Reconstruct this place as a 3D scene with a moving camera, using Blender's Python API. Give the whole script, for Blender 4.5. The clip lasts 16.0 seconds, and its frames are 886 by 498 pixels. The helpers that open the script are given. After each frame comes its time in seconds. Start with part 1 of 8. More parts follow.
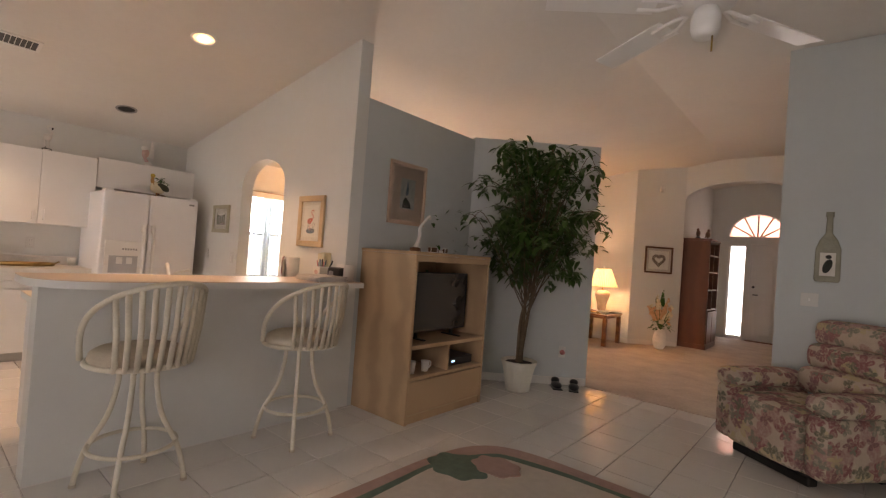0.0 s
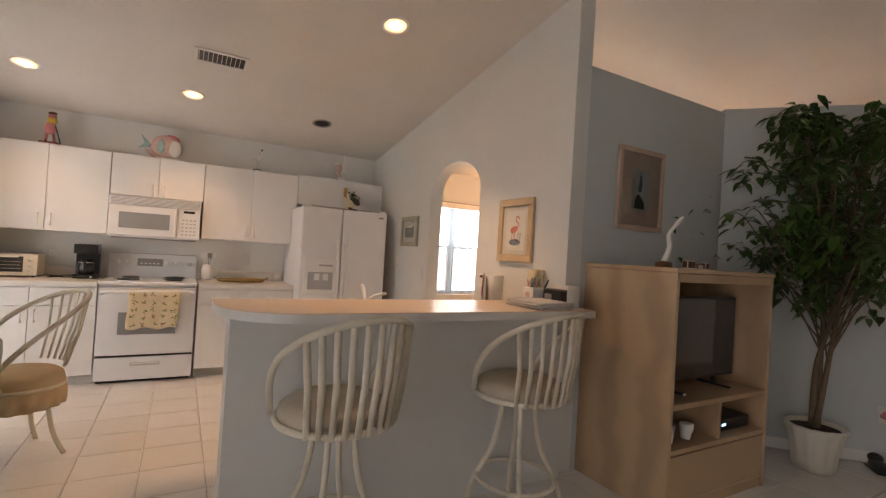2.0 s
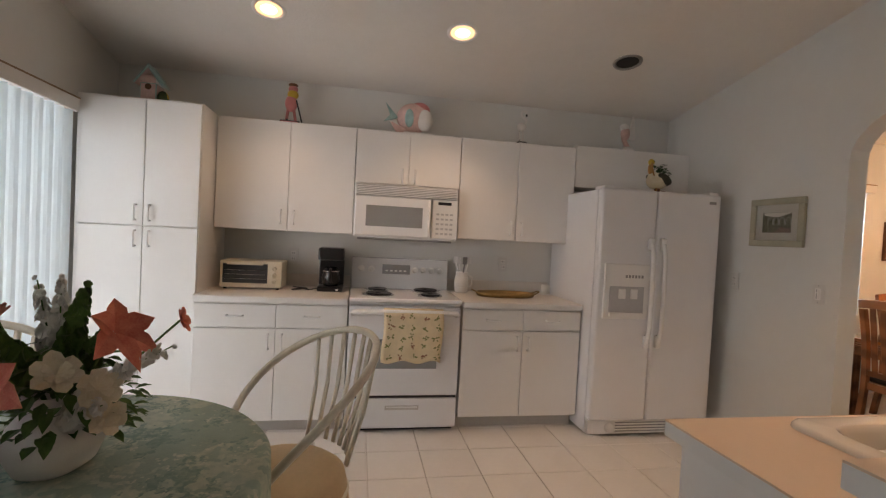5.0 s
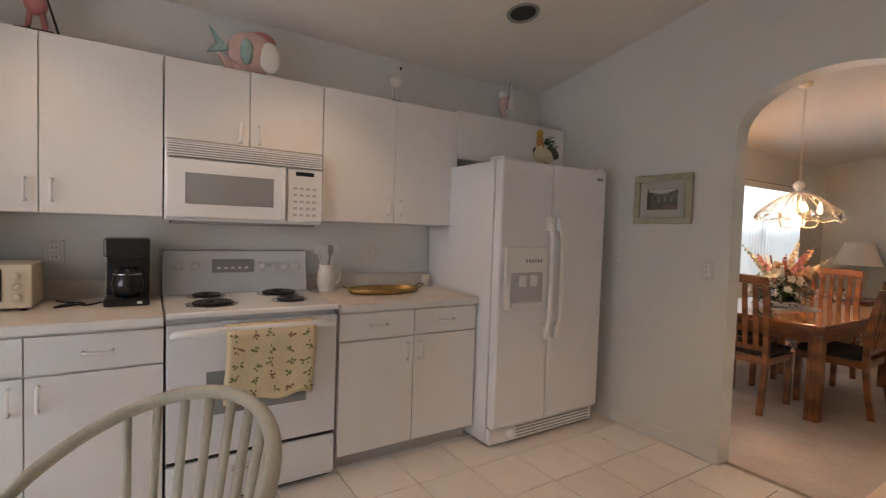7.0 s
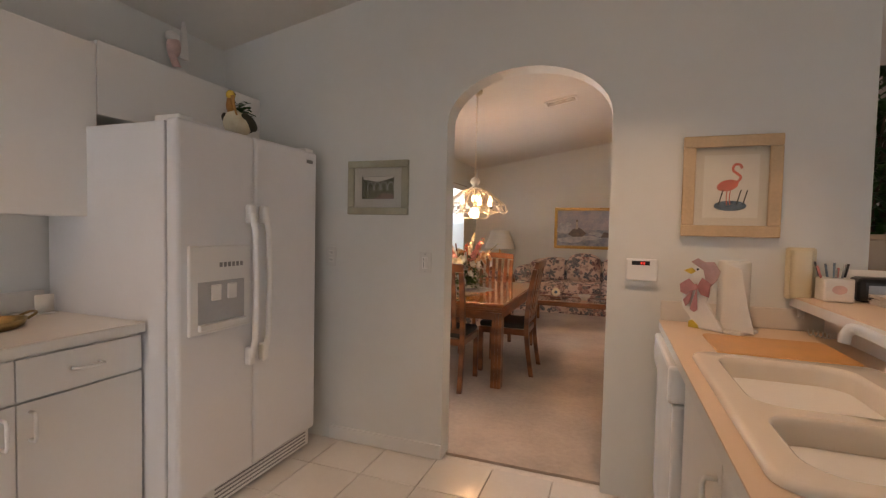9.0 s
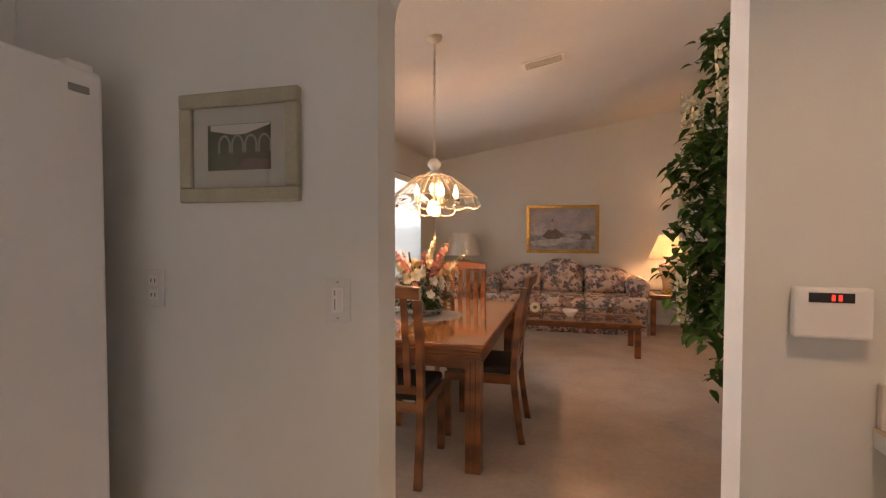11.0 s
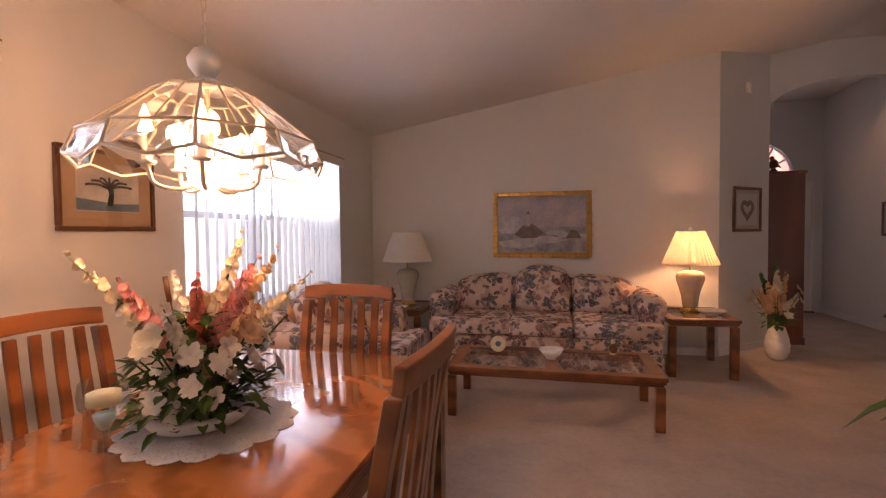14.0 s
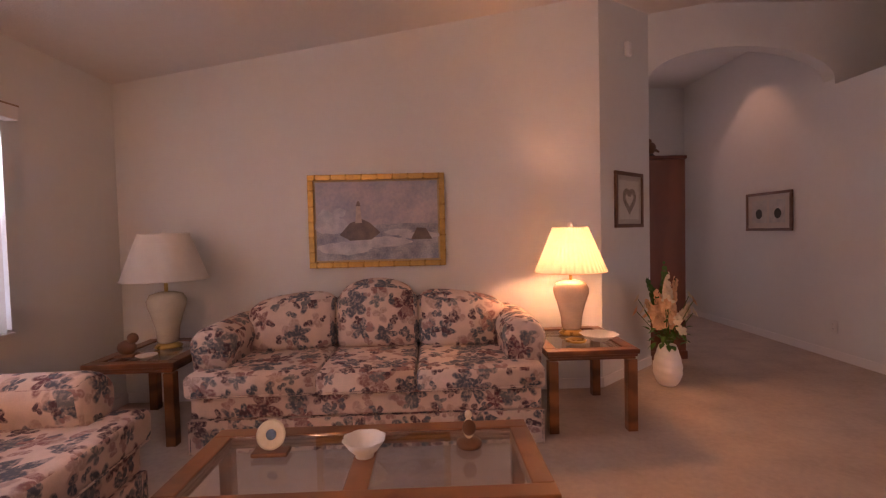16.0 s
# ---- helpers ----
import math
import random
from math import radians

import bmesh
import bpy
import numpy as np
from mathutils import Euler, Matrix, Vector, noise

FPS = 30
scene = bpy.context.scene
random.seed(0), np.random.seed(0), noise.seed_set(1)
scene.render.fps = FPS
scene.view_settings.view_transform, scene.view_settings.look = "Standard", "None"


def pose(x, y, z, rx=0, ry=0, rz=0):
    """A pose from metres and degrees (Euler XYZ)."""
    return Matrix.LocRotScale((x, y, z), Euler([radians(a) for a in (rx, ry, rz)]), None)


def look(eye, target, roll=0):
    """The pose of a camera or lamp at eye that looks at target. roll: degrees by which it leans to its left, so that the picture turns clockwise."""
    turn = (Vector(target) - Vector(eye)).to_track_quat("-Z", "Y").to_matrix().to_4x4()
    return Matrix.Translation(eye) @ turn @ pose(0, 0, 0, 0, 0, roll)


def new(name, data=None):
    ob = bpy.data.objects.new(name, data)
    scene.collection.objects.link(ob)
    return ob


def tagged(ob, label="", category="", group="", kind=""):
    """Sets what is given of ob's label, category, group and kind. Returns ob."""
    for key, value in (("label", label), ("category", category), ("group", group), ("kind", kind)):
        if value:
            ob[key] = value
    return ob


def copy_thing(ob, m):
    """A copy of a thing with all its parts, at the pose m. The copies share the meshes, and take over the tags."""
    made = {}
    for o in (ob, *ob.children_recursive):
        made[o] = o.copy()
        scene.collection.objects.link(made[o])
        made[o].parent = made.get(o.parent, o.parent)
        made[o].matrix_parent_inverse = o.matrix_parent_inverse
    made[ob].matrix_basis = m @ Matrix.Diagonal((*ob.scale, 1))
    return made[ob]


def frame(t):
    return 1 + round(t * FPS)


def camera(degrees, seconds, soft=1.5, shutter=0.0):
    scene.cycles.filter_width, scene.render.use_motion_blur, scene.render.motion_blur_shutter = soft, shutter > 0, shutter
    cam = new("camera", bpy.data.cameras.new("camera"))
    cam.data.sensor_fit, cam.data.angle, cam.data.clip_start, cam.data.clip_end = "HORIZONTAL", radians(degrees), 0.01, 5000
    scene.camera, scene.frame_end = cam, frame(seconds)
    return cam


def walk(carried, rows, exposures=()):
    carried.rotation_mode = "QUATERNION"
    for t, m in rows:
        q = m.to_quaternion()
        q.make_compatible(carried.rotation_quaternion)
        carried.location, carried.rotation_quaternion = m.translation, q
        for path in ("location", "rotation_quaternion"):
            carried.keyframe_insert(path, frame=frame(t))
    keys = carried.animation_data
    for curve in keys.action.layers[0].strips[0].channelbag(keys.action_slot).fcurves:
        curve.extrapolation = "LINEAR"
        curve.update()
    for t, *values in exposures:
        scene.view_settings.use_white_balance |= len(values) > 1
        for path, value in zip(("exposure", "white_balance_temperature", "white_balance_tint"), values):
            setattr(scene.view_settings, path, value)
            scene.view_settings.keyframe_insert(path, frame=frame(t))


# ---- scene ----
cam = camera(87.4, 16.0, soft=1.25)
PATH = [
    (0, (1.357, 0.803, 1.312), (0.06, 2.325, 1.343), 4.2),
    (0.5, (1.177, 0.901, 1.325), (-0.163, 2.385, 1.359), 4.0),
    (1, (0.949, 0.968, 1.322), (-0.516, 2.328, 1.359), 3.7),
    (1.5, (0.688, 1.016, 1.333), (-0.913, 2.214, 1.366), 3.5),
    (2, (0.433, 1.076, 1.331), (-1.308, 2.06, 1.354), 3.5),
    (2.5, (0.191, 1.096, 1.337), (-1.656, 1.863, 1.335), 3.4),
    (3, (-0.086, 0.974, 1.323), (-2.005, 1.536, 1.292), 3.2),
    (3.5, (-0.359, 0.861, 1.324), (-2.32, 1.249, 1.275), 3.3),
    (4, (-0.692, 0.757, 1.341), (-2.667, 1.066, 1.285), 3.2),
    (4.2, (-0.83, 0.72, 1.342), (-2.807, 1.017, 1.283), 3.2),
    (6.3, (-2.19, 0.275, 1.363), (-4.037, 1.038, 1.306), 2.2),
    (6.5, (-2.218, 0.291, 1.353), (-4.023, 1.149, 1.29), 2.1),
    (7, (-2.277, 0.404, 1.314), (-3.961, 1.479, 1.23), 1.9),
    (7.5, (-2.35, 0.566, 1.287), (-3.85, 1.885, 1.192), 1.3),
    (8, (-2.482, 0.666, 1.288), (-3.728, 2.227, 1.189), 1.1),
    (8.5, (-2.64, 0.713, 1.306), (-3.58, 2.477, 1.213), 1.2),
    (9, (-2.734, 0.759, 1.315), (-3.425, 2.634, 1.232), 1.2),
    (9.5, (-2.798, 0.919, 1.318), (-3.355, 2.839, 1.244), 1.0),
    (9.7, (-2.847, 1.036, 1.321), (-3.382, 2.962, 1.245), 0.9),
    (11.8, (-3.198, 2.644, 1.295), (-3.728, 4.571, 1.24), -0.3),
    (12, (-3.198, 2.761, 1.301), (-3.736, 4.686, 1.244), -0.3),
    (12.5, (-3.176, 2.988, 1.335), (-3.722, 4.911, 1.267), -0.3),
    (13, (-3.132, 3.229, 1.328), (-3.662, 5.156, 1.256), -0.4),
    (13.5, (-3.108, 3.605, 1.302), (-3.608, 5.54, 1.232), -0.5),
    (14, (-3.073, 4.052, 1.303), (-3.542, 5.996, 1.236), -0.6),
    (14.5, (-3.042, 4.518, 1.322), (-3.476, 6.469, 1.252), -0.7),
    (15, (-3.032, 4.945, 1.282), (-3.437, 6.902, 1.214), -0.8),
    (15.5, (-2.984, 5.315, 1.265), (-3.226, 7.3, 1.201), -1.0),
    (16, (-2.805, 5.655, 1.284), (-2.751, 7.653, 1.213), -1.4),
]
EXPOSURES = [
    (0.0, 0.85, 9500, 37),
    (2.5, 0.58, 8900, 33),
    (3.5, 0.32, 8800, 32),
    (6.5, 0.18, 8000, 30),
    (9.0, 0.25, 8300, 31),
    (9.7, 0.25, 8300, 31),
    (11.8, 0.1, 9000, 41),
    (13.0, -0.08, 8800, 48),
    (14.0, -0.05, 8300, 53),
    (15.5, 0.2, 8100, 57),
    (16.0, 0.3, 8400, 65),
]
walk(cam, [(t, look(eye, target, roll)) for t, eye, target, roll in PATH], EXPOSURES)

# ---- light ----
world = bpy.data.worlds.new("world")
scene.world = world
world.use_nodes = True
_sky = world.node_tree.nodes.new("ShaderNodeTexSky")
_sky.sky_type, _sky.sun_disc = "NISHITA", False
_sky.sun_elevation, _sky.sun_rotation = radians(55), radians(90)
_bg = world.node_tree.nodes["Background"]
_bg.inputs["Strength"].default_value = 0.12
world.node_tree.links.new(_sky.outputs[0], _bg.inputs["Color"])


def lamp(name, kind, m, watts, rgb, size=0.1, size_y=None, angle=None):
    data = bpy.data.lights.new(name, kind)
    data.energy, data.color = watts, rgb
    if kind == "AREA":
        data.shape, data.size, data.size_y = "RECTANGLE", size, size_y or size
    elif kind == "SUN":
        data.angle = angle
    else:
        data.shadow_soft_size = size
        if kind == "SPOT":
            data.spot_size, data.spot_blend = angle, 0.6
    ob = new(name, data)
    ob.matrix_world = m
    return ob


DAY, SKYB, WARM = (0.92, 0.96, 1.0), (0.82, 0.93, 1.0), (1.0, 0.62, 0.32)
lamp("sun", "SUN", look((6, 0, 9), (0, 0, 0)), 3.0, (1.0, 0.95, 0.88), angle=radians(0.5))
# the sky's light in the openings
lamp("sky_dining_window", "AREA", pose(-5.62, 4.42, 1.40, 0, -90, 0), 48, SKYB, 1.25, 1.9)
lamp("sky_living_window", "AREA", pose(-5.62, 7.36, 1.40, 0, -90, 0), 60, SKYB, 1.25, 1.95)
lamp("sky_kitchen_door", "AREA", pose(-3.35, -1.62, 1.05, 90, 0, 0), 34, DAY, 2.4, 2.0)
# daylight through the family room door, which is assumed and never in view
lamp("sky_family_door", "AREA", pose(1.3, -1.62, 1.05, 90, 0, 0), 8, DAY, 3.4, 2.0)
lamp("sky_entry_sidelight", "AREA", pose(-0.28, 12.8, 1.05, 90, 0, 180), 3, DAY, 0.35, 1.9)
# rosy rather than sky-coloured: stands for light thrown back by the porch roof
lamp("sky_entry_fanlight", "AREA", pose(0.05, 12.8, 2.40, 90, 0, 180), 0.8, (1, .55, .45), 1.0, 0.45)
# lamps of the house
lamp("chandelier_bulbs", "POINT", pose(-4.045, 5.20, 1.63), 44, WARM, 0.035)
lamp("table_lamp_bulb", "POINT", pose(-1.80, 8.96, 1.09), 21, (1.0, 0.60, 0.28), 0.05)
for cx, cy, watts, cone in ((-2.62, 2.30, 46, 88), (-4.35, 1.09, 15, 98), (-4.36, -0.07, 10, 98)):
    lamp("can_bulb", "SPOT", pose(cx, cy, 2.48 + 0.168 * (cx + 5.22) - 0.04), watts, (1.0, 0.78, 0.54), 0.03, angle=radians(cone))
lamp("hall_spot", "SPOT", look((0.35, 10.9, 3.2), (0.98, 10.9, 1.8)), 7, (1.0, 0.66, 0.42), 0.05, angle=radians(80))


# ---- materials ----
def mat(name, rgb, rough=0.5, metal=0.0, var=0.05, scale=6.0, bump=0.0, bscale=80.0, coat=0.0, glass=0.0, emit=0.0, rgb2=None, mix_scale=None, spec=0.5, alpha_noise=0, translucent=0.0, wave=None):
    m = bpy.data.materials.new(name)
    m.use_nodes = True
    nt = m.node_tree
    N, L = nt.nodes, nt.links
    b = N["Principled BSDF"]
    b.inputs["Roughness"].default_value = rough
    b.inputs["Metallic"].default_value = metal
    b.inputs["Coat Weight"].default_value = coat
    b.inputs["Coat Roughness"].default_value = 0.08
    b.inputs["Transmission Weight"].default_value = glass
    b.inputs["Specular IOR Level"].default_value = spec
    co = N.new("ShaderNodeTexCoord")
    if emit:
        b.inputs["Emission Color"].default_value = (*rgb, 1)
        b.inputs["Emission Strength"].default_value = emit
    if glass >= 1.0 or emit:
        b.inputs["Base Color"].default_value = (*rgb, 1)
        return m
    n1, n2 = N.new("ShaderNodeTexNoise"), N.new("ShaderNodeTexNoise")
    n1.inputs["Scale"].default_value, n2.inputs["Scale"].default_value = scale, scale * 9
    n1.inputs["Detail"].default_value = 4
    add = N.new("ShaderNodeMath")
    add.operation = "MULTIPLY_ADD"
    add.inputs[1].default_value = 0.45
    for n in (n1, n2):
        L.new(co.outputs["Object"], n.inputs["Vector"])
    L.new(n2.outputs["Fac"], add.inputs[0])
    L.new(n1.outputs["Fac"], add.inputs[2])
    ramp = N.new("ShaderNodeValToRGB")
    ramp.color_ramp.elements[0].position, ramp.color_ramp.elements[1].position = 0.45, 0.98
    lo = rgb if rgb2 else [max(0, c * (1 - var)) for c in rgb]
    hi = rgb2 or [min(1, c * (1 + var)) for c in rgb]
    ramp.color_ramp.elements[0].color, ramp.color_ramp.elements[1].color = (*lo, 1), (*hi, 1)
    src = add.outputs[0]
    if wave:
        w = N.new("ShaderNodeTexWave")
        w.bands_direction = wave[0]
        w.inputs["Scale"].default_value, w.inputs["Distortion"].default_value = wave[1], wave[2]
        w.inputs["Detail"].default_value, w.inputs["Detail Scale"].default_value = 3, 1.5
        L.new(co.outputs["Object"], w.inputs["Vector"])
        mx = N.new("ShaderNodeMath")
        mx.operation = "MULTIPLY_ADD"
        mx.inputs[1].default_value = 0.7
        L.new(w.outputs["Fac"], mx.inputs[0])
        sc = N.new("ShaderNodeMath")
        sc.operation = "MULTIPLY"
        sc.inputs[1].default_value = 0.55
        L.new(add.outputs[0], sc.inputs[0])
        L.new(sc.outputs[0], mx.inputs[2])
        src = mx.outputs[0]
    L.new(src, ramp.inputs["Fac"])
    L.new(ramp.outputs[0], b.inputs["Base Color"])
    rr = N.new("ShaderNodeMapRange")
    rr.inputs["To Min"].default_value, rr.inputs["To Max"].default_value = max(0.02, rough * 0.85), min(1, rough * 1.15)
    L.new(n1.outputs["Fac"], rr.inputs["Value"])
    L.new(rr.outputs[0], b.inputs["Roughness"])
    if bump:
        n3, bp = N.new("ShaderNodeTexNoise"), N.new("ShaderNodeBump")
        n3.inputs["Scale"].default_value = bscale
        n3.inputs["Detail"].default_value = 5
        bp.inputs["Strength"].default_value, bp.inputs["Distance"].default_value = bump, 0.004
        L.new(co.outputs["Object"], n3.inputs["Vector"])
        L.new(n3.outputs["Fac"], bp.inputs["Height"])
        L.new(bp.outputs[0], b.inputs["Normal"])
    if translucent:
        tr, ms = N.new("ShaderNodeBsdfTranslucent"), N.new("ShaderNodeMixShader")
        L.new(ramp.outputs[0], tr.inputs["Color"])
        ms.inputs[0].default_value = translucent
        L.new(b.outputs[0], ms.inputs[1])
        L.new(tr.outputs[0], ms.inputs[2])
        L.new(ms.outputs[0], N["Material Output"].inputs["Surface"])
    return m


def vary(m, amount=0.12):
    """Lightness that differs from piece to piece."""
    nt = m.node_tree
    b = nt.nodes["Principled BSDF"]
    old = b.inputs["Base Color"].links[0].from_socket
    info, hsv, r = nt.nodes.new("ShaderNodeObjectInfo"), nt.nodes.new("ShaderNodeHueSaturation"), nt.nodes.new("ShaderNodeMapRange")
    r.inputs["To Min"].default_value, r.inputs["To Max"].default_value = 1 - amount, 1 + amount
    nt.links.new(info.outputs["Random"], r.inputs["Value"])
    nt.links.new(r.outputs[0], hsv.inputs["Value"])
    nt.links.new(old, hsv.inputs["Color"])
    nt.links.new(hsv.outputs[0], b.inputs["Base Color"])
    return m


def blotches(name, base, spots, rough=0.85, bump=0.25, seed=0.0):
    """Printed cloth: base colour with several kinds of motif laid over it. spots: rgb, scale, threshold."""
    m = mat(name, base, rough, var=0.10, scale=14, bump=bump, bscale=220, spec=0.2)
    nt = m.node_tree
    N, L = nt.nodes, nt.links
    b = N["Principled BSDF"]
    cur = b.inputs["Base Color"].links[0].from_socket
    co = [n for n in N if n.type == "TEX_COORD"][0]
    for k, (rgb, sc, th, kind) in enumerate(spots):
        mp = N.new("ShaderNodeMapping")
        mp.inputs["Location"].default_value = (seed + 3.7 * k, 1.9 * k, 5.3 * k)
        L.new(co.outputs["Object"], mp.inputs["Vector"])
        warp = N.new("ShaderNodeTexNoise")
        warp.inputs["Scale"].default_value = sc * 2.2
        warp.inputs["Detail"].default_value = 3
        L.new(mp.outputs[0], warp.inputs["Vector"])
        mixv = N.new("ShaderNodeMix")
        mixv.data_type = "VECTOR"
        mixv.inputs[0].default_value = 0.26 if kind == "V" else 0.25
        L.new(mp.outputs[0], mixv.inputs[4])
        L.new(warp.outputs["Color"], mixv.inputs[5])
        if kind == "V":
            t = N.new("ShaderNodeTexVoronoi")
            t.inputs["Scale"].default_value = sc
            out = t.outputs["Distance"]
        else:
            t = N.new("ShaderNodeTexNoise")
            t.inputs["Scale"].default_value = sc
            t.inputs["Detail"].default_value = 2
            out = t.outputs["Fac"]
        L.new(mixv.outputs[1], t.inputs["Vector"])
        r = N.new("ShaderNodeMapRange")
        if kind == "V":
            r.inputs["From Min"].default_value, r.inputs["From Max"].default_value = th + 0.05, th
        else:
            r.inputs["From Min"].default_value, r.inputs["From Max"].default_value = th, th + 0.035
        L.new(out, r.inputs["Value"])
        fine = N.new("ShaderNodeTexNoise")
        fine.inputs["Scale"].default_value = sc * 7
        L.new(co.outputs["Object"], fine.inputs["Vector"])
        fr = N.new("ShaderNodeMapRange")
        fr.inputs["From Min"].default_value, fr.inputs["From Max"].default_value = 0.35, 0.6
        fr.inputs["To Min"].default_value, fr.inputs["To Max"].default_value = 0.35, 1.0
        L.new(fine.outputs["Fac"], fr.inputs["Value"])
        mul = N.new("ShaderNodeMath")
        mul.operation = "MULTIPLY"
        L.new(r.outputs[0], mul.inputs[0])
        L.new(fr.outputs[0], mul.inputs[1])
        mx = N.new("ShaderNodeMix")
        mx.data_type = "RGBA"
        L.new(mul.outputs[0], mx.inputs[0])
        L.new(cur, mx.inputs[6])
        mx.inputs[7].default_value = (*rgb, 1)
        cur = mx.outputs[2]
    L.new(cur, b.inputs["Base Color"])
    return m


def floral(name, base, layers):
    """Printed cloth: lobed flowers and leaf sprays, one to a cell. layers: scale, lobes, size, colours."""
    m = mat(name, base, 0.92, var=0.10, scale=14, bump=0.3, bscale=220, spec=0.2)
    nt = m.node_tree
    N, L = nt.nodes, nt.links
    b = N["Principled BSDF"]
    cur = b.inputs["Base Color"].links[0].from_socket
    co = [n for n in N if n.type == "TEX_COORD"][0]
    def put(sock, val):
        if isinstance(val, (int, float)):
            sock.default_value = val
        else:
            L.new(val, sock)
    def op(kind, a, c=0.0, d=0.0):
        n = N.new("ShaderNodeMath")
        n.operation = kind
        for i, v in enumerate((a, c, d)):
            put(n.inputs[i], v)
        return n.outputs[0]
    def vec(kind, a, c):
        n = N.new("ShaderNodeVectorMath")
        n.operation = kind
        L.new(a, n.inputs[0])
        if c is not None:
            L.new(c, n.inputs[1])
        return n
    sep = N.new("ShaderNodeSeparateXYZ")
    L.new(co.outputs["Object"], sep.inputs[0])
    warp = N.new("ShaderNodeTexNoise")
    warp.inputs["Scale"].default_value = 9
    L.new(co.outputs["Object"], warp.inputs["Vector"])
    wob = op("MULTIPLY_ADD", warp.outputs["Fac"], 0.08, -0.04)
    nrm = N.new("ShaderNodeSeparateXYZ")
    L.new(co.outputs["Normal"], nrm.inputs[0])
    side = op("GREATER_THAN", op("ABSOLUTE", nrm.outputs[0]), 0.72)
    flat_top = op("GREATER_THAN", op("ABSOLUTE", nrm.outputs[2]), 0.72)
    def lay(a, c, t):
        return op("MULTIPLY_ADD", op("SUBTRACT", c, a), t, a)
    for k, (sc, lobes, size, cols) in enumerate(layers):
        u = op("ADD", lay(sep.outputs[0], sep.outputs[1], side), op("ADD", wob, 3.1 * k))
        v = op("ADD", lay(sep.outputs[2], sep.outputs[1], flat_top), op("MULTIPLY_ADD", wob, -0.8, 1.7 * k))
        uv = N.new("ShaderNodeCombineXYZ")
        L.new(u, uv.inputs[0])
        L.new(v, uv.inputs[1])
        cell = N.new("ShaderNodeTexVoronoi")
        cell.voronoi_dimensions = "2D"
        cell.inputs["Scale"].default_value, cell.inputs["Randomness"].default_value = sc, 0.85
        L.new(uv.outputs[0], cell.inputs["Vector"])
        rnd = N.new("ShaderNodeSeparateColor")
        L.new(cell.outputs["Color"], rnd.inputs[0])
        off = vec("SUBTRACT", uv.outputs[0], cell.outputs["Position"])
        d = N.new("ShaderNodeSeparateXYZ")
        L.new(off.outputs[0], d.inputs[0])
        ang = op("MULTIPLY_ADD", rnd.outputs[0], 6.283, op("ARCTAN2", d.outputs[1], d.outputs[0]))
        lobe = op("POWER", op("ABSOLUTE", op("COSINE", op("MULTIPLY", ang, lobes / 2))), 0.8)
        rad = op("MULTIPLY", op("MULTIPLY_ADD", lobe, 0.72, 0.28), op("MULTIPLY_ADD", rnd.outputs[2], 0.5 * size, 0.7 * size))
        gap = op("SUBTRACT", rad, op("MULTIPLY", vec("LENGTH", off.outputs[0], None).outputs["Value"], sc))
        edge = N.new("ShaderNodeMapRange")
        edge.inputs["From Min"].default_value, edge.inputs["From Max"].default_value = 0.0, 0.06
        L.new(gap, edge.inputs["Value"])
        fine = N.new("ShaderNodeTexNoise")
        fine.inputs["Scale"].default_value = 60
        L.new(co.outputs["Object"], fine.inputs["Vector"])
        thin = N.new("ShaderNodeMapRange")
        thin.inputs["From Min"].default_value, thin.inputs["From Max"].default_value = 0.36, 0.58
        thin.inputs["To Min"].default_value, thin.inputs["To Max"].default_value = 0.45, 1.0
        L.new(fine.outputs["Fac"], thin.inputs["Value"])
        ramp = N.new("ShaderNodeValToRGB")
        ramp.color_ramp.interpolation = "CONSTANT"
        while len(ramp.color_ramp.elements) < len(cols):
            ramp.color_ramp.elements.new(0.5)
        for i, c in enumerate(cols):
            ramp.color_ramp.elements[i].position = i / len(cols)
            ramp.color_ramp.elements[i].color = (*c, 1)
        L.new(rnd.outputs[1], ramp.inputs["Fac"])
        mx = N.new("ShaderNodeMix")
        mx.data_type = "RGBA"
        L.new(op("MULTIPLY", edge.outputs[0], thin.outputs[0]), mx.inputs[0])
        L.new(cur, mx.inputs[6])
        L.new(ramp.outputs[0], mx.inputs[7])
        cur = mx.outputs[2]
    L.new(cur, b.inputs["Base Color"])
    return m


WALL = mat("wall_paint", (0.72, 0.73, 0.70), 0.75, var=0.025, scale=1.5, bump=0.12, bscale=140)
WALLB = mat("wall_paint_blue", (0.56, 0.61, 0.61), 0.75, var=0.025, scale=1.5, bump=0.12, bscale=140)
CEIL = mat("ceiling_paint", (0.74, 0.72, 0.68), 0.9, var=0.03, scale=2, bump=0.5, bscale=70)
TRIM = mat("trim_paint", (0.78, 0.77, 0.74), 0.4, var=0.02)
TILE = vary(mat("white_tile", (0.77, 0.74, 0.70), 0.14, var=0.035, scale=3.5, coat=0.3), 0.03)
GROUT = mat("grout", (0.69, 0.64, 0.59), 0.9, var=0.1, scale=30)
CARPET = mat("beige_carpet", (0.50, 0.42, 0.36), 0.98, var=0.15, scale=3.2, bump=0.9, bscale=420, spec=0.1)
CABW = mat("white_laminate", (0.80, 0.79, 0.76), 0.35, var=0.015)
# cabinet white darkened: shade under cabinets and in recesses put into the colour
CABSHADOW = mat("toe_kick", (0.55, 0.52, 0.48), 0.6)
APPL = mat("white_enamel", (0.82, 0.83, 0.83), 0.22, var=0.01, coat=0.3)
APPLT = mat("white_textured_enamel", (0.80, 0.81, 0.82), 0.34, var=0.015, bump=0.15, bscale=350)
HANDLE = mat("white_plastic", (0.84, 0.84, 0.82), 0.3, var=0.01)
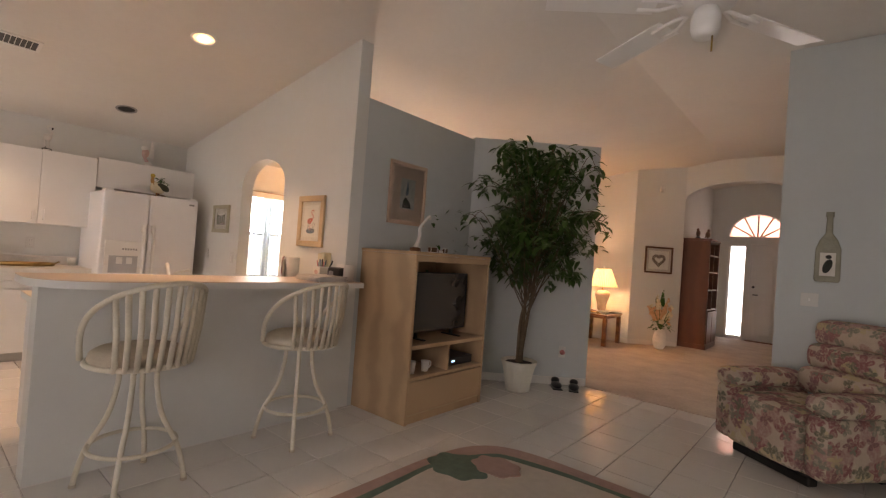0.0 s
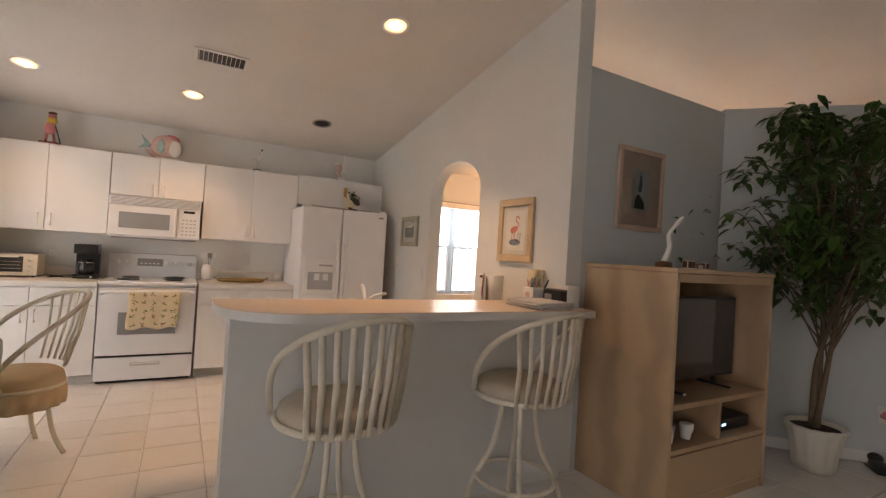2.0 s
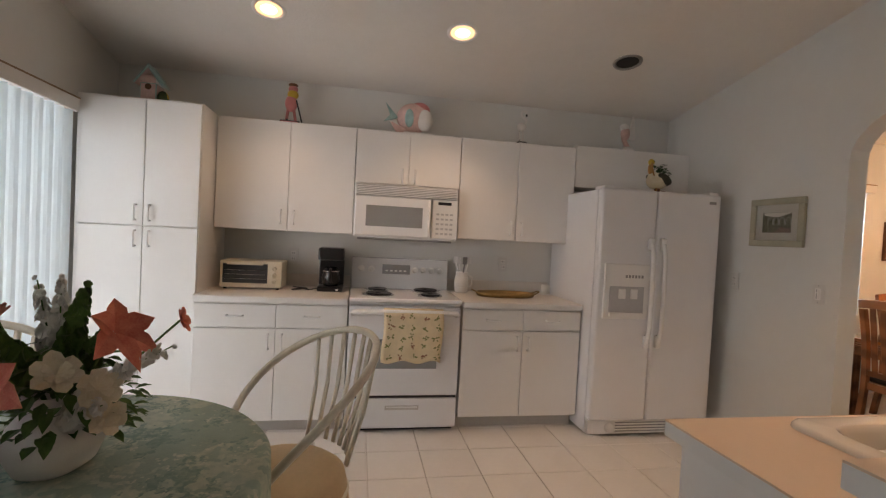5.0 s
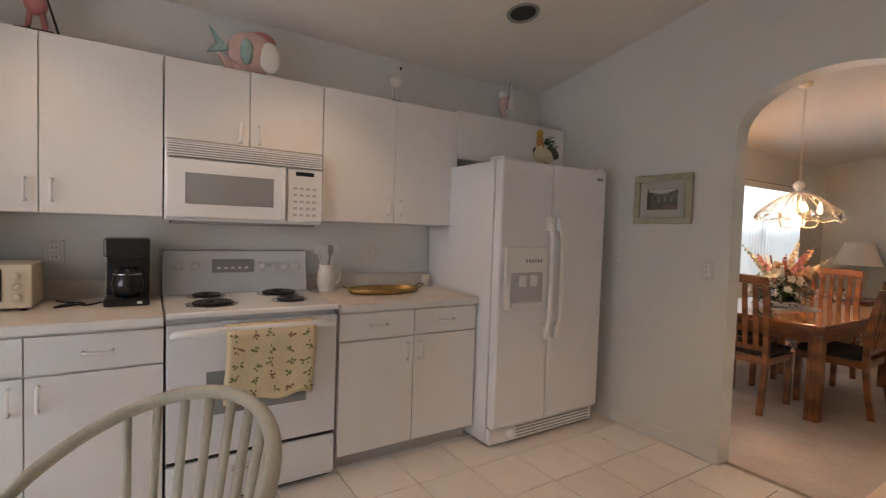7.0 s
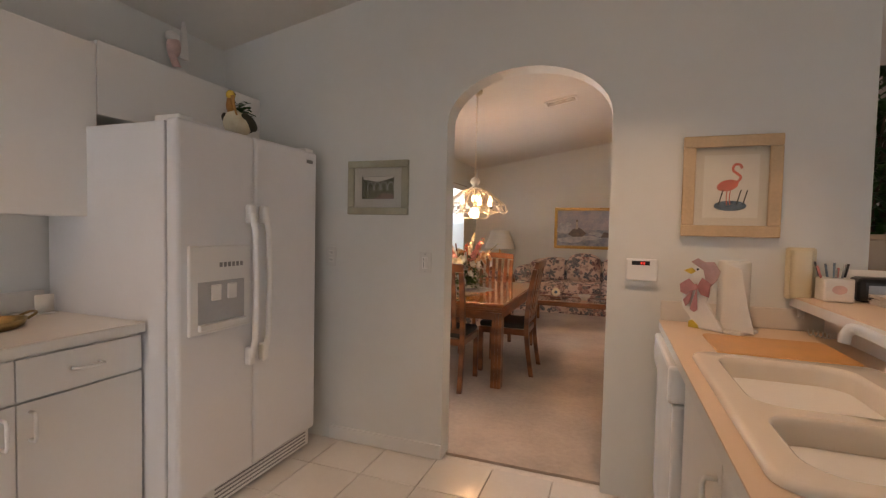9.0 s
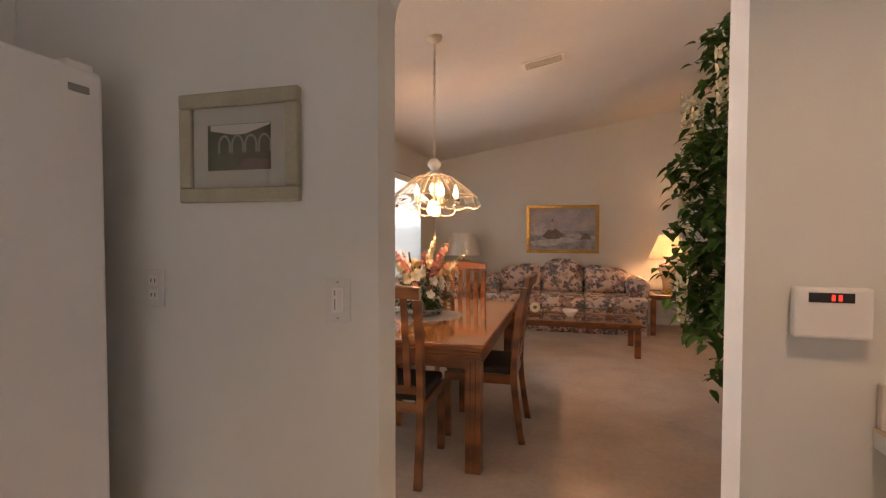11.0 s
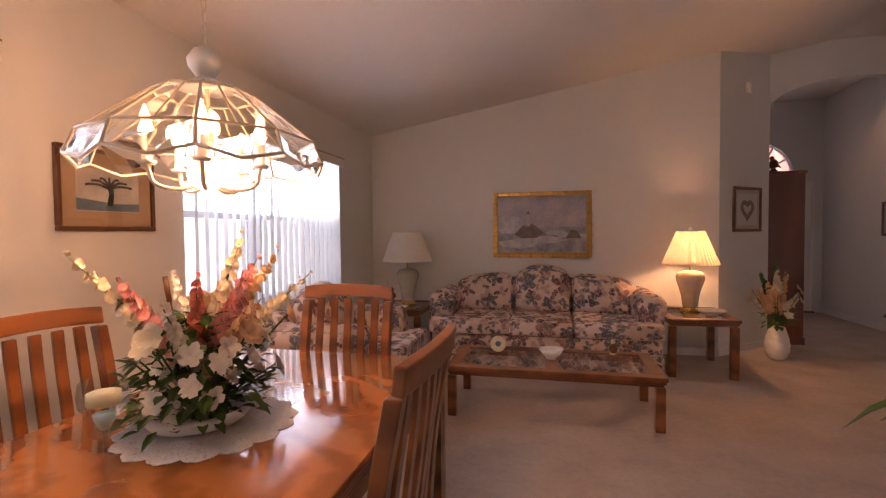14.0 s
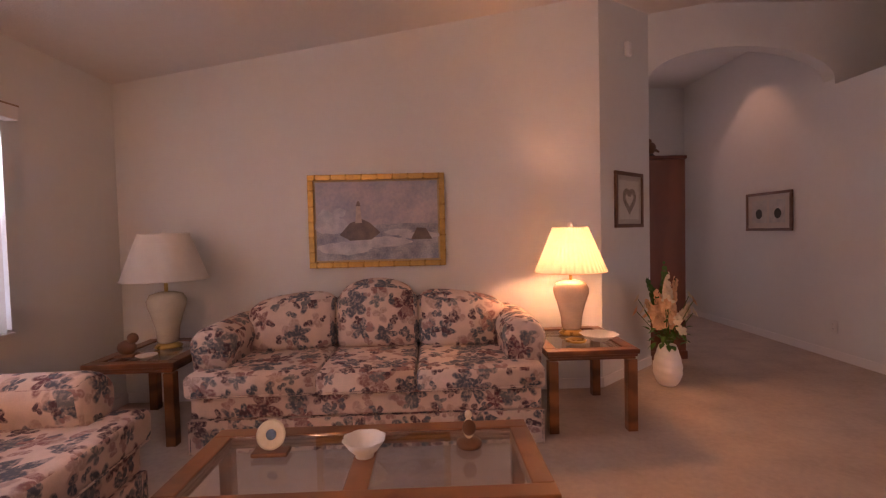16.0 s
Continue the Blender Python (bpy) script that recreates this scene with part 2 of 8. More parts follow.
COUNTER = mat("peach_laminate", (0.76, 0.58, 0.43), 0.36, var=0.02, scale=4, spec=0.35)
BLACK = mat("black_plastic", (0.012, 0.012, 0.013), 0.3, var=0.2)
DARKGLASS = mat("dark_glass", (0.02, 0.022, 0.024), 0.08, var=0.05)
GREYGLASS = mat("grey_oven_glass", (0.30, 0.31, 0.31), 0.12, var=0.04)
CHROME = mat("chrome", (0.75, 0.75, 0.75), 0.15, 1.0, var=0.03)
PLATE = mat("wall_plate_plastic", (0.69, 0.69, 0.66), 0.4, var=0.02)
TRAYBRASS = mat("dull_brass", (0.34, 0.23, 0.10), 0.36, 1.0, var=0.3, scale=14)
BRASS = mat("brass", (0.62, 0.42, 0.15), 0.28, 1.0, var=0.12, scale=12)
GREY = mat("grey_metal", (0.35, 0.35, 0.35), 0.45, 0.6, var=0.08)
GLASS = mat("clear_glass", (0.97, 0.98, 0.98), 0.02, glass=1.0)
# white frames; the blue is sky light from behind, put into the colour
ALU = mat("white_aluminium", (0.60, 0.72, 0.82), 0.4, var=0.02)
SLAT = mat("blind_slat", (0.74, 0.86, 0.90), 0.5, var=0.02, translucent=0.16)
OAK = mat("light_oak_veneer", (0.50, 0.33, 0.20), 0.42, var=0.12, scale=3, wave=("X", 1.2, 5.0), bump=0.05, bscale=90)
OAKF = mat("pale_oak_frame", (0.58, 0.42, 0.26), 0.5, var=0.12, scale=9, bump=0.1, bscale=120)
WOOD = mat("reddish_brown_wood", (0.15, 0.054, 0.020), 0.30, rgb2=(0.28, 0.105, 0.038), scale=4, wave=("Z", 2.0, 6.0), coat=0.25)
TOPWOOD = mat("polished_table_top", (0.24, 0.088, 0.029), 0.12, rgb2=(0.36, 0.148, 0.050), scale=6, wave=("DIAGONAL", 2.6, 9.0), coat=0.8)
DARKWOOD = mat("dark_walnut", (0.14, 0.045, 0.02), 0.4, rgb2=(0.17, 0.058, 0.026), scale=4, wave=("X", 1.5, 5.0))
BAMBOO = mat("cream_lacquered_metal", (0.72, 0.66, 0.54), 0.35, var=0.10, scale=10)
CUSH = mat("cream_seat_cloth", (0.60, 0.52, 0.42), 0.9, var=0.10, scale=9, bump=0.3, bscale=260, spec=0.2)
DARKSEAT = mat("dark_green_seat", (0.045, 0.04, 0.035), 0.8, var=0.2, bump=0.3, bscale=200)
def screen_mesh():
    m = bpy.data.materials.new("insect_screen_mesh")
    m.use_nodes = True
    nt = m.node_tree
    mix, see = nt.nodes.new("ShaderNodeMixShader"), nt.nodes.new("ShaderNodeBsdfTransparent")
    wire = nt.nodes["Principled BSDF"]
    wire.inputs["Base Color"].default_value = (0.10, 0.11, 0.12, 1)
    wire.inputs["Roughness"].default_value = 0.6
    mix.inputs[0].default_value = 0.60
    nt.links.new(see.outputs[0], mix.inputs[1])
    nt.links.new(wire.outputs[0], mix.inputs[2])
    nt.links.new(mix.outputs[0], nt.nodes["Material Output"].inputs[0])
    return m


def thin_glass():
    m = bpy.data.materials.new("thin_clear_glass")
    m.use_nodes = True
    nt = m.node_tree
    mix, see, gloss, rim = (nt.nodes.new(k) for k in ("ShaderNodeMixShader", "ShaderNodeBsdfTransparent", "ShaderNodeBsdfGlossy", "ShaderNodeFresnel"))
    see.inputs[0].default_value = (0.93, 0.95, 0.95, 1)
    gloss.inputs["Roughness"].default_value = 0.03
    less = nt.nodes.new("ShaderNodeMath")
    less.operation = "MULTIPLY"
    less.inputs[1].default_value = 0.4
    nt.links.new(rim.outputs[0], less.inputs[0])
    nt.links.new(less.outputs[0], mix.inputs[0])
    nt.links.new(see.outputs[0], mix.inputs[1])
    nt.links.new(gloss.outputs[0], mix.inputs[2])
    nt.links.new(mix.outputs[0], nt.nodes["Material Output"].inputs[0])
    return m


THINGLASS = thin_glass()
SCREEN = screen_mesh()
SKYGLOW = mat("white_sky", (0.62, 0.86, 1.0), emit=2.8)


# ---- mesh helpers ----
def box(bm, x0, y0, z0, x1, y1, z1, bevel=0.0, m=None, seg=2):
    vs = [bm.verts.new(p) for p in ((x0, y0, z0), (x1, y0, z0), (x1, y1, z0), (x0, y1, z0), (x0, y0, z1), (x1, y0, z1), (x1, y1, z1), (x0, y1, z1))]
    fs = [bm.faces.new([vs[i] for i in q]) for q in ((3, 2, 1, 0), (4, 5, 6, 7), (0, 1, 5, 4), (1, 2, 6, 5), (2, 3, 7, 6), (3, 0, 4, 7))]
    if bevel:
        es = list({e for f in fs for e in f.edges})
        r = bmesh.ops.bevel(bm, geom=es, offset=bevel, segments=seg, profile=0.5, affect="EDGES")
        vs = list({v for f in r["faces"] for v in f.verts} | {v for v in vs if v.is_valid})
    if m is not None:
        bmesh.ops.transform(bm, matrix=m, verts=[v for v in vs if v.is_valid])
    return vs


def prism(bm, outline, a, b, plane="xy", bevel=0.0, seg=2):
    """An outline pushed from a to b along the third axis. plane: the two axes that the outline is in."""
    def at(u, v, w):
        return {"xy": (u, v, w), "xz": (u, w, v), "yz": (w, u, v)}[plane]
    lo = [bm.verts.new(at(u, v, a)) for u, v in outline]
    hi = [bm.verts.new(at(u, v, b)) for u, v in outline]
    n = len(outline)
    fs = [bm.faces.new(lo[::-1]), bm.faces.new(hi)] + [bm.faces.new((lo[i], lo[(i + 1) % n], hi[(i + 1) % n], hi[i])) for i in range(n)]
    bmesh.ops.recalc_face_normals(bm, faces=fs)
    if bevel:
        es = list({e for f in fs[:2] for e in f.edges})
        bmesh.ops.bevel(bm, geom=es, offset=bevel, segments=seg, profile=0.5, affect="EDGES")


def lathe(bm, profile, segs=24, cx=0.0, cy=0.0, squash=1.0, wob=None):
    rings = []
    for r, z in profile:
        ring = []
        for k in range(segs):
            a = 2 * math.pi * k / segs
            f = wob(a, z) if wob else 1.0
            ring.append(bm.verts.new((cx + r * f * math.cos(a), cy + r * f * squash * math.sin(a), z)))
        rings.append(ring)
    for p, q in zip(rings, rings[1:]):
        for k in range(segs):
            bm.faces.new((p[k], p[(k + 1) % segs], q[(k + 1) % segs], q[k]))
    bm.faces.new(rings[0][::-1])
    bm.faces.new(rings[-1])


def tube(bm, pts, r=0.012, segs=8, closed=False, r1=None, flat=1.0):
    """A rod along points; r1: its radius at the end."""
    pts = [Vector(p) for p in pts]
    n = len(pts)
    rings, ref = [], Vector((0, 0, 1))
    for i, p in enumerate(pts):
        if closed:
            d = pts[(i + 1) % n] - pts[i - 1]
        else:
            d = pts[min(i + 1, n - 1)] - pts[max(i - 1, 0)]
        d.normalize()
        if abs(d.dot(ref)) > 0.95 and i == 0:
            ref = Vector((1, 0, 0))
        u = (ref - d * ref.dot(d)).normalized()
        v = d.cross(u)
        ref = u
        rad = r + ((r1 - r) * i / max(1, n - 1) if r1 is not None else 0)
        rings.append([bm.verts.new(p + rad * (math.cos(2 * math.pi * k / segs) * u * flat + math.sin(2 * math.pi * k / segs) * v)) for k in range(segs)])
    pairs = list(zip(rings, rings[1:])) + ([(rings[-1], rings[0])] if closed else [])
    for p, q in pairs:
        for k in range(segs):
            bm.faces.new((p[k], p[(k + 1) % segs], q[(k + 1) % segs], q[k]))
    if not closed:
        bm.faces.new(rings[0][::-1])
        bm.faces.new(rings[-1])


def curve_pts(ctrl, n=16):
    """A smooth line through control points."""
    c = [Vector(p) for p in ctrl]
    c = [2 * c[0] - c[1]] + c + [2 * c[-1] - c[-2]]
    out = []
    for i in range(1, len(c) - 2):
        for k in range(n):
            t = k / n
            p0, p1, p2, p3 = c[i - 1:i + 3]
            out.append(0.5 * (2 * p1 + (p2 - p0) * t + (2 * p0 - 5 * p1 + 4 * p2 - p3) * t * t + (3 * p1 - p0 - 3 * p2 + p3) * t ** 3))
    return out + [c[-2]]


def part(name, bm, material, parent, label="", smooth=False):
    me = bpy.data.meshes.new(name)
    bm.normal_update()
    bm.to_mesh(me)
    bm.free()
    me.materials.append(material)
    if smooth:
        for p in me.polygons:
            p.use_smooth = True
    ob = new(name, me)
    if parent is not None:
        ob.parent = parent
    if label:
        tagged(ob, label)
    return ob


def soften(ob, bevel=0.0, levels=0):
    if bevel:
        b = ob.modifiers.new("bevel", "BEVEL")
        b.width, b.segments = bevel, 2
    if levels:
        s = ob.modifiers.new("subsurf", "SUBSURF")
        s.levels = s.render_levels = levels
    return ob


def thing(name, m, label, category, group="", kind=""):
    ob = new(name)
    ob.empty_display_size = 0.1
    ob.matrix_world = m
    return tagged(ob, label, category, group, kind)


def solid(name, material, fn, label="", category="", group="", kind="", m=None, smooth=False):
    """A thing of one mesh; fn fills its bmesh."""
    bm = bmesh.new()
    fn(bm)
    ob = part(name, bm, material, None, "", smooth)
    if m is not None:
        ob.matrix_world = m
    return tagged(ob, label, category, group, kind)


def bx(name, material, parent, dims, bevel=0.0, label=""):
    bm = bmesh.new()
    box(bm, *dims, bevel=bevel)
    return part(name, bm, material, parent, label)


def rod(name, material, parent, pts, r, segs=8, label="", closed=False, r1=None, flat=1.0):
    bm = bmesh.new()
    tube(bm, pts, r, segs, closed, r1, flat)
    return part(name, bm, material, parent, label, smooth=True)


# ---- structure ----
SLOPE, LOW = 0.168, 2.48


def ceil_z(x):
    return LOW + SLOPE * (min(x, -0.2) + 5.22)


def ceiling(bm):
    xs = [-5.36, -0.2, 4.3]
    prism(bm, [(x, ceil_z(x)) for x in xs] + [(x, ceil_z(x) + 0.12) for x in xs[::-1]], -1.4, 12.75, "xz")


solid("ceiling", CEIL, ceiling, "off-white textured vaulted ceiling", "ceiling", kind="structure")


def top_line(x0, x1, lift=0.03):
    xs = [x0] + [x for x in (-0.2,) if x0 < x < x1] + [x1]
    return [(x, ceil_z(x) + lift) for x in xs]


def arch_pts(x0, x1, z0, rise, n=18):
    c, h = (x0 + x1) / 2, (x1 - x0) / 2
    return [(c - h * math.cos(math.pi * k / n), z0 + rise * math.sin(math.pi * k / n)) for k in range(n + 1)]


AX0, AX1 = -3.622, -2.76


def wall_arch(bm):
    out = [(-5.22, 0), (AX0, 0)] + arch_pts(AX0, AX1, 1.90, 0.275) + [(AX1, 0), (-1.73, 0)] + top_line(-5.22, -1.73)[::-1]
    prism(bm, out, 3.20, 3.325, "xz")


solid("wall_arch", WALL, wall_arch, "pale painted wall with an arched doorway between kitchen and dining room", "wall", kind="structure")
WIN1, WIN2, WZ0, WZ1 = (3.50, 5.36), (6.38, 8.34), 0.775, 2.02


def wall_west(bm):
    y = [-1.38, WIN1[0], WIN1[1], WIN2[0], WIN2[1], 12.7]
    for a, b in ((y[0], y[1]), (y[2], y[3]), (y[4], y[5])):
        box(bm, -5.36, a, 0, -5.22, b, LOW + 0.02)
    for a, b in (WIN1, WIN2):
        box(bm, -5.36, a, 0, -5.22, b, WZ0)
        box(bm, -5.36, a, WZ1, -5.22, b, LOW + 0.02)


solid("wall_west", WALL, wall_west, "pale painted outer wall with two windows", "wall", kind="structure")


def wall_south(bm):
    out = [(-5.22, 0), (-4.55, 0), (-4.55, 2.03), (-2.15, 2.03), (-2.15, 0), (-0.4, 0), (-0.4, 2.05), (3.0, 2.05), (3.0, 0), (4.2, 0)] + top_line(-5.22, 4.2)[::-1]
    prism(bm, out, -1.38, -1.25, "xz")


solid("wall_south", WALL, wall_south, "pale painted outer wall with sliding glass doors", "wall", kind="structure")
solid("wall_east", WALL, lambda bm: box(bm, 4.2, -1.38, 0, 4.33, 12.7, 3.36), "plain painted wall", "wall", kind="structure")
solid("wall_television", WALLB, lambda bm: box(bm, -1.85, 3.325, 0, -1.73, 4.90, 2.61), "pale blue painted half-open wall with a ledge on top", "wall", kind="structure")


def wall_diag(bm):
    d = Vector((1.05, 0.94)).normalized()
    n = Vector((-d.y, d.x)) * 0.12
    a, b = Vector((-1.73, 4.84)), Vector((-0.69, 5.775))
    prism(bm, [(-1.73, 4.84), tuple(b), tuple(b + n), (a + n)[:], (-1.85, 4.90)], 0, 2.64, "xy")


solid("wall_diagonal", WALLB, wall_diag, "pale blue painted diagonal wall with a ledge on top", "wall", kind="structure")
solid("wall_corner", WALLB, lambda bm: box(bm, 0.96, 5.75, 0, 4.2, 5.87, 3.34), "pale blue-grey painted wall behind the recliner", "wall", kind="structure")
def wall_hall(bm):
    box(bm, 0.98, 5.872, 0, 1.10, 9.90, 2.57)
    box(bm, 0.98, 9.90, 0, 1.10, 12.45, 3.33)
    box(bm, 1.10, 9.90, 0, 4.2, 10.03, 3.33)


solid("wall_hall", WALL, wall_hall, "pale painted hall wall with a ledge on top", "wall", kind="structure")
solid("wall_sofa", WALL, lambda bm: prism(bm, [(-5.22, 0), (-1.44, 0)] + top_line(-5.22, -1.44)[::-1], 9.325, 9.445, "xz"), "pale painted wall behind the sofa", "wall", kind="structure")


def wall_niche(bm):
    a, b = (-1.44, 9.325), (-0.77, 9.90)
    prism(bm, [a, b, (-0.89, 10.03), (-1.50, 9.445), (-1.44, 9.445)], 0, 3.25, "xy")


solid("wall_niche", WALL, wall_niche, "pale painted diagonal wall beside the hall arch", "wall", kind="structure")


def hall_arch(bm):
    pts = arch_pts(-0.77, 0.98, 2.62, 0.31, 22)
    prism(bm, pts + [(0.98, 3.34), (-0.2, 3.34), (-0.77, 3.25)], 9.90, 10.03, "xz")


solid("wall_hall_arch", WALL, hall_arch, "pale painted wide arch over the hall entrance", "wall", kind="structure")
solid("wall_hall_left", WALL, lambda bm: box(bm, -0.89, 10.031, 0, -0.80, 12.45, 3.25), "pale painted hall wall", "wall", kind="structure")


def wall_entry(bm):
    cx, hw = 0.05, 0.52
    out = [(-0.89, 0), (-0.45, 0), (-0.45, 2.05), (-0.12, 2.05), (-0.12, 0), (-0.06, 0), (-0.06, 2.05), (0.86, 2.05), (0.86, 0), (4.2, 0), (4.2, 3.34), (-0.2, 3.34), (-0.89, 3.22)]
    prism(bm, out[:-3] + [(4.2, 2.18), (-0.89, 2.18)], 12.45, 12.58, "xz")
    arc = arch_pts(cx - hw, cx + hw, 2.18, 0.50, 18)
    prism(bm, [(-0.89, 2.18)] + arc + [(4.2, 2.18), (4.2, 3.34), (-0.2, 3.34), (-0.89, 3.22)], 12.45, 12.58, "xz")


solid("wall_entry", WALL, wall_entry, "pale painted entry wall with a front door and fanlight", "wall", kind="structure")
solid("floor", GROUT, lambda bm: prism(bm, [(-5.36, -1.4), (4.3, -1.4), (4.3, 12.75), (-5.36, 12.75)], -0.15, -0.012), "concrete slab floor with tile grout", "floor", kind="structure")


def carpet(bm):
    prism(bm, [(-5.22, 3.325), (-5.22, 9.325), (-1.44, 9.325), (-0.77, 9.90), (-0.80, 12.45), (0.98, 12.45), (0.98, 5.76), (-0.69, 5.76), (-0.77, 5.86), (-1.85, 4.90), (-1.85, 3.325), (AX1, 3.325), (AX1, 3.29), (AX0, 3.29), (AX0, 3.325)], -0.011, 0.006, "xy")


solid("carpet", CARPET, carpet, "beige fitted pile carpet", "carpet", kind="structure")


def baseboard(name, pts, h=0.085):
    """A skirting board along points on the floor, to the left of the line."""
    def fn(bm):
        for (xa, ya), (xb, yb) in zip(pts, pts[1:]):
            d = Vector((xb - xa, yb - ya)).normalized()
            n = Vector((-d.y, d.x)) * 0.012
            a, b = Vector((xa, ya)), Vector((xb, yb))
            prism(bm, [a[:], b[:], (b + n)[:], (a + n)[:]], 0.004, h, "xy")
    solid(name, TRIM, fn, "white painted baseboard", "baseboard", kind="structure")


baseboard("baseboard_dining", [(-5.22, 9.325), (-5.22, 3.326)])
baseboard("baseboard_sofa", [(-1.44, 9.325), (-5.20, 9.325)])
baseboard("baseboard_niche", [(-0.775, 9.896), (-1.44, 9.325)])
baseboard("baseboard_hall", [(0.98, 5.90), (0.98, 12.44)])
baseboard("baseboard_kitchen", [(AX0, 3.20), (-4.36, 3.20)])
baseboard("baseboard_plant", [(-0.70, 5.766), (-1.73, 4.84), (-1.73, 4.40)])


# ---- windows, blinds, doors ----
def window(name, y0, y1, mull):
    w = thing(name, pose(-5.22, 0, 0), "white aluminium sash window with a bright view", "window", kind="structure")
    for n, d in (("window_frame", (-0.11, y0, WZ0, -0.05, y0 + 0.04, WZ1)), ("window_frame", (-0.11, y1 - 0.04, WZ0, -0.05, y1, WZ1)),
                 ("window_frame", (-0.11, y0 + 0.04, WZ1 - 0.04, -0.05, y1 - 0.04, WZ1)), ("window_frame", (-0.11, y0 + 0.04, WZ0, -0.05, y1 - 0.04, WZ0 + 0.05)),
                 ("mullion", (-0.115, mull - 0.05, WZ0 + 0.05, -0.045, mull + 0.05, WZ1 - 0.04))):
        bx(n, ALU, w, d, 0.004)
    for a, b in ((y0 + 0.04, mull - 0.05), (mull + 0.05, y1 - 0.04)):
        bx("meeting_rail", ALU, w, (-0.10, a, 1.42, -0.055, b, 1.465), 0.004)
        for lo, hi in ((WZ0 + 0.05, 1.42), (1.465, WZ1 - 0.04)):
            p = bx("pane", GLASS, w, (-0.082, a, lo, -0.078, b, hi))
            p.visible_shadow = False
    for a, b in ((y0 + 0.04, mull - 0.05), (mull + 0.05, y1 - 0.04)):
        bx("insect_screen", SCREEN, w, (-0.104, a, WZ0 + 0.05, -0.102, b, 1.43), 0, "grey insect screen").visible_shadow = False
    bx("window_sill", TRIM, w, (-0.05, y0 - 0.03, WZ0 - 0.025, 0.02, y1 + 0.03, WZ0 - 0.002), 0.004, "white window sill")
    return w


window("window_1", *WIN1, 4.43)
window("window_2", *WIN2, 7.15)


def blinds(name, m, width, top, bottom, n, turn, label, slat=0.085):
    """Vertical blinds: a valance and hanging slats, along local x, hung in front of local y = 0."""
    b = thing(name, m, label, "blinds")
    bx("valance", TRIM, b, (-0.05, -0.085, top - 0.02, width + 0.05, -0.004, top + 0.062), 0.004, "white boxed valance")
    bx("valance_trim", mat("bronze_line", (0.30, 0.2, 0.12), 0.5) if "bronze_line" not in bpy.data.materials else bpy.data.materials["bronze_line"], b, (-0.05, -0.089, top + 0.055, width + 0.05, -0.086, top + 0.064))
    bm = bmesh.new()
    k = 6
    for i in range(k + 1):
        u = -slat / 2 + slat * i / k
        bow = 0.006 * (1 - (2 * i / k - 1) ** 2)
        bm.verts.new((u, bow, bottom))
        bm.verts.new((u, bow, top - 0.022))
    bm.verts.ensure_lookup_table()
    for i in range(k):
        bm.faces.new((bm.verts[2 * i], bm.verts[2 * i + 2], bm.verts[2 * i + 3], bm.verts[2 * i + 1]))
    first = part("slat", bm, SLAT, b)
    me = first.data
    for i in range(n):
        o = first if i == 0 else new("slat", me)
        o.parent = b
        o.matrix_local = pose(width * (i + 0.5) / n, -0.048, 0, 0, 0, turn + 2.0 * math.sin(i * 2.7))
    return b


blinds("vertical_blinds", pose(-5.218, WIN1[0], 0, 0, 0, 90), WIN1[1] - WIN1[0], 2.0, 0.80, 22, 57, "white open vertical blinds hanging in front of the window")
blinds("vertical_blinds", pose(-5.218, WIN2[0], 0, 0, 0, 90), WIN2[1] - WIN2[0], 2.0, 0.80, 23, 55, "white open vertical blinds hanging in front of the window")
blinds("vertical_blinds", pose(-2.15, -1.25, 0, 0, 0, 180), 2.40, 2.0, 0.05, 28, -36, "white nearly closed vertical blinds glowing with daylight", slat=0.104)


def slider(name, x0, x1, z1):
    w = thing(name, pose(0, -1.25, 0), "white framed sliding glass door", "door", kind="structure")
    mid = (x0 + x1) / 2
    for d in ((x0, -0.11, 0, x0 + 0.05, -0.04, z1), (x1 - 0.05, -0.11, 0, x1, -0.04, z1), (x0 + 0.05, -0.11, z1 - 0.05, x1 - 0.05, -0.04, z1), (x0 + 0.05, -0.11, 0, x1 - 0.05, -0.04, 0.05), (mid - 0.04, -0.11, 0.05, mid + 0.04, -0.04, z1 - 0.05)):
        bx("door_frame", ALU, w, d, 0.004)
    for a, b in ((x0 + 0.05, mid - 0.04), (mid + 0.04, x1 - 0.05)):
        bx("pane", GLASS, w, (a, -0.08, 0.05, b, -0.075, z1 - 0.05)).visible_shadow = False
    return w


slider("door_1", -4.55, -2.15, 2.03)
# door_2 is out of view, added so daylight reaches the family room
slider("door_2", -0.4, 3.0, 2.05)


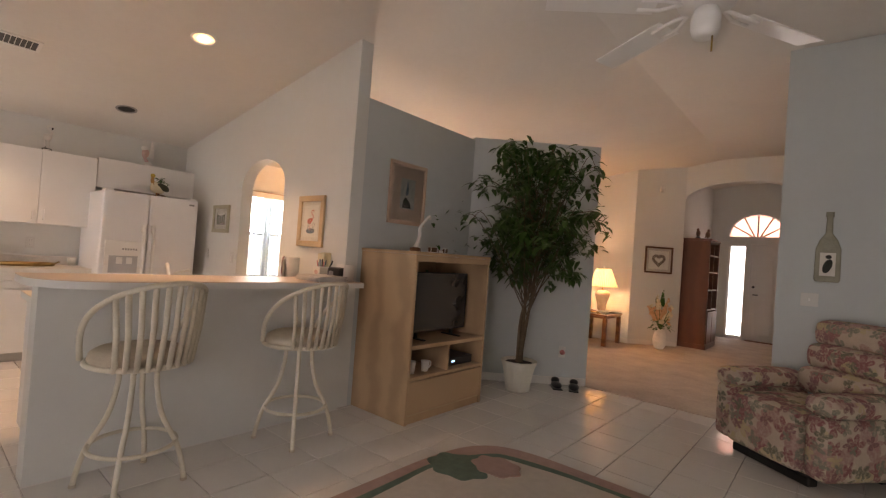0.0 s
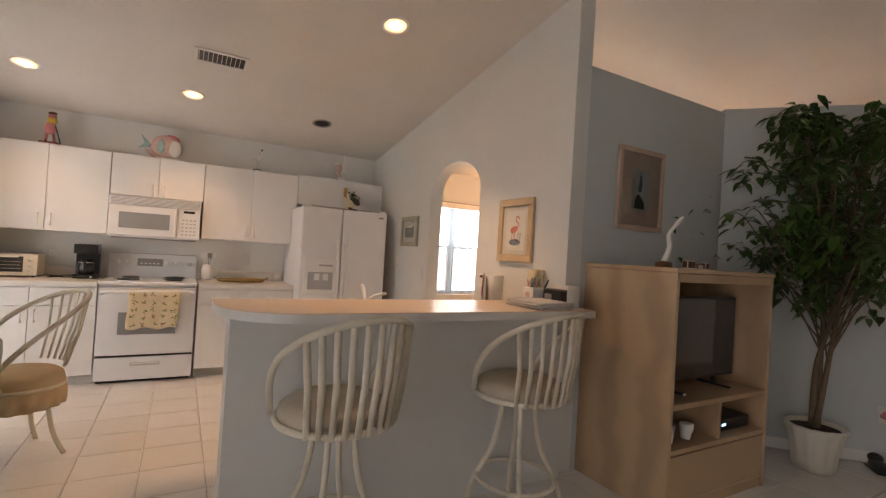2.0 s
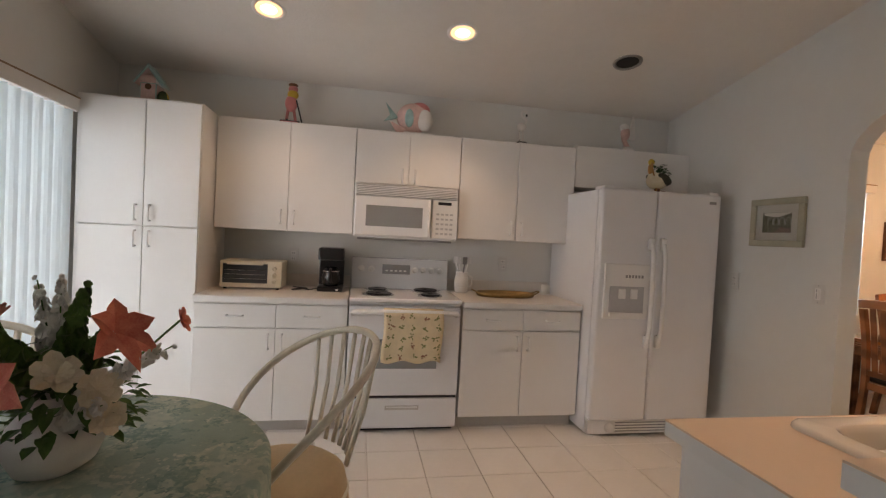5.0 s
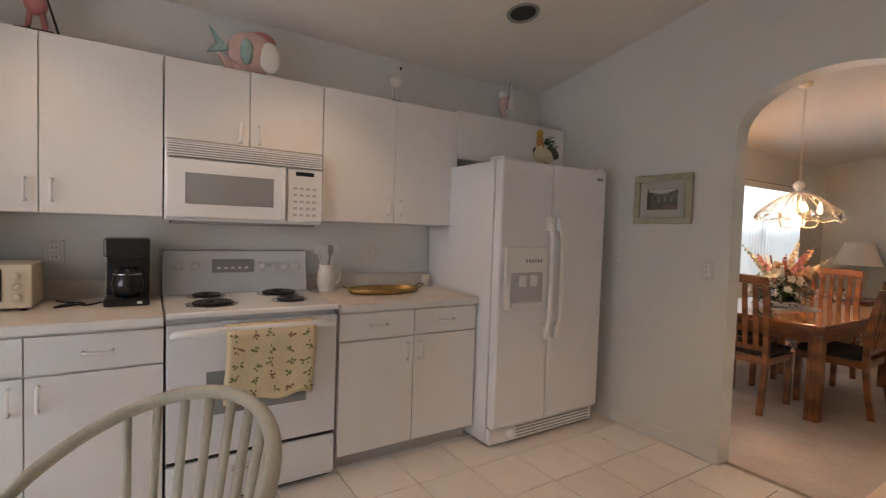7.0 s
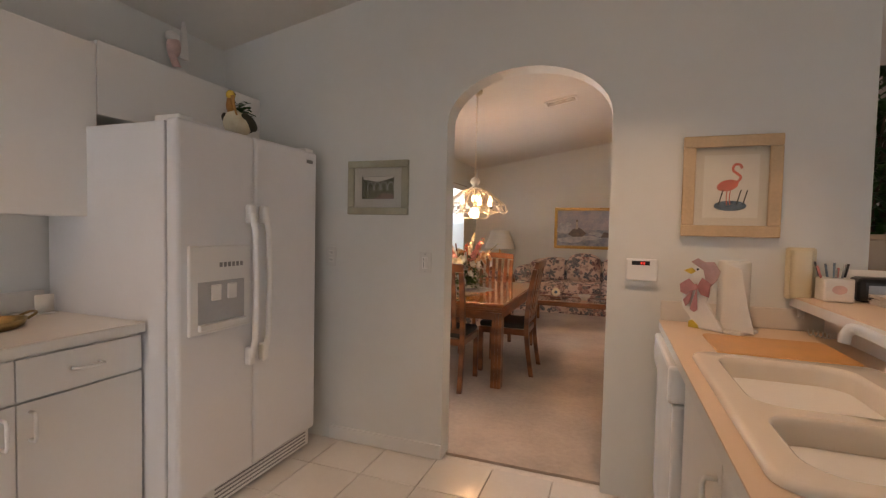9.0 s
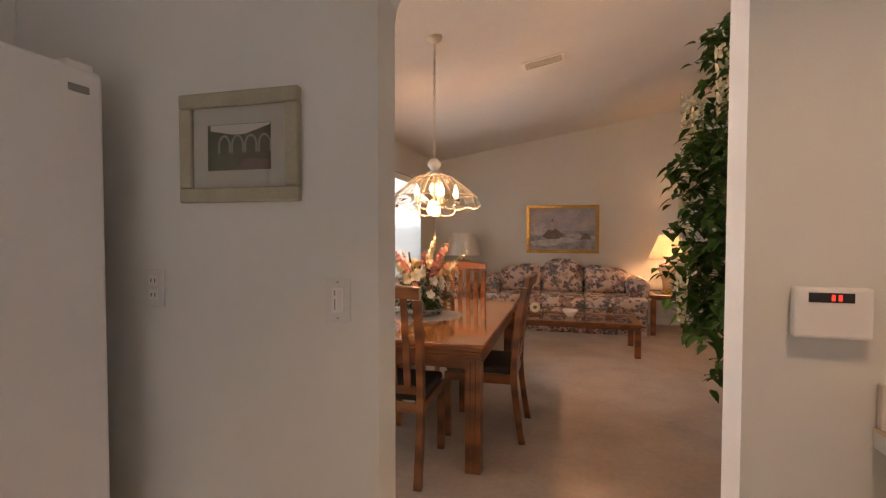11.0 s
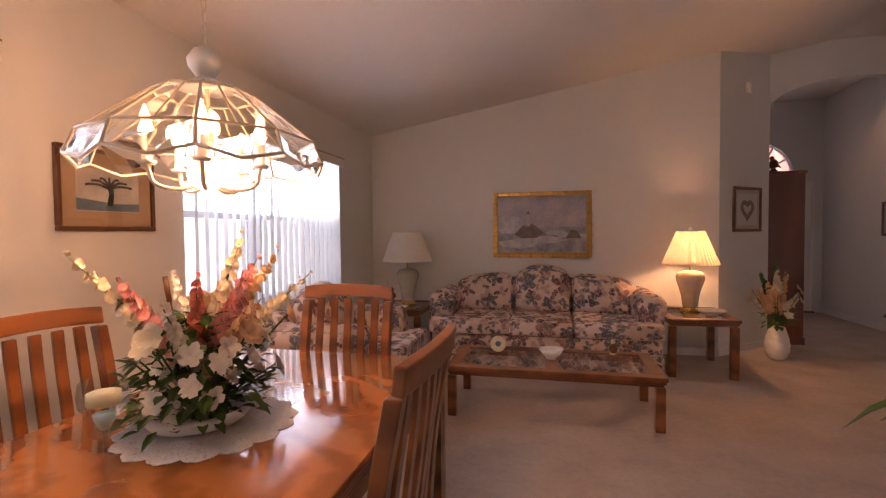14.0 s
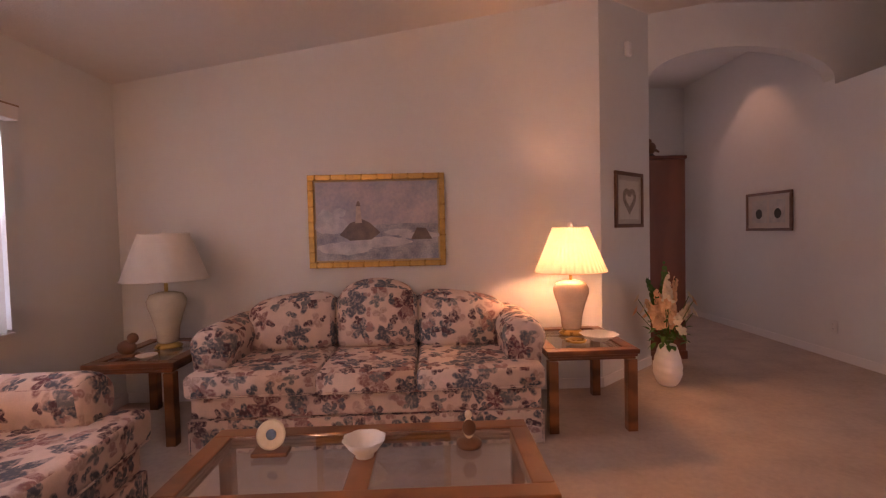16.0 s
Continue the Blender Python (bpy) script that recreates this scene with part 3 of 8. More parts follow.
def front_door():
    d = thing("door_3", pose(0, 12.45, 0), "white panelled front door, closed, with lever handle", "door", kind="structure")
    bx("leaf", TRIM, d, (-0.03, 0.03, 0.01, 0.83, 0.075, 2.02), 0.004)
    for x0, x1, z0, z1 in ((0.07, 0.36, 0.15, 0.85), (0.44, 0.73, 0.15, 0.85), (0.07, 0.36, 1.0, 1.88), (0.44, 0.73, 1.0, 1.88)):
        bx("panel", TRIM, d, (x0, 0.022, z0, x1, 0.031, z1), 0.006)
    for x0, x1, z0, z1 in ((-0.06, -0.03, 0, 2.05), (0.83, 0.86, 0, 2.05), (-0.03, 0.83, 2.02, 2.05)):
        bx("jamb", TRIM, d, (x0, 0.0, z0, x1, 0.11, z1))
    rod("handle", BLACK, d, [(0.03, 0.02, 0.98), (0.03, -0.03, 0.98), (0.12, -0.03, 0.98)], 0.01)
    rod("deadbolt", BLACK, d, [(0.03, 0.022, 1.14), (0.03, -0.01, 1.14)], 0.025, 12)
    bx("threshold", WOOD, d, (-0.06, -0.06, 0.006, 0.86, 0.03, 0.025))
    s = thing("window_3", pose(0, 12.45, 0), "narrow frosted sidelight beside the front door", "window", kind="structure")
    for q in ((-0.45, 0.03, 0, -0.42, 0.09, 2.05), (-0.15, 0.03, 0, -0.12, 0.09, 2.05), (-0.42, 0.03, 0, -0.15, 0.09, 0.08), (-0.42, 0.03, 1.99, -0.15, 0.09, 2.05)):
        bx("window_frame", TRIM, s, q)
    bx("pane", GLASS, s, (-0.42, 0.055, 0.08, -0.15, 0.06, 1.99)).visible_shadow = False
    f = thing("window_4", pose(0, 12.45, 0), "arched fanlight window with radiating glazing bars", "window", kind="structure")
    arc = arch_pts(0.05 - 0.52, 0.05 + 0.52, 2.18, 0.50, 24)
    rod("window_frame", TRIM, f, [(x, 0.06, z) for x, z in arc], 0.022, 6)
    bx("window_frame", TRIM, f, (-0.47, 0.03, 2.165, 0.57, 0.09, 2.20))
    for a in (30, 60, 90, 120, 150):
        c, sn = math.cos(radians(a)), math.sin(radians(a))
        rod("glazing_bar", TRIM, f, [(0.05 + 0.1 * c, 0.06, 2.20), (0.05 + 0.51 * c, 0.06, 2.18 + 0.49 * sn)], 0.017, 6)
    bm = bmesh.new()
    prism(bm, arc, 0.052, 0.057, "xz")
    part("pane", bm, GLASS, f).visible_shadow = False


front_door()


# bright overcast distance outside the openings
solid("backdrop_west", SKYGLOW, lambda bm: box(bm, -7.01, 0.5, -0.5, -7.0, 12.5, 4.0), "bright white sky outside the windows", "backdrop", kind="structure")
solid("backdrop_south", SKYGLOW, lambda bm: box(bm, -7.0, -3.01, -0.5, -1.3, -3.0, 4.0), "bright white sky outside the kitchen sliding door", "backdrop", kind="structure")
# added unseen glow, weaker than the sky to keep the half wall dark
solid("backdrop_patio", mat("dim_daylight_glow", (0.66, 0.86, 1.0), emit=1.6), lambda bm: box(bm, -1.295, -3.01, -0.5, 5.5, -3.0, 4.0), "dimmer glowing sheet added outside the unseen family room door", "backdrop", kind="structure")
# emissive sheet: the porch roof's rosy lit look is put into its glow
solid("backdrop_porch", mat("rosy_porch_glow", (1.0, 0.50, 0.40), emit=0.9), lambda bm: box(bm, -3.0, 14.0, 2.16, 4.0, 14.01, 4.0), "rosy glowing sheet standing for the lit tiled porch roof beyond the fanlight", "backdrop", kind="structure")
solid("backdrop_north", SKYGLOW, lambda bm: box(bm, -3.0, 14.0, -0.5, 4.0, 14.01, 2.15), "bright white sky outside the front door", "backdrop", kind="structure")


# ---- kitchen ----
def pull(parent, p, upright, out=(1, 0, 0), length=0.095):
    """A C-shaped drawer pull standing out of a front."""
    o = Vector(out)
    a = Vector((0, 0, 1)) if upright else Vector((-o.y, o.x, 0))
    p = Vector(p)
    pts = [p - a * length / 2, p - a * length / 2 + o * 0.024, p - a * (length / 2 - 0.012) + o * 0.03, p + a * (length / 2 - 0.012) + o * 0.03, p + a * length / 2 + o * 0.024, p + a * length / 2]
    return rod("handle", HANDLE, parent, pts, 0.0065, 8, "white plastic C-shaped handle")


def cabinet(label, y0, y1, z0, z1, xf, doors, drawers=(), kick=0.0, x_back=-5.218, name="cabinet"):
    """doors: ya, yb, za, zb, y and z of the pull; drawers: ya, yb, za, zb."""
    c = thing(name, pose(0, y0, 0), label, "cabinet", "kitchen cabinets")
    bx("body", CABW, c, (x_back, 0.002, z0 + kick, xf - 0.02, y1 - y0 - 0.002, z1), 0.002)
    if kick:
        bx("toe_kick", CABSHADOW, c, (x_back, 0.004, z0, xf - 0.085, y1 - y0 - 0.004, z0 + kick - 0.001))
    for ya, yb, za, zb, hy, hz in doors:
        d = bx("door", CABW, c, (xf - 0.018, ya - y0 + 0.002, za + 0.002, xf, yb - y0 - 0.002, zb - 0.002), 0.0025)
        pull(d, (xf, hy - y0, hz), True)
    for ya, yb, za, zb in drawers:
        d = bx("drawer", CABW, c, (xf - 0.018, ya - y0 + 0.002, za + 0.002, xf, yb - y0 - 0.002, zb - 0.002), 0.0025)
        pull(d, (xf, (ya + yb) / 2 - y0, (za + zb) / 2), False)
    return c


cabinet("tall white laminate pantry cabinet with four doors beside the sliding door", -1.20, -0.487, 0, 2.11, -4.62,
        [(-1.17, -0.81, 1.32, 2.10, -0.85, 1.40), (-0.81, -0.49, 1.32, 2.10, -0.77, 1.40), (-1.17, -0.81, 0.10, 1.318, -0.85, 1.24), (-0.81, -0.49, 0.10, 1.318, -0.77, 1.24)], kick=0.09, name="pantry_cabinet")
cabinet("white laminate wall cabinet with two doors over the counter", -0.485, 0.466, 1.33, 2.108, -4.92, [(-0.485, 0.005, 1.33, 2.108, -0.04, 1.43), (0.005, 0.466, 1.33, 2.108, 0.05, 1.43)], name="wall_cabinet")
cabinet("short white laminate wall cabinet above the microwave", 0.468, 1.250, 1.712, 2.108, -4.92, [(0.468, 0.857, 1.715, 2.108, 0.81, 1.78), (0.857, 1.250, 1.715, 2.108, 0.905, 1.78)], name="wall_cabinet")
cabinet("white laminate wall cabinet with two doors beside the refrigerator", 1.252, 2.185, 1.34, 2.11, -4.92, [(1.252, 1.714, 1.34, 2.11, 1.67, 1.44), (1.714, 2.185, 1.34, 2.11, 1.76, 1.44)], name="wall_cabinet")
above = thing("wall_cabinet", pose(0, 2.187, 0), "short plain white laminate cabinet panel above the refrigerator", "cabinet", "kitchen cabinets")
bx("body", CABW, above, (-5.218, 0.0, 1.80, -4.94, 1.01, 2.125), 0.002)
bx("front_panel", CABW, above, (-4.938, 0.0, 1.80, -4.92, 1.01, 2.128), 0.0025)
cabinet("white laminate base cabinet with drawers under the toaster oven", -0.485, 0.466, 0, 0.865, -4.57,
        [(-0.485, 0.012, 0.095, 0.700, -0.03, 0.615), (0.012, 0.466, 0.095, 0.700, 0.055, 0.615)], [(-0.485, 0.012, 0.705, 0.855), (0.012, 0.466, 0.705, 0.855)], kick=0.09, name="base_cabinet")
cabinet("white laminate base cabinet with drawers beside the refrigerator", 1.247, 2.128, 0, 0.865, -4.57,
        [(1.247, 1.69, 0.095, 0.705, 1.65, 0.62), (1.69, 2.128, 0.095, 0.705, 1.73, 0.62)], [(1.247, 1.69, 0.71, 0.855), (1.69, 2.128, 0.71, 0.855)], kick=0.09, name="base_cabinet")


def worktop(label, y0, y1):
    w = thing("worktop", pose(0, 0, 0), label, "worktop")
    bx("slab", TRIM, w, (-5.216, y0, 0.868, -4.545, y1, 0.903), 0.003, "cream edge band")
    bx("surface", COUNTER, w, (-5.216, y0, 0.9035, -4.547, y1, 0.908))
    bx("backsplash", COUNTER, w, (-5.216, y0, 0.909, -5.197, y1, 1.0), 0.003)


COUNTER2 = mat("cream_laminate", (0.74, 0.69, 0.63), 0.3, var=0.03, scale=25)
COUNTER_SAVED, COUNTER = COUNTER, COUNTER2
worktop("cream laminate kitchen worktop with a low backsplash", -0.485, 0.463)
worktop("cream laminate kitchen worktop with a brass tray on it", 1.247, 2.125)
COUNTER = COUNTER_SAVED


def stove():
    s = thing("stove", pose(-5.218, 0.469, 0), "white freestanding electric range with four coil burners", "stove")
    W = 0.768
    bx("body", APPL, s, (0.0, 0.004, 0.09, 0.615, W - 0.004, 0.885), 0.004)
    bx("cooktop", APPL, s, (0.04, 0.0, 0.886, 0.665, W, 0.915), 0.008)
    bm = bmesh.new()
    prism(bm, [(0.0, 0.9155), (0.085, 0.9155), (0.055, 1.15), (0.0, 1.155)], 0.0, W, "xz", 0.006)
    back = part("control_panel", bm, APPL, s)
    bx("clock", GREY, s, (0.064, 0.24, 1.03, 0.074, 0.46, 1.105), 0.002, "grey clock panel")
    for i in range(5):
        bx("button", HANDLE, s, (0.074, 0.265 + 0.036 * i, 1.05, 0.077, 0.285 + 0.036 * i, 1.062))
    for y in (0.075, 0.155, 0.50, 0.565, 0.63, 0.70):
        bm = bmesh.new()
        lathe(bm, [(0.027, 0), (0.027, 0.006), (0.02, 0.008), (0.017, 0.025), (0.0155, 0.027)], 16)
        box(bm, -0.003, -0.016, 0.024, 0.003, 0.016, 0.031)
        k = part("knob", bm, HANDLE, s, smooth=False)
        k.matrix_local = pose(0.068, y, 1.065, 0, 83, 0)
    for cx, cy, r in ((0.20, 0.20, 0.075), (0.20, 0.57, 0.098), (0.47, 0.20, 0.098), (0.47, 0.57, 0.075)):
        bm = bmesh.new()
        lathe(bm, [(r + 0.016, 0.9155), (r + 0.016, 0.919), (r + 0.006, 0.919), (r * 0.9, 0.9165)], 28, cx, cy)
        pan = part("drip_pan", bm, CHROME, s, "chrome drip pan", True)
        bm = bmesh.new()
        pts = []
        for k in range(90):
            a, q = k * 0.32, 0.018 + (r - 0.02) * k / 89
            pts.append((cx + q * math.cos(a), cy + q * math.sin(a), 0.926))
        tube(bm, pts, 0.0062, 6)
        part("coil", bm, BLACK, s, "black spiral burner coil", True)
    door = bx("oven_door", APPLT, s, (0.618, 0.006, 0.255, 0.655, W - 0.006, 0.862), 0.006)
    bx("oven_window", GREYGLASS, door, (0.654, 0.16, 0.44, 0.6575, W - 0.16, 0.64), 0.001, "grey glass oven window")
    rod("oven_handle", HANDLE, door, [(0.65, 0.03, 0.81), (0.69, 0.04, 0.825), (0.695, 0.10, 0.83), (0.695, W - 0.10, 0.83), (0.69, W - 0.04, 0.825), (0.65, W - 0.03, 0.81)], 0.017, 10, "white bar handle")
    dr = bx("drawer", APPL, s, (0.618, 0.006, 0.03, 0.650, W - 0.006, 0.235), 0.006)
    # flat strip in the shade tone, standing for a hollow behind the pull
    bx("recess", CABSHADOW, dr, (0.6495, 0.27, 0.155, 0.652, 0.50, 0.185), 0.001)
    bx("drawer_pull", HANDLE, dr, (0.651, 0.28, 0.172, 0.657, 0.49, 0.182), 0.002)
    bx("plinth", BLACK, s, (0.03, 0.02, 0.0, 0.60, W - 0.02, 0.09))
    bx("gap_strip", BLACK, s, (0.60, 0.01, 0.236, 0.64, W - 0.01, 0.254))


stove()


def dish_towel():
    base = mat("towel_cloth", (0.82, 0.68, 0.46), 0.95, var=0.06, scale=30, bump=0.4, bscale=300, spec=0.1)
    t = thing("dish_towel", pose(-4.552, 0.70, 0.0), "cream herb-printed dish towel hanging on the oven handle", "towel")
    bm = bmesh.new()
    n, mrows = 16, 14
    grid = []
    for j in range(mrows + 1):
        row = []
        for i in range(n + 1):
            y = 0.40 * i / n
            s = j / mrows
            if j < 2:
                x, z = (0.022 - 0.022 * (1 - j) * 0.9, 0.852 - 0.002 * j)
            else:
                x, z = 0.048 + 0.006 * math.sin(i * 0.9 + j * 0.15) * s, 0.85 - (0.35 + 0.012 * math.sin(i * 0.8)) * (j - 1) / (mrows - 1)
            row.append(bm.verts.new((x, y + 0.012 * math.sin(j * 0.4) * s, z)))
        grid.append(row)
    for a, b in zip(grid, grid[1:]):
        for i in range(n):
            bm.faces.new((a[i], a[i + 1], b[i + 1], b[i]))
    bmesh.ops.recalc_face_normals(bm, faces=bm.faces[:])
    cl = part("cloth", bm, base, t, smooth=True)
    so = cl.modifiers.new("solid", "SOLIDIFY")
    so.thickness, so.offset = 0.004, 0
    rnd = random.Random(4)
    cols = [mat("print_green", (0.26, 0.26, 0.10), 0.9), mat("print_brown", (0.36, 0.17, 0.10), 0.9)]
    prints = [bmesh.new(), bmesh.new()]
    for r in range(5):
        for c in range(5):
            bm = prints[(r + c) % 2 if rnd.random() > 0.3 else 0]
            y0, z0 = 0.045 + 0.078 * c + rnd.uniform(-0.01, 0.01), 0.80 - 0.066 * r + rnd.uniform(-0.01, 0.01)
            for k in range(6):
                a = rnd.uniform(0, 6.28)
                q = rnd.uniform(0.004, 0.022)
                ey, ez = y0 + q * math.cos(a), z0 + q * math.sin(a)
                bm.faces.new([bm.verts.new((0.0575 + 0.0002 * k, ey + 0.0062 * math.cos(u) * (1 + 0.6 * math.cos(2 * (u - a))), ez + 0.0062 * math.sin(u))) for u in [2 * math.pi * w / 7 for w in range(7)]])
    for bm, ink in zip(prints, cols):
        tagged(part("printed_sprigs", bm, ink, t, "small printed herb sprigs"), kind="stuff")


dish_towel()


def microwave():
    s = thing("microwave", pose(-5.218, 0.471, 0), "white over-the-range microwave oven fixed under the cabinet", "microwave")
    W = 0.765
    bx("body", APPL, s, (0.0, 0.0, 1.315, 0.335, W, 1.706), 0.006)
    bx("underside", GREY, s, (0.02, 0.03, 1.300, 0.31, W - 0.03, 1.3145), 0.002)
    bx("door", APPL, s, (0.336, 0.004, 1.33, 0.368, W * 0.735, 1.618), 0.008)
    bx("window", GREYGLASS, s, (0.3675, 0.085, 1.40, 0.3705, W * 0.65, 1.55), 0.001, "grey screened window")
    bx("door_grip", HANDLE, s, (0.366, W * 0.70, 1.34, 0.388, W * 0.728, 1.61), 0.008)
    bx("control_panel", HANDLE, s, (0.336, W * 0.745, 1.33, 0.364, W - 0.004, 1.618), 0.006)
    bx("display", BLACK, s, (0.3635, W * 0.80, 1.58, 0.366, W * 0.93, 1.602))
    for r in range(5):
        for c in range(4):
            bx("key", mat("key_grey", (0.55, 0.55, 0.55), 0.5) if "key_grey" not in bpy.data.materials else bpy.data.materials["key_grey"], s, (0.3635, W * (0.785 + 0.045 * c), 1.36 + 0.036 * r, 0.3652, W * (0.785 + 0.045 * c) + 0.022, 1.374 + 0.036 * r))
    for k in range(6):
        bx("vent_slat", APPL, s, (0.336, 0.01, 1.626 + 0.0125 * k, 0.372 - 0.004 * k, W - 0.01, 1.633 + 0.0125 * k))
    bx("vent_back", GREY, s, (0.336, 0.015, 1.624, 0.340, W - 0.015, 1.70))


microwave()


def fridge():
    s = thing("refrigerator", pose(-5.19, 2.135, 0), "white side-by-side refrigerator with an ice and water dispenser", "refrigerator")
    W, split = 0.925, 0.425
    bx("body", APPLT, s, (0.0, 0.004, 0.02, 0.735, W - 0.004, 1.735), 0.005)
    for a, b in ((0.0, split - 0.003), (split + 0.003, W)):
        bm = bmesh.new()
        box(bm, 0.745, a, 0.125, 0.812, b, 1.745, 0.016, seg=3)
        part("door", bm, APPLT, s)
    for y, sgn in ((split - 0.045, 1), (split + 0.045, -1)):
        rod("door_handle", HANDLE, s, [(0.805, y, 0.66), (0.84, y, 0.69), (0.862, y, 0.78), (0.868, y, 1.03), (0.862, y, 1.28), (0.84, y, 1.37), (0.805, y, 1.40)], 0.016, 10, "long white door handle", flat=0.8)
        for z in (0.69, 1.37):
            bx("handle_end", HANDLE, s, (0.812, y - 0.02, z - 0.045, 0.848, y + 0.02, z + 0.045), 0.01)
    fr = 0.813
    disp = bx("dispenser", HANDLE, s, (fr - 0.01, 0.045, 0.845, fr + 0.012, 0.385, 1.225), 0.006, "white dispenser panel")
    # no real hollow: the dispenser's inner shade is painted as a grey plate
    bx("recess", mat("recess_shade_grey", (0.50, 0.51, 0.52), 0.5), disp, (fr + 0.010, 0.085, 0.89, fr + 0.0135, 0.345, 1.07), 0.002, "flat grey plate standing for the shaded dispenser recess")
    for y in (0.15, 0.24):
        bx("paddle", HANDLE, disp, (fr + 0.012, y, 0.985, fr + 0.022, y + 0.055, 1.055), 0.006)
    bx("drip_tray", HANDLE, disp, (fr + 0.011, 0.085, 0.862, fr + 0.03, 0.345, 0.888), 0.004)
    for k in range(6):
        bx("button", GREY, disp, (fr + 0.012, 0.20 + 0.024 * k, 1.13, fr + 0.0145, 0.214 + 0.024 * k, 1.15))
    bx("badge", GREY, s, (fr, W - 0.10, 1.675, fr + 0.004, W - 0.045, 1.695), 0.002)
    bx("grille", HANDLE, s, (0.72, 0.01, 0.02, 0.775, W - 0.01, 0.115), 0.003)
    for k in range(4):
        bx("grille_slot", GREY, s, (0.7745, 0.22, 0.035 + 0.02 * k, 0.7765, W - 0.04, 0.043 + 0.02 * k))
    rod("filter_cap", HANDLE, s, [(0.77, 0.17, 0.065), (0.79, 0.17, 0.065)], 0.032, 16)
    for y in (0.02, W - 0.09):
        bx("hinge_cover", HANDLE, s, (0.66, y, 1.737, 0.80, y + 0.07, 1.762), 0.005)
    for y in (0.06, W - 0.06):
        for x in (0.06, 0.66):
            rod("foot", GREY, s, [(x, y, 0.0), (x, y, 0.03)], 0.02, 8)


fridge()


# ---- peninsula ----
def peninsula():
    solid("half_wall", WALL, lambda bm: box(bm, -1.855, 1.275, 0, -1.70, 3.199, 1.013), "white painted half wall under the breakfast bar", "wall", kind="structure")
    b = thing("breakfast_bar", pose(0, 0, 0), "raised breakfast bar top in peach laminate with a white rounded edge", "worktop")
    R = 0.34
    out = [(-2.0, 1.22), (-1.47 - R, 1.22)] + [(-1.47 - R + R * math.sin(t), 1.22 + R - R * math.cos(t)) for t in [math.pi / 2 * k / 14 for k in range(1, 15)]] + [(-1.47, 3.196), (-2.0, 3.196)]
    bm = bmesh.new()
    prism(bm, out, 1.0145, 1.052, "xy")
    part("edge_band", bm, TRIM, b, "white laminate edge")
    bm = bmesh.new()
    prism(bm, out, 1.0525, 1.057, "xy")
    part("surface", bm, COUNTER, b)
    xf = -2.49
    c = thing("base_cabinet", pose(0, 0, 0), "white laminate sink cabinet with two doors in the peninsula", "cabinet", "kitchen cabinets")
    bx("body", CABW, c, (xf + 0.02, 1.345, 0.09, -1.858, 2.515, 0.862), 0.002)
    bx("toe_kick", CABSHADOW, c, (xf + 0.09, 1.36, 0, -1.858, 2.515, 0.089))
    for ya, yb, hy in ((1.35, 1.925, 1.88), (1.93, 2.51, 1.975)):
        d = bx("door", CABW, c, (xf, ya, 0.10, xf + 0.018, yb, 0.855), 0.0025)
        pull(d, (xf, hy, 0.70), True, (-1, 0, 0))
    dw = thing("dishwasher", pose(0, 0, 0), "white built-in dishwasher under the peninsula worktop", "dishwasher")
    bx("body", APPL, dw, (xf + 0.02, 2.52, 0.09, -1.86, 3.12, 0.862))
    bx("door", APPL, dw, (xf - 0.035, 2.525, 0.12, xf + 0.018, 3.115, 0.72), 0.006)
    bx("control_panel", APPL, dw, (xf - 0.052, 2.525, 0.725, xf + 0.018, 3.115, 0.858), 0.012)
    bx("plinth", CABSHADOW, dw, (xf + 0.06, 2.525, 0, xf + 0.08, 3.115, 0.088))
    solid("filler_panel", CABW, lambda bm: box(bm, xf + 0.003, 3.122, 0.0, -1.86, 3.198, 0.862, 0.002), "narrow white laminate filler panel beside the dishwasher", "panel")
    w = thing("worktop", pose(0, 0, 0), "peach laminate peninsula worktop round a double sink", "worktop")
    sx0, sx1, sy0, sy1 = -2.45, -1.99, 1.65, 2.51
    for x0, y0, x1, y1 in ((-2.519, 1.32, sx0, 3.196), (sx1, 1.32, -1.858, 3.196), (sx0, 1.32, sx1, sy0), (sx0, sy1, sx1, 3.196)):
        bx("slab", TRIM, w, (x0, y0, 0.865, x1, y1, 0.9005))
        bx("surface", COUNTER, w, (x0, y0, 0.901, x1, y1, 0.906))
    bx("backsplash", COUNTER2, w, (-2.515, 3.178, 0.907, -1.862, 3.197, 1.0), 0.003)
    bx("backsplash", COUNTER2, w, (-1.878, 1.33, 0.907, -1.860, 3.176, 1.0), 0.003)
    s = thing("kitchen_sink", pose(0, 0, 0), "glossy white double-bowl kitchen sink set into the peach worktop", "sink")
    bone = mat("white_enamel_sink", (0.80, 0.72, 0.62), 0.12, var=0.01, coat=0.4)
    mid = 1.995
    x0, x1, y0, y1 = -2.478, -1.965, 1.622, 2.535
    def rr(a0, b0, a1, b1, r, n=7):
        pts = []
        for cx, cy, st in ((a1 - r, b1 - r, 0), (a0 + r, b1 - r, 90), (a0 + r, b0 + r, 180), (a1 - r, b0 + r, 270)):
            pts += [(cx + r * math.cos(radians(st + 90 * k / n)), cy + r * math.sin(radians(st + 90 * k / n))) for k in range(n + 1)]
        return pts
    def loft(bm, rings, cap=True):
        vs = [[bm.verts.new((px, py, z)) for px, py in pts] for pts, z in rings]
        n = len(vs[0])
        for p, q in zip(vs, vs[1:]):
            for k in range(n):
                bm.faces.new((p[k], p[(k + 1) % n], q[(k + 1) % n], q[k]))
        if cap:
            bm.faces.new(vs[-1])
        return vs
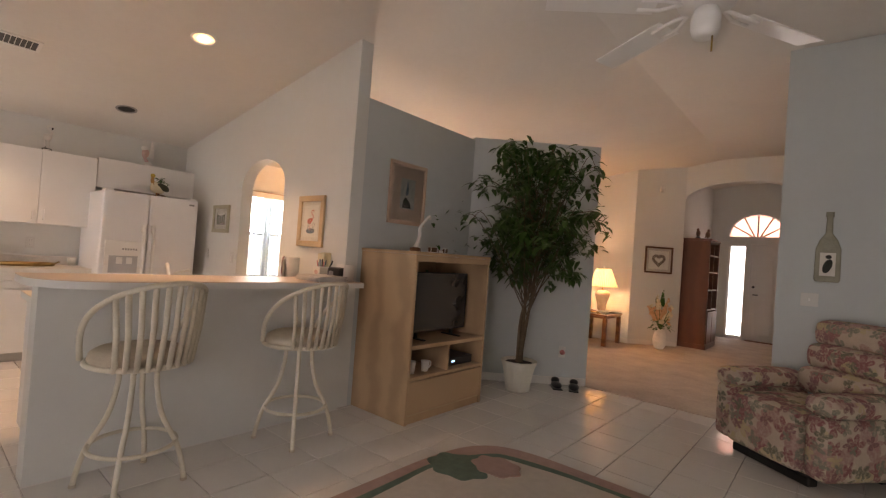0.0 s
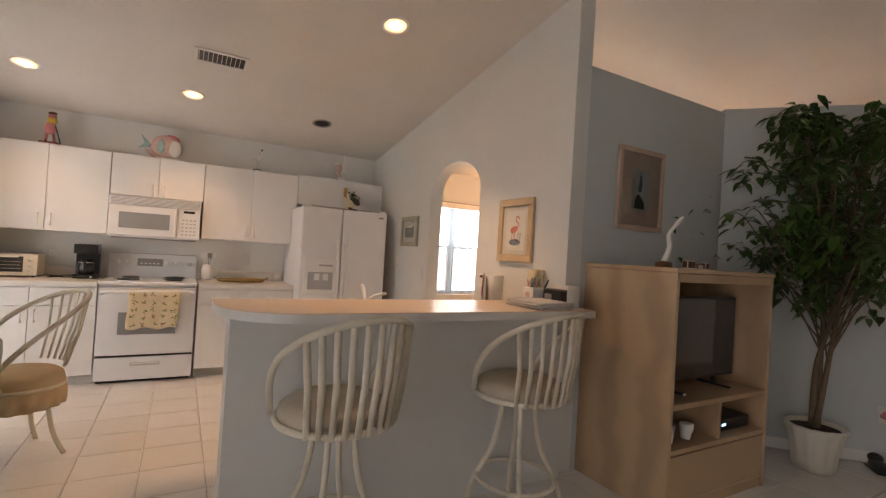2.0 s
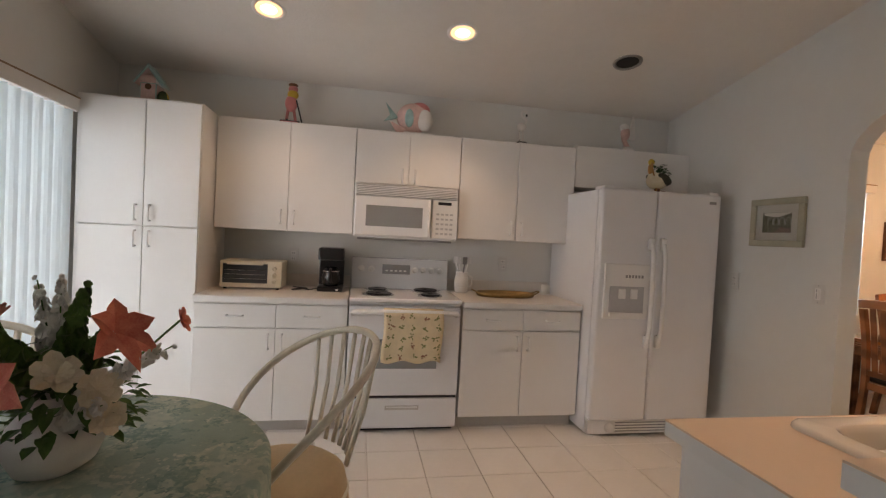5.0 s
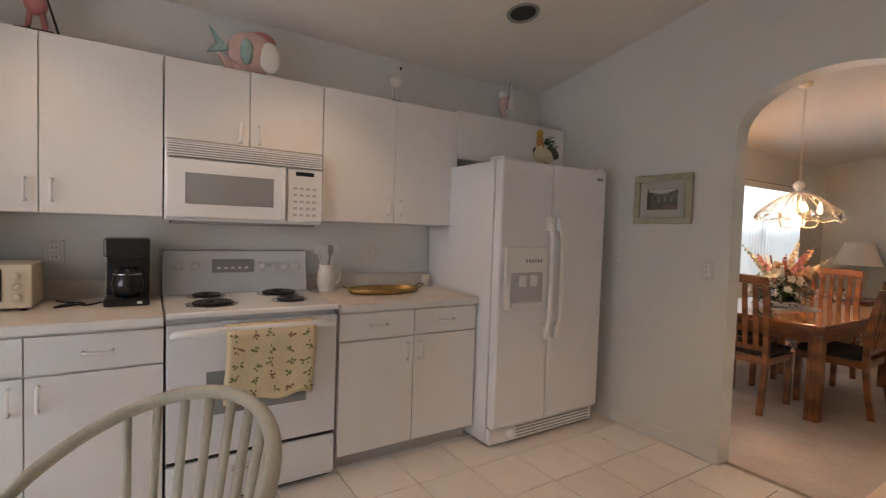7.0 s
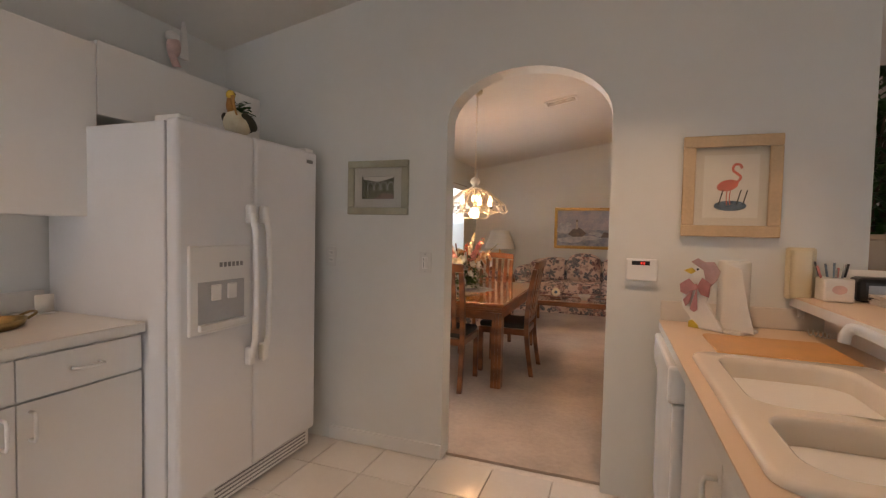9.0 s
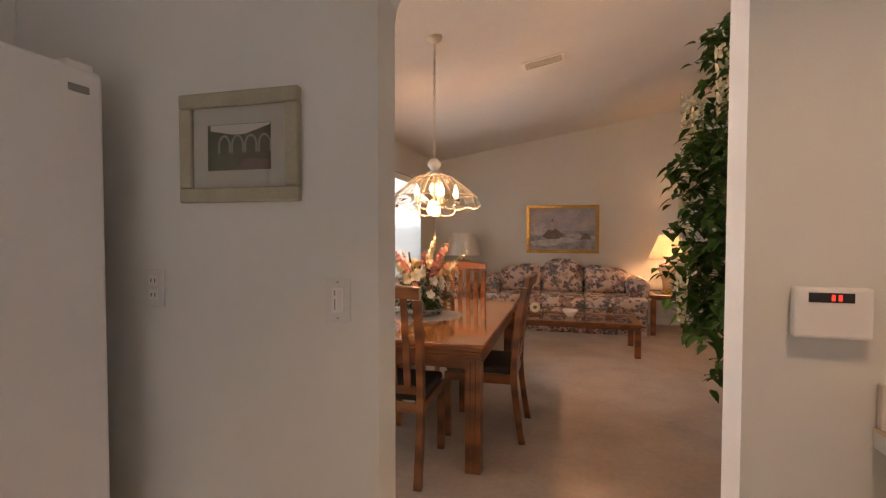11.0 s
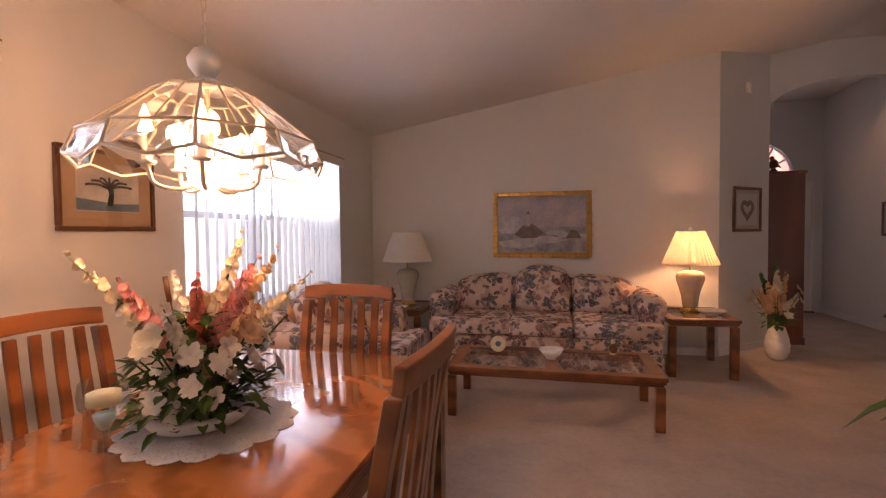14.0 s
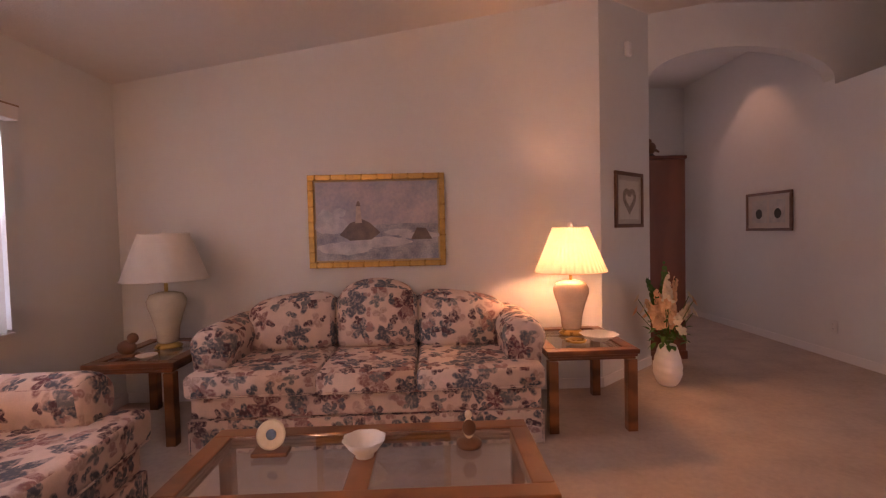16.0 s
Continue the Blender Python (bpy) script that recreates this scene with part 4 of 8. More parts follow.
    bowls = ((x0 + 0.062, y0 + 0.055, x1 - 0.095, mid - 0.024), (x0 + 0.062, mid + 0.024, x1 - 0.095, y1 - 0.055))
    bm = bmesh.new()
    e = ((0.0, 0.9075), (0.002, 0.915), (0.008, 0.9215), (0.016, 0.924))
    outer = loft(bm, [(rr(x0 + i, y0 + i, x1 - i, y1 - i, 0.06 - i), z) for i, z in e], False)[-1]
    edge = [bm.edges.get((outer[k], outer[k - 1])) for k in range(len(outer))]
    for q in bowls:
        ring = [bm.verts.new((px, py, 0.9235)) for px, py in rr(*q, 0.075)]
        edge += [bm.edges.new((ring[k], ring[k - 1])) for k in range(len(ring))]
    bmesh.ops.triangle_fill(bm, use_beauty=True, edges=edge)
    bmesh.ops.recalc_face_normals(bm, faces=bm.faces[:])
    part("rim", bm, bone, s, smooth=True)
    for a0, b0, a1, b1 in bowls:
        bm = bmesh.new()
        loft(bm, [(rr(a0 + i, b0 + i, a1 - i, b1 - i, r), z) for i, r, z in ((0.0, 0.075, 0.9235), (0.003, 0.073, 0.9225), (0.008, 0.07, 0.917), (0.012, 0.07, 0.905), (0.018, 0.07, 0.82), (0.026, 0.07, 0.775), (0.042, 0.07, 0.750), (0.07, 0.06, 0.738))])
        bmesh.ops.recalc_face_normals(bm, faces=bm.faces[:])
        bmesh.ops.reverse_faces(bm, faces=bm.faces[:])
        part("bowl", bm, bone, s, smooth=True)
        bm = bmesh.new()
        lathe(bm, [(0.04, 0.7385), (0.04, 0.742), (0.03, 0.741), (0.02, 0.740)], 16, (a0 + a1) / 2, (b0 + b1) / 2)
        part("drain", bm, CHROME, s, "chrome drain")
    board = thing("cutting_board", pose(-2.18, 2.735, 0.9065), "amber orange cutting board lying flat on the worktop", "cutting board")
    bm = bmesh.new()
    prism(bm, rr(-0.205, -0.165, 0.205, 0.165, 0.03), 0.0, 0.009, "xy", 0.003)
    part("slab", bm, mat("amber_board", (0.66, 0.33, 0.12), 0.35, var=0.10, scale=7, bump=0.1, bscale=150), board)
    f = thing("faucet", pose(-2.012, 1.995, 0.9245), "white kitchen faucet with a long straight spout and lever", "faucet")
    bm = bmesh.new()
    lathe(bm, [(0.035, 0), (0.033, 0.02), (0.025, 0.06), (0.022, 0.11), (0.0, 0.125)], 16)
    part("base", bm, HANDLE, f, smooth=True)
    rod("spout", HANDLE, f, curve_pts([(-0.005, 0, 0.06), (-0.07, 0.01, 0.115), (-0.20, 0.04, 0.185), (-0.225, 0.045, 0.18), (-0.23, 0.046, 0.155)], 6), 0.012, 10)
    rod("lever", HANDLE, f, curve_pts([(0, 0, 0.12), (0.0, 0.04, 0.15), (0.0, 0.11, 0.165)], 6), 0.009, 8)


peninsula()


# ---- chairs of bent rods ----
def hoop_seat(parent, seat_z, top_z, r, lean, slats, span, slat_r=0.011, drop=115.0, power=0.62):
    """The hoop that runs round the seat and over the back (towards local +x), and the slats under it."""
    def at(phi):
        h = max(0.0, math.cos(radians(phi * 90 / drop))) ** power
        rad = r + lean * h
        return Vector((rad * math.cos(radians(phi)), rad * math.sin(radians(phi)), seat_z + (top_z - seat_z) * h))
    rod("hoop", BAMBOO, parent, [at(-drop + 2 * drop * k / 48) for k in range(49)], 0.0145, 8)
    for k in range(slats):
        phi = -span + 2 * span * k / (slats - 1)
        p = at(phi)
        q = Vector((r * 0.96 * math.cos(radians(phi)), r * 0.96 * math.sin(radians(phi)), seat_z - 0.03))
        m = (p + q) / 2 + Vector((0.012, 0, 0))
        rod("back_slat", BAMBOO, parent, [q, m, p], slat_r, 6, flat=0.55)


def bar_stool(m, label):
    s = thing("bar_stool", m, label, "bar stool", "stools at the breakfast bar")
    z = 0.67
    rod("seat_ring", BAMBOO, s, [(0.235 * math.cos(a), 0.235 * math.sin(a), z - 0.02) for a in [2 * math.pi * k / 32 for k in range(32)]], 0.014, 8, closed=True)
    bm = bmesh.new()
    lathe(bm, [(0.05, z - 0.035), (0.21, z - 0.03), (0.228, z - 0.005), (0.222, z + 0.03), (0.19, z + 0.05), (0.10, z + 0.056), (0.0, z + 0.057)], 28)
    part("seat_cushion", bm, CUSH, s, "beige padded round seat", True)
    hoop_seat(s, z, 1.08, 0.252, 0.04, 11, 55, 0.0155)
    for k in range(4):
        a = radians(45 + 90 * k)
        c, sn = math.cos(a), math.sin(a)
        rod("leg", BAMBOO, s, curve_pts([(0.085 * c, 0.085 * sn, z - 0.03), (0.09 * c, 0.09 * sn, 0.52), (0.125 * c, 0.125 * sn, 0.36), (0.205 * c, 0.205 * sn, 0.20), (0.24 * c, 0.24 * sn, 0.08), (0.252 * c, 0.252 * sn, 0.012)], 5), 0.0135, 8)
        rod("foot_cap", CUSH, s, [(0.2525 * c, 0.2525 * sn, 0.0), (0.252 * c, 0.252 * sn, 0.015)], 0.017, 8)
    rod("foot_ring", BAMBOO, s, [(0.20 * math.cos(a), 0.20 * math.sin(a), 0.215) for a in [2 * math.pi * k / 32 for k in range(32)]], 0.011, 8, closed=True)
    bm = bmesh.new()
    lathe(bm, [(0.09, z - 0.06), (0.09, z - 0.036)], 20)
    part("swivel", bm, BAMBOO, s)
    return s


st = bar_stool(pose(-1.42, 1.665, 0, 0, 0, 14), "cream metal swivel bar stool with slatted hoop back")
copy_thing(st, pose(-1.44, 2.64, 0, 0, 0, 12))


def kitchen_chair(m, label):
    s = thing("kitchen_chair", m, label, "chair", "chairs round the kitchen table")
    z = 0.45
    rod("seat_ring", BAMBOO, s, [(0.225 * math.cos(a), 0.225 * math.sin(a), z - 0.03) for a in [2 * math.pi * k / 32 for k in range(32)]], 0.013, 8, closed=True)
    bm = bmesh.new()
    wob = lambda a, zz: 1 + 0.035 * math.sin(18 * a) * min(1, max(0, (z - 0.01 - zz) / 0.12))
    lathe(bm, [(0.235, z - 0.15), (0.238, z - 0.09), (0.232, z - 0.03), (0.226, z + 0.0), (0.218, z + 0.03), (0.19, z + 0.05), (0.10, z + 0.056), (0.0, z + 0.057)], 88, wob=wob)
    part("seat_cushion", bm, mat("tan_seat_cloth", (0.62, 0.47, 0.30), 0.9, var=0.08, bump=0.3, bscale=200) if "tan_seat_cloth" not in bpy.data.materials else bpy.data.materials["tan_seat_cloth"], s, "tan seat cover with a gathered skirt", True)
    hoop_seat(s, z + 0.10, 0.955, 0.235, 0.085, 9, 42, 0.0125, drop=128, power=0.92)
    for sy in (-1, 1):
        p = Vector((0.235 * math.cos(radians(128)), sy * 0.235 * math.sin(radians(128)), z + 0.10))
        rod("arm_post", BAMBOO, s, [p, p + Vector((-0.01, 0, -0.07)), Vector((-0.13, sy * 0.185, z - 0.03))], 0.013, 8)
    for k in range(4):
        a = radians(45 + 90 * k)
        c, sn = math.cos(a), math.sin(a)
        rod("leg", BAMBOO, s, curve_pts([(0.15 * c, 0.15 * sn, z - 0.04), (0.165 * c, 0.165 * sn, 0.28), (0.20 * c, 0.20 * sn, 0.12), (0.26 * c, 0.26 * sn, 0.0)], 5), 0.013, 8)
    return s


def facing(x, y, tx, ty):
    """Degrees that turn local +x away from the point (tx, ty)."""
    return math.degrees(math.atan2(y - ty, x - tx))


TX, TY = -2.66, -0.24
kc = kitchen_chair(pose(-3.145, 0.285, 0, 0, 0, 122), "cream rod-back kitchen chair with a tan skirted cushion")
for x, y, a in ((-2.265, -0.085, 25), (-3.12, -0.66, facing(-3.12, -0.66, TX, TY))):
    copy_thing(kc, pose(x, y, 0, 0, 0, a))


def kitchen_table():
    t = thing("kitchen_table", pose(TX, TY, 0), "round kitchen table hidden under a green cloth", "table")
    bm = bmesh.new()
    lathe(bm, [(0.53, 0.712), (0.54, 0.72), (0.54, 0.735), (0.53, 0.742)], 48)
    part("tabletop", bm, OAKF, t)
    bm = bmesh.new()
    lathe(bm, [(0.27, 0.0), (0.25, 0.03), (0.08, 0.07), (0.06, 0.4), (0.09, 0.66), (0.2, 0.711)], 24)
    part("pedestal", bm, OAKF, t, smooth=True)
    cloth = blotches("green_damask", (0.34, 0.45, 0.39), [((0.50, 0.58, 0.48), 7.0, 0.48, "N"), ((0.60, 0.64, 0.54), 11.0, 0.24, "V"), ((0.22, 0.34, 0.30), 9.0, 0.57, "N")], 0.75, 0.2)
    wob = lambda a, z: 1.0 if z > 0.70 else 1 + (0.70 - z) * (0.13 * math.sin(9 * a + 0.6) + 0.06 * math.sin(17 * a))
    c = solid("tablecloth", cloth, lambda bm: lathe(bm, [(0.552, 0.40), (0.556, 0.48), (0.558, 0.58), (0.560, 0.68), (0.556, 0.735), (0.545, 0.7465), (0.30, 0.7475), (0.0, 0.7475)], 96, wob=wob), "green damask tablecloth with pale leaf pattern, draped in folds", "tablecloth", m=pose(TX, TY, 0), smooth=True)


kitchen_table()

# ---- leaves and flowers ----
LEAF = vary(mat("dark_leaf", (0.028, 0.085, 0.018), 0.5, rgb2=(0.06, 0.15, 0.03), scale=9, spec=0.22), 0.35)
LEAF2 = vary(mat("mid_leaf", (0.05, 0.12, 0.03), 0.45, rgb2=(0.11, 0.21, 0.05), scale=9, spec=0.22), 0.3)
BARK = mat("grey_brown_bark", (0.16, 0.11, 0.07), 0.9, var=0.25, scale=20, bump=0.6, bscale=60)
SOIL = mat("dark_soil", (0.05, 0.03, 0.02), 0.95, var=0.4, scale=40, bump=0.8, bscale=120)


def leaf(bm, p, d, up, length, width, fold=0.25, droop=0.25):
    d = Vector(d).normalized()
    s = d.cross(Vector(up))
    if s.length < 1e-4:
        s = d.cross(Vector((1, 0, 0)))
    s.normalize()
    n = s.cross(d).normalized()
    p = Vector(p)
    mid, lf, rt = [], [], []
    for u, w in ((0.0, 0.0), (0.3, 0.9), (0.62, 0.8), (1.0, 0.0)):
        c = p + d * length * u - Vector((0, 0, 1)) * droop * length * u * u
        mid.append(bm.verts.new(c))
        if w:
            lf.append(bm.verts.new(c + s * width * w / 2 + n * fold * width * w / 2))
            rt.append(bm.verts.new(c - s * width * w / 2 + n * fold * width * w / 2))
    for side, flip in ((lf, False), (rt, True)):
        for f in ((mid[0], mid[1], side[0]), (mid[1], mid[2], side[1], side[0]), (mid[2], mid[3], side[1])):
            bm.faces.new(f[::-1] if flip else f)


def blossom(bm, p, d, r, petals, rnd, cup=0.35, narrow=0.55):
    d = Vector(d).normalized()
    u = d.orthogonal().normalized()
    v = d.cross(u)
    p = Vector(p)
    for k in range(petals):
        a = 2 * math.pi * k / petals + rnd.uniform(-0.15, 0.15)
        out = u * math.cos(a) + v * math.sin(a)
        tip = p + out * r * rnd.uniform(0.85, 1.1) + d * r * cup
        side = d.cross(out) * r * narrow
        m = p + out * r * 0.45 + d * r * cup * 0.75
        e = p + out * r * 0.86 + d * r * cup * 0.95
        vs = [bm.verts.new(q) for q in (p, m + side, e + side * 0.72, tip, e - side * 0.72, m - side)]
        bm.faces.new((vs[0], vs[1], vs[2], vs[3]))
        bm.faces.new((vs[0], vs[3], vs[4], vs[5]))


def indoor_tree(name, m, label, pot_label, pot_mat, height, seed, spread, pot_r, trunk_bow, crown_lo):
    rnd = random.Random(seed)
    pot = thing("plant_pot", m, pot_label, "pot")
    ribs = lambda a, z: 1 + 0.035 * math.cos(12 * a)
    bm = bmesh.new()
    lathe(bm, [(pot_r * 0.72, 0.0), (pot_r * 0.8, 0.12), (pot_r * 0.95, 0.24), (pot_r * 1.06, 0.285), (pot_r * 1.08, 0.30), (pot_r * 0.96, 0.30), (pot_r * 0.92, 0.262)], 60, wob=ribs)
    part("body", bm, pot_mat, pot, smooth=True)
    bm = bmesh.new()
    lathe(bm, [(pot_r * 0.91, 0.255), (pot_r * 0.9, 0.272), (0.0, 0.285)], 20)
    part("soil", bm, SOIL, pot)
    t = thing(name, m @ pose(0, 0, 0.275), label, "plant")
    bm = bmesh.new()
    tips = []
    trunks = []
    for k in range(3):
        a = 2.1 * k + 0.4
        pts = curve_pts([(0.02 * math.cos(a), 0.02 * math.sin(a), 0), (0.035 * math.cos(a + 1) + trunk_bow[0] * 0.3, 0.035 * math.sin(a + 1) + trunk_bow[1] * 0.3, height * 0.2), (0.05 * math.cos(a + 2) + trunk_bow[0], 0.05 * math.sin(a + 2) + trunk_bow[1], height * 0.42), (0.10 * math.cos(a + 1) + trunk_bow[0], 0.10 * math.sin(a + 1) + trunk_bow[1], height * 0.8)], 6)
        tube(bm, pts, 0.021, 7, r1=0.008)
        trunks.append(pts)
    leaves = bmesh.new()
    for b in range(branches):
        src = rnd.choice(trunks)
        i = int(len(src) * rnd.uniform(0.35, 0.98))
        p = Vector(src[i])
        h = rnd.uniform(crown_lo, 1.0)
        a = rnd.uniform(0, 2 * math.pi)
        wid = spread * (0.55 + 0.75 * math.sin(math.pi * min(1, max(0, (h - crown_lo) / (1.03 - crown_lo))) ** 0.8)) * rnd.uniform(inner, 1.0)
        ex, ey = wid * math.cos(a), wid * math.sin(a)
        lo, hi = crown_xy
        ex, ey = max(lo[0], min(hi[0], ex)), max(lo[1], min(hi[1], ey))
        end = Vector((trunk_bow[0] * 1.2 + ex, trunk_bow[1] * 1.2 + ey, height * h))
        mid = (p + end) / 2 + Vector((0, 0, 0.06))
        line = curve_pts([p, mid, end, end + Vector((ex * 0.2, ey * 0.2, -0.07))], 5)
        tube(bm, line, 0.006, 5, r1=0.002)
        for q in range(rnd.randint(*per)):
            j = int(rnd.uniform(0.35, 0.999) * (len(line) - 1))
            c = Vector(line[j]) + Vector((rnd.gauss(0, 0.03), rnd.gauss(0, 0.03), rnd.gauss(0, 0.03)))
            aa = rnd.uniform(0, 6.28)
            leaf(leaves, c, (math.cos(aa), math.sin(aa), rnd.uniform(-0.7, 0.35)), (0, 0, 1), rnd.uniform(*leaf_l), rnd.uniform(*leaf_w), droop=0.4)
    part("trunk", bm, BARK, t, smooth=True)
    part("foliage", leaves, leaf_paint, t, "dense dark green pointed leaves")
    return t


WHITEPOT = mat("glazed_white_pot", (0.76, 0.72, 0.62), 0.3, var=0.05, coat=0.3)
LEAF3 = vary(mat("glossy_ficus_leaf", (0.035, 0.10, 0.02), 0.35, rgb2=(0.08, 0.19, 0.04), scale=9, spec=0.4), 0.35)
leaf_paint = LEAF3
crown_xy, branches, per, leaf_l, leaf_w, inner = ((-0.66, -0.80), (0.66, 0.40)), 100, (18, 26), (0.085, 0.13), (0.045, 0.065), 0.3
indoor_tree("ficus_tree", pose(-1.085, 5.0, 0.006, 0, 0, 42), "tall ficus tree with dark green leaves standing in a white pot", "fluted white ceramic plant pot on the tile floor", WHITEPOT, 2.22, 11, 0.58, 0.17, (0.06, -0.03), 0.40)
BASKET = mat("pale_wicker", (0.42, 0.30, 0.20), 0.8, var=0.3, scale=40, bump=0.9, bscale=90)
crown_xy, branches, per, leaf_l, leaf_w, inner = ((-0.40, -0.38), (0.30, 0.22)), 170, (44, 56), (0.05, 0.078), (0.036, 0.054), 0.6
leaf_paint = LEAF
wt = indoor_tree("wisteria_tree", pose(-2.15, 4.58, 0.006), "artificial wisteria tree with dark leaves and hanging cream blossoms", "pale wicker basket pot standing on the carpet", BASKET, 2.05, 23, 0.40, 0.20, (0.0, 0.0), 0.16)


def wisteria():
    rnd = random.Random(8)
    cream = mat("cream_blossom", (0.66, 0.61, 0.42), 0.8, var=0.15, scale=30)
    for k in range(16):
        a = radians(rnd.uniform(150, 290))
        r = rnd.uniform(0.35, 0.44)
        z = rnd.uniform(0.75, 1.85)
        bm = bmesh.new()
        n = 110
        for i in range(n):
            u = i / n
            q = 0.028 * (1 - 0.55 * u)
            b = rnd.uniform(0, 6.28)
            p = (r * math.cos(a) + q * math.cos(b), r * math.sin(a) + q * math.sin(b), z - 0.30 * u + rnd.uniform(-0.02, 0.02))
            blossom(bm, p, (math.cos(b), math.sin(b), -0.3), 0.0105, 4, rnd, 0.4, 0.6)
        part("blossom_cluster", bm, cream, wt, "hanging cream blossom cluster")


wisteria()


# ---- family room ----
def tv_unit():
    u = thing("tv_cabinet", pose(-1.727, 3.365, 0), "light oak entertainment cabinet with an open TV bay and a drawer", "cabinet")
    D, W, H = 0.64, 0.985, 1.335
    bx("side_panel", OAK, u, (0.0, 0.0, 0.0, D, 0.028, H - 0.026), 0.003)
    bx("side_panel", OAK, u, (0.0, W - 0.028, 0.0, D, W, H - 0.026), 0.003)
    bx("top", OAK, u, (0.0, -0.008, H - 0.025, D + 0.006, W + 0.008, H), 0.006)
    bx("back_panel", OAK, u, (0.0, 0.029, 0.02, 0.012, W - 0.029, H - 0.027))
    bx("front_rail", OAK, u, (D - 0.022, 0.029, H - 0.075, D, W - 0.029, H - 0.027), 0.003)
    bx("tv_shelf", OAK, u, (0.013, 0.029, 0.575, D, W - 0.029, 0.605), 0.003)
    bx("lower_shelf", OAK, u, (0.013, 0.029, 0.335, D, W - 0.029, 0.362), 0.003)
    bx("divider", OAK, u, (0.013, 0.475, 0.363, D - 0.01, 0.498, 0.574), 0.002)
    d = bx("drawer", OAK, u, (D - 0.02, 0.031, 0.075, D - 0.002, W - 0.031, 0.325), 0.003)
    bx("drawer_grip", OAKF, d, (D - 0.03, 0.035, 0.062, D - 0.004, W - 0.035, 0.074), 0.003)
    bx("plinth", OAK, u, (0.02, 0.029, 0.0, D - 0.012, W - 0.029, 0.06), 0.002)
    t = thing("television", pose(-1.45, 3.46, 0.606), "black flat-screen television in the cabinet bay", "television")
    bx("bezel", BLACK, t, (0.14, 0.0, 0.06, 0.19, 0.80, 0.56), 0.006)
    bx("screen", DARKGLASS, t, (0.1895, 0.015, 0.08, 0.1915, 0.785, 0.545))
    for y in (0.16, 0.62):
        bx("foot", BLACK, t, (0.06, y, 0.0, 0.27, y + 0.03, 0.012), 0.004)
        bx("foot_post", BLACK, t, (0.15, y + 0.004, 0.012, 0.175, y + 0.026, 0.062))
    c = thing("cable_box", pose(-1.45, 3.92, 0.363), "black cable box with a lit clock", "electronics")
    bx("case", BLACK, c, (0.0, 0.0, 0.006, 0.30, 0.34, 0.075), 0.004)
    bx("display", mat("blue_led", (0.2, 0.6, 1.0), emit=2.0), c, (0.3001, 0.05, 0.035, 0.3012, 0.09, 0.05))
    for x in (0.03, 0.26):
        for y in (0.03, 0.30):
            bx("foot", BLACK, c, (x, y, 0.0, x + 0.02, y + 0.02, 0.006))


tv_unit()


def mug(m, label, r=0.034, h=0.10, material=None):
    c = thing("cup", m, label, "cup")
    bm = bmesh.new()
    lathe(bm, [(r * 0.7, 0), (r * 0.82, h * 0.3), (r, h), (r * 0.92, h), (r * 0.72, 0.012)], 20)
    part("body", bm, material or HANDLE, c, smooth=True)
    return c


mug(pose(-1.18, 3.50, 0.363), "white tapered cup on the cabinet shelf")
c2 = mug(pose(-1.18, 3.66, 0.363), "white cup with a wide handle on the cabinet shelf", 0.036, 0.085)
rod("handle", HANDLE, c2, curve_pts([(0.0, 0.026, 0.065), (0.0, 0.065, 0.07), (0.0, 0.06, 0.03), (0.0, 0.022, 0.02)], 6), 0.006, 8)


def multi(name, pieces, label, category, m, group=""):
    """One mesh of several colours: pieces of (material, function that fills a bmesh)."""
    bm = bmesh.new()
    mats, marks = [], []
    for k, (material, fn) in enumerate(pieces):
        fn(bm)
        mats.append(material)
        marks.append(len(bm.faces))
    bm.faces.ensure_lookup_table()
    k = 0
    for i, f in enumerate(bm.faces):
        while i >= marks[k]:
            k += 1
        f.material_index = k
        f.smooth = True
    me = bpy.data.meshes.new(name)
    bm.normal_update()
    bm.to_mesh(me)
    bm.free()
    for x in mats:
        me.materials.append(x)
    ob = new(name, me)
    ob.matrix_world = m
    return tagged(ob, label, category, group)


def blob(p, r, m=None):
    """An ellipsoid of radii r at p."""
    def fn(bm):
        mm = Matrix.Translation(p) @ (m or Matrix()) @ Matrix.Diagonal((*r, 1))
        bmesh.ops.create_uvsphere(bm, u_segments=16, v_segments=10, radius=1.0, matrix=mm)
    return fn


def rodf(pts, r, r1=None, segs=8):
    return lambda bm: tube(bm, curve_pts(pts, 5), r, segs, r1=r1)


def boxf(*d, bevel=0.0):
    return lambda bm: box(bm, *d, bevel=bevel)


def lathef(profile, segs=20, cx=0.0, cy=0.0):
    return lambda bm: lathe(bm, profile, segs, cx, cy)


PINK = mat("pink_glaze", (0.60, 0.22, 0.22), 0.35, var=0.2, scale=20)
ROSE = mat("pale_rose_glaze", (0.68, 0.46, 0.42), 0.35, var=0.15, scale=20)
TEAL = mat("aqua_glaze", (0.32, 0.52, 0.50), 0.35, var=0.2, scale=20)
WHITEG = mat("white_glaze", (0.78, 0.76, 0.72), 0.3, var=0.04, scale=20)
YELLOW = mat("yellow_glaze", (0.66, 0.45, 0.06), 0.4, var=0.1)
BROWNG = mat("brown_glaze", (0.16, 0.07, 0.03), 0.4, var=0.2)
GREENG = mat("green_cloth", (0.05, 0.09, 0.03), 0.8, var=0.3, scale=40)

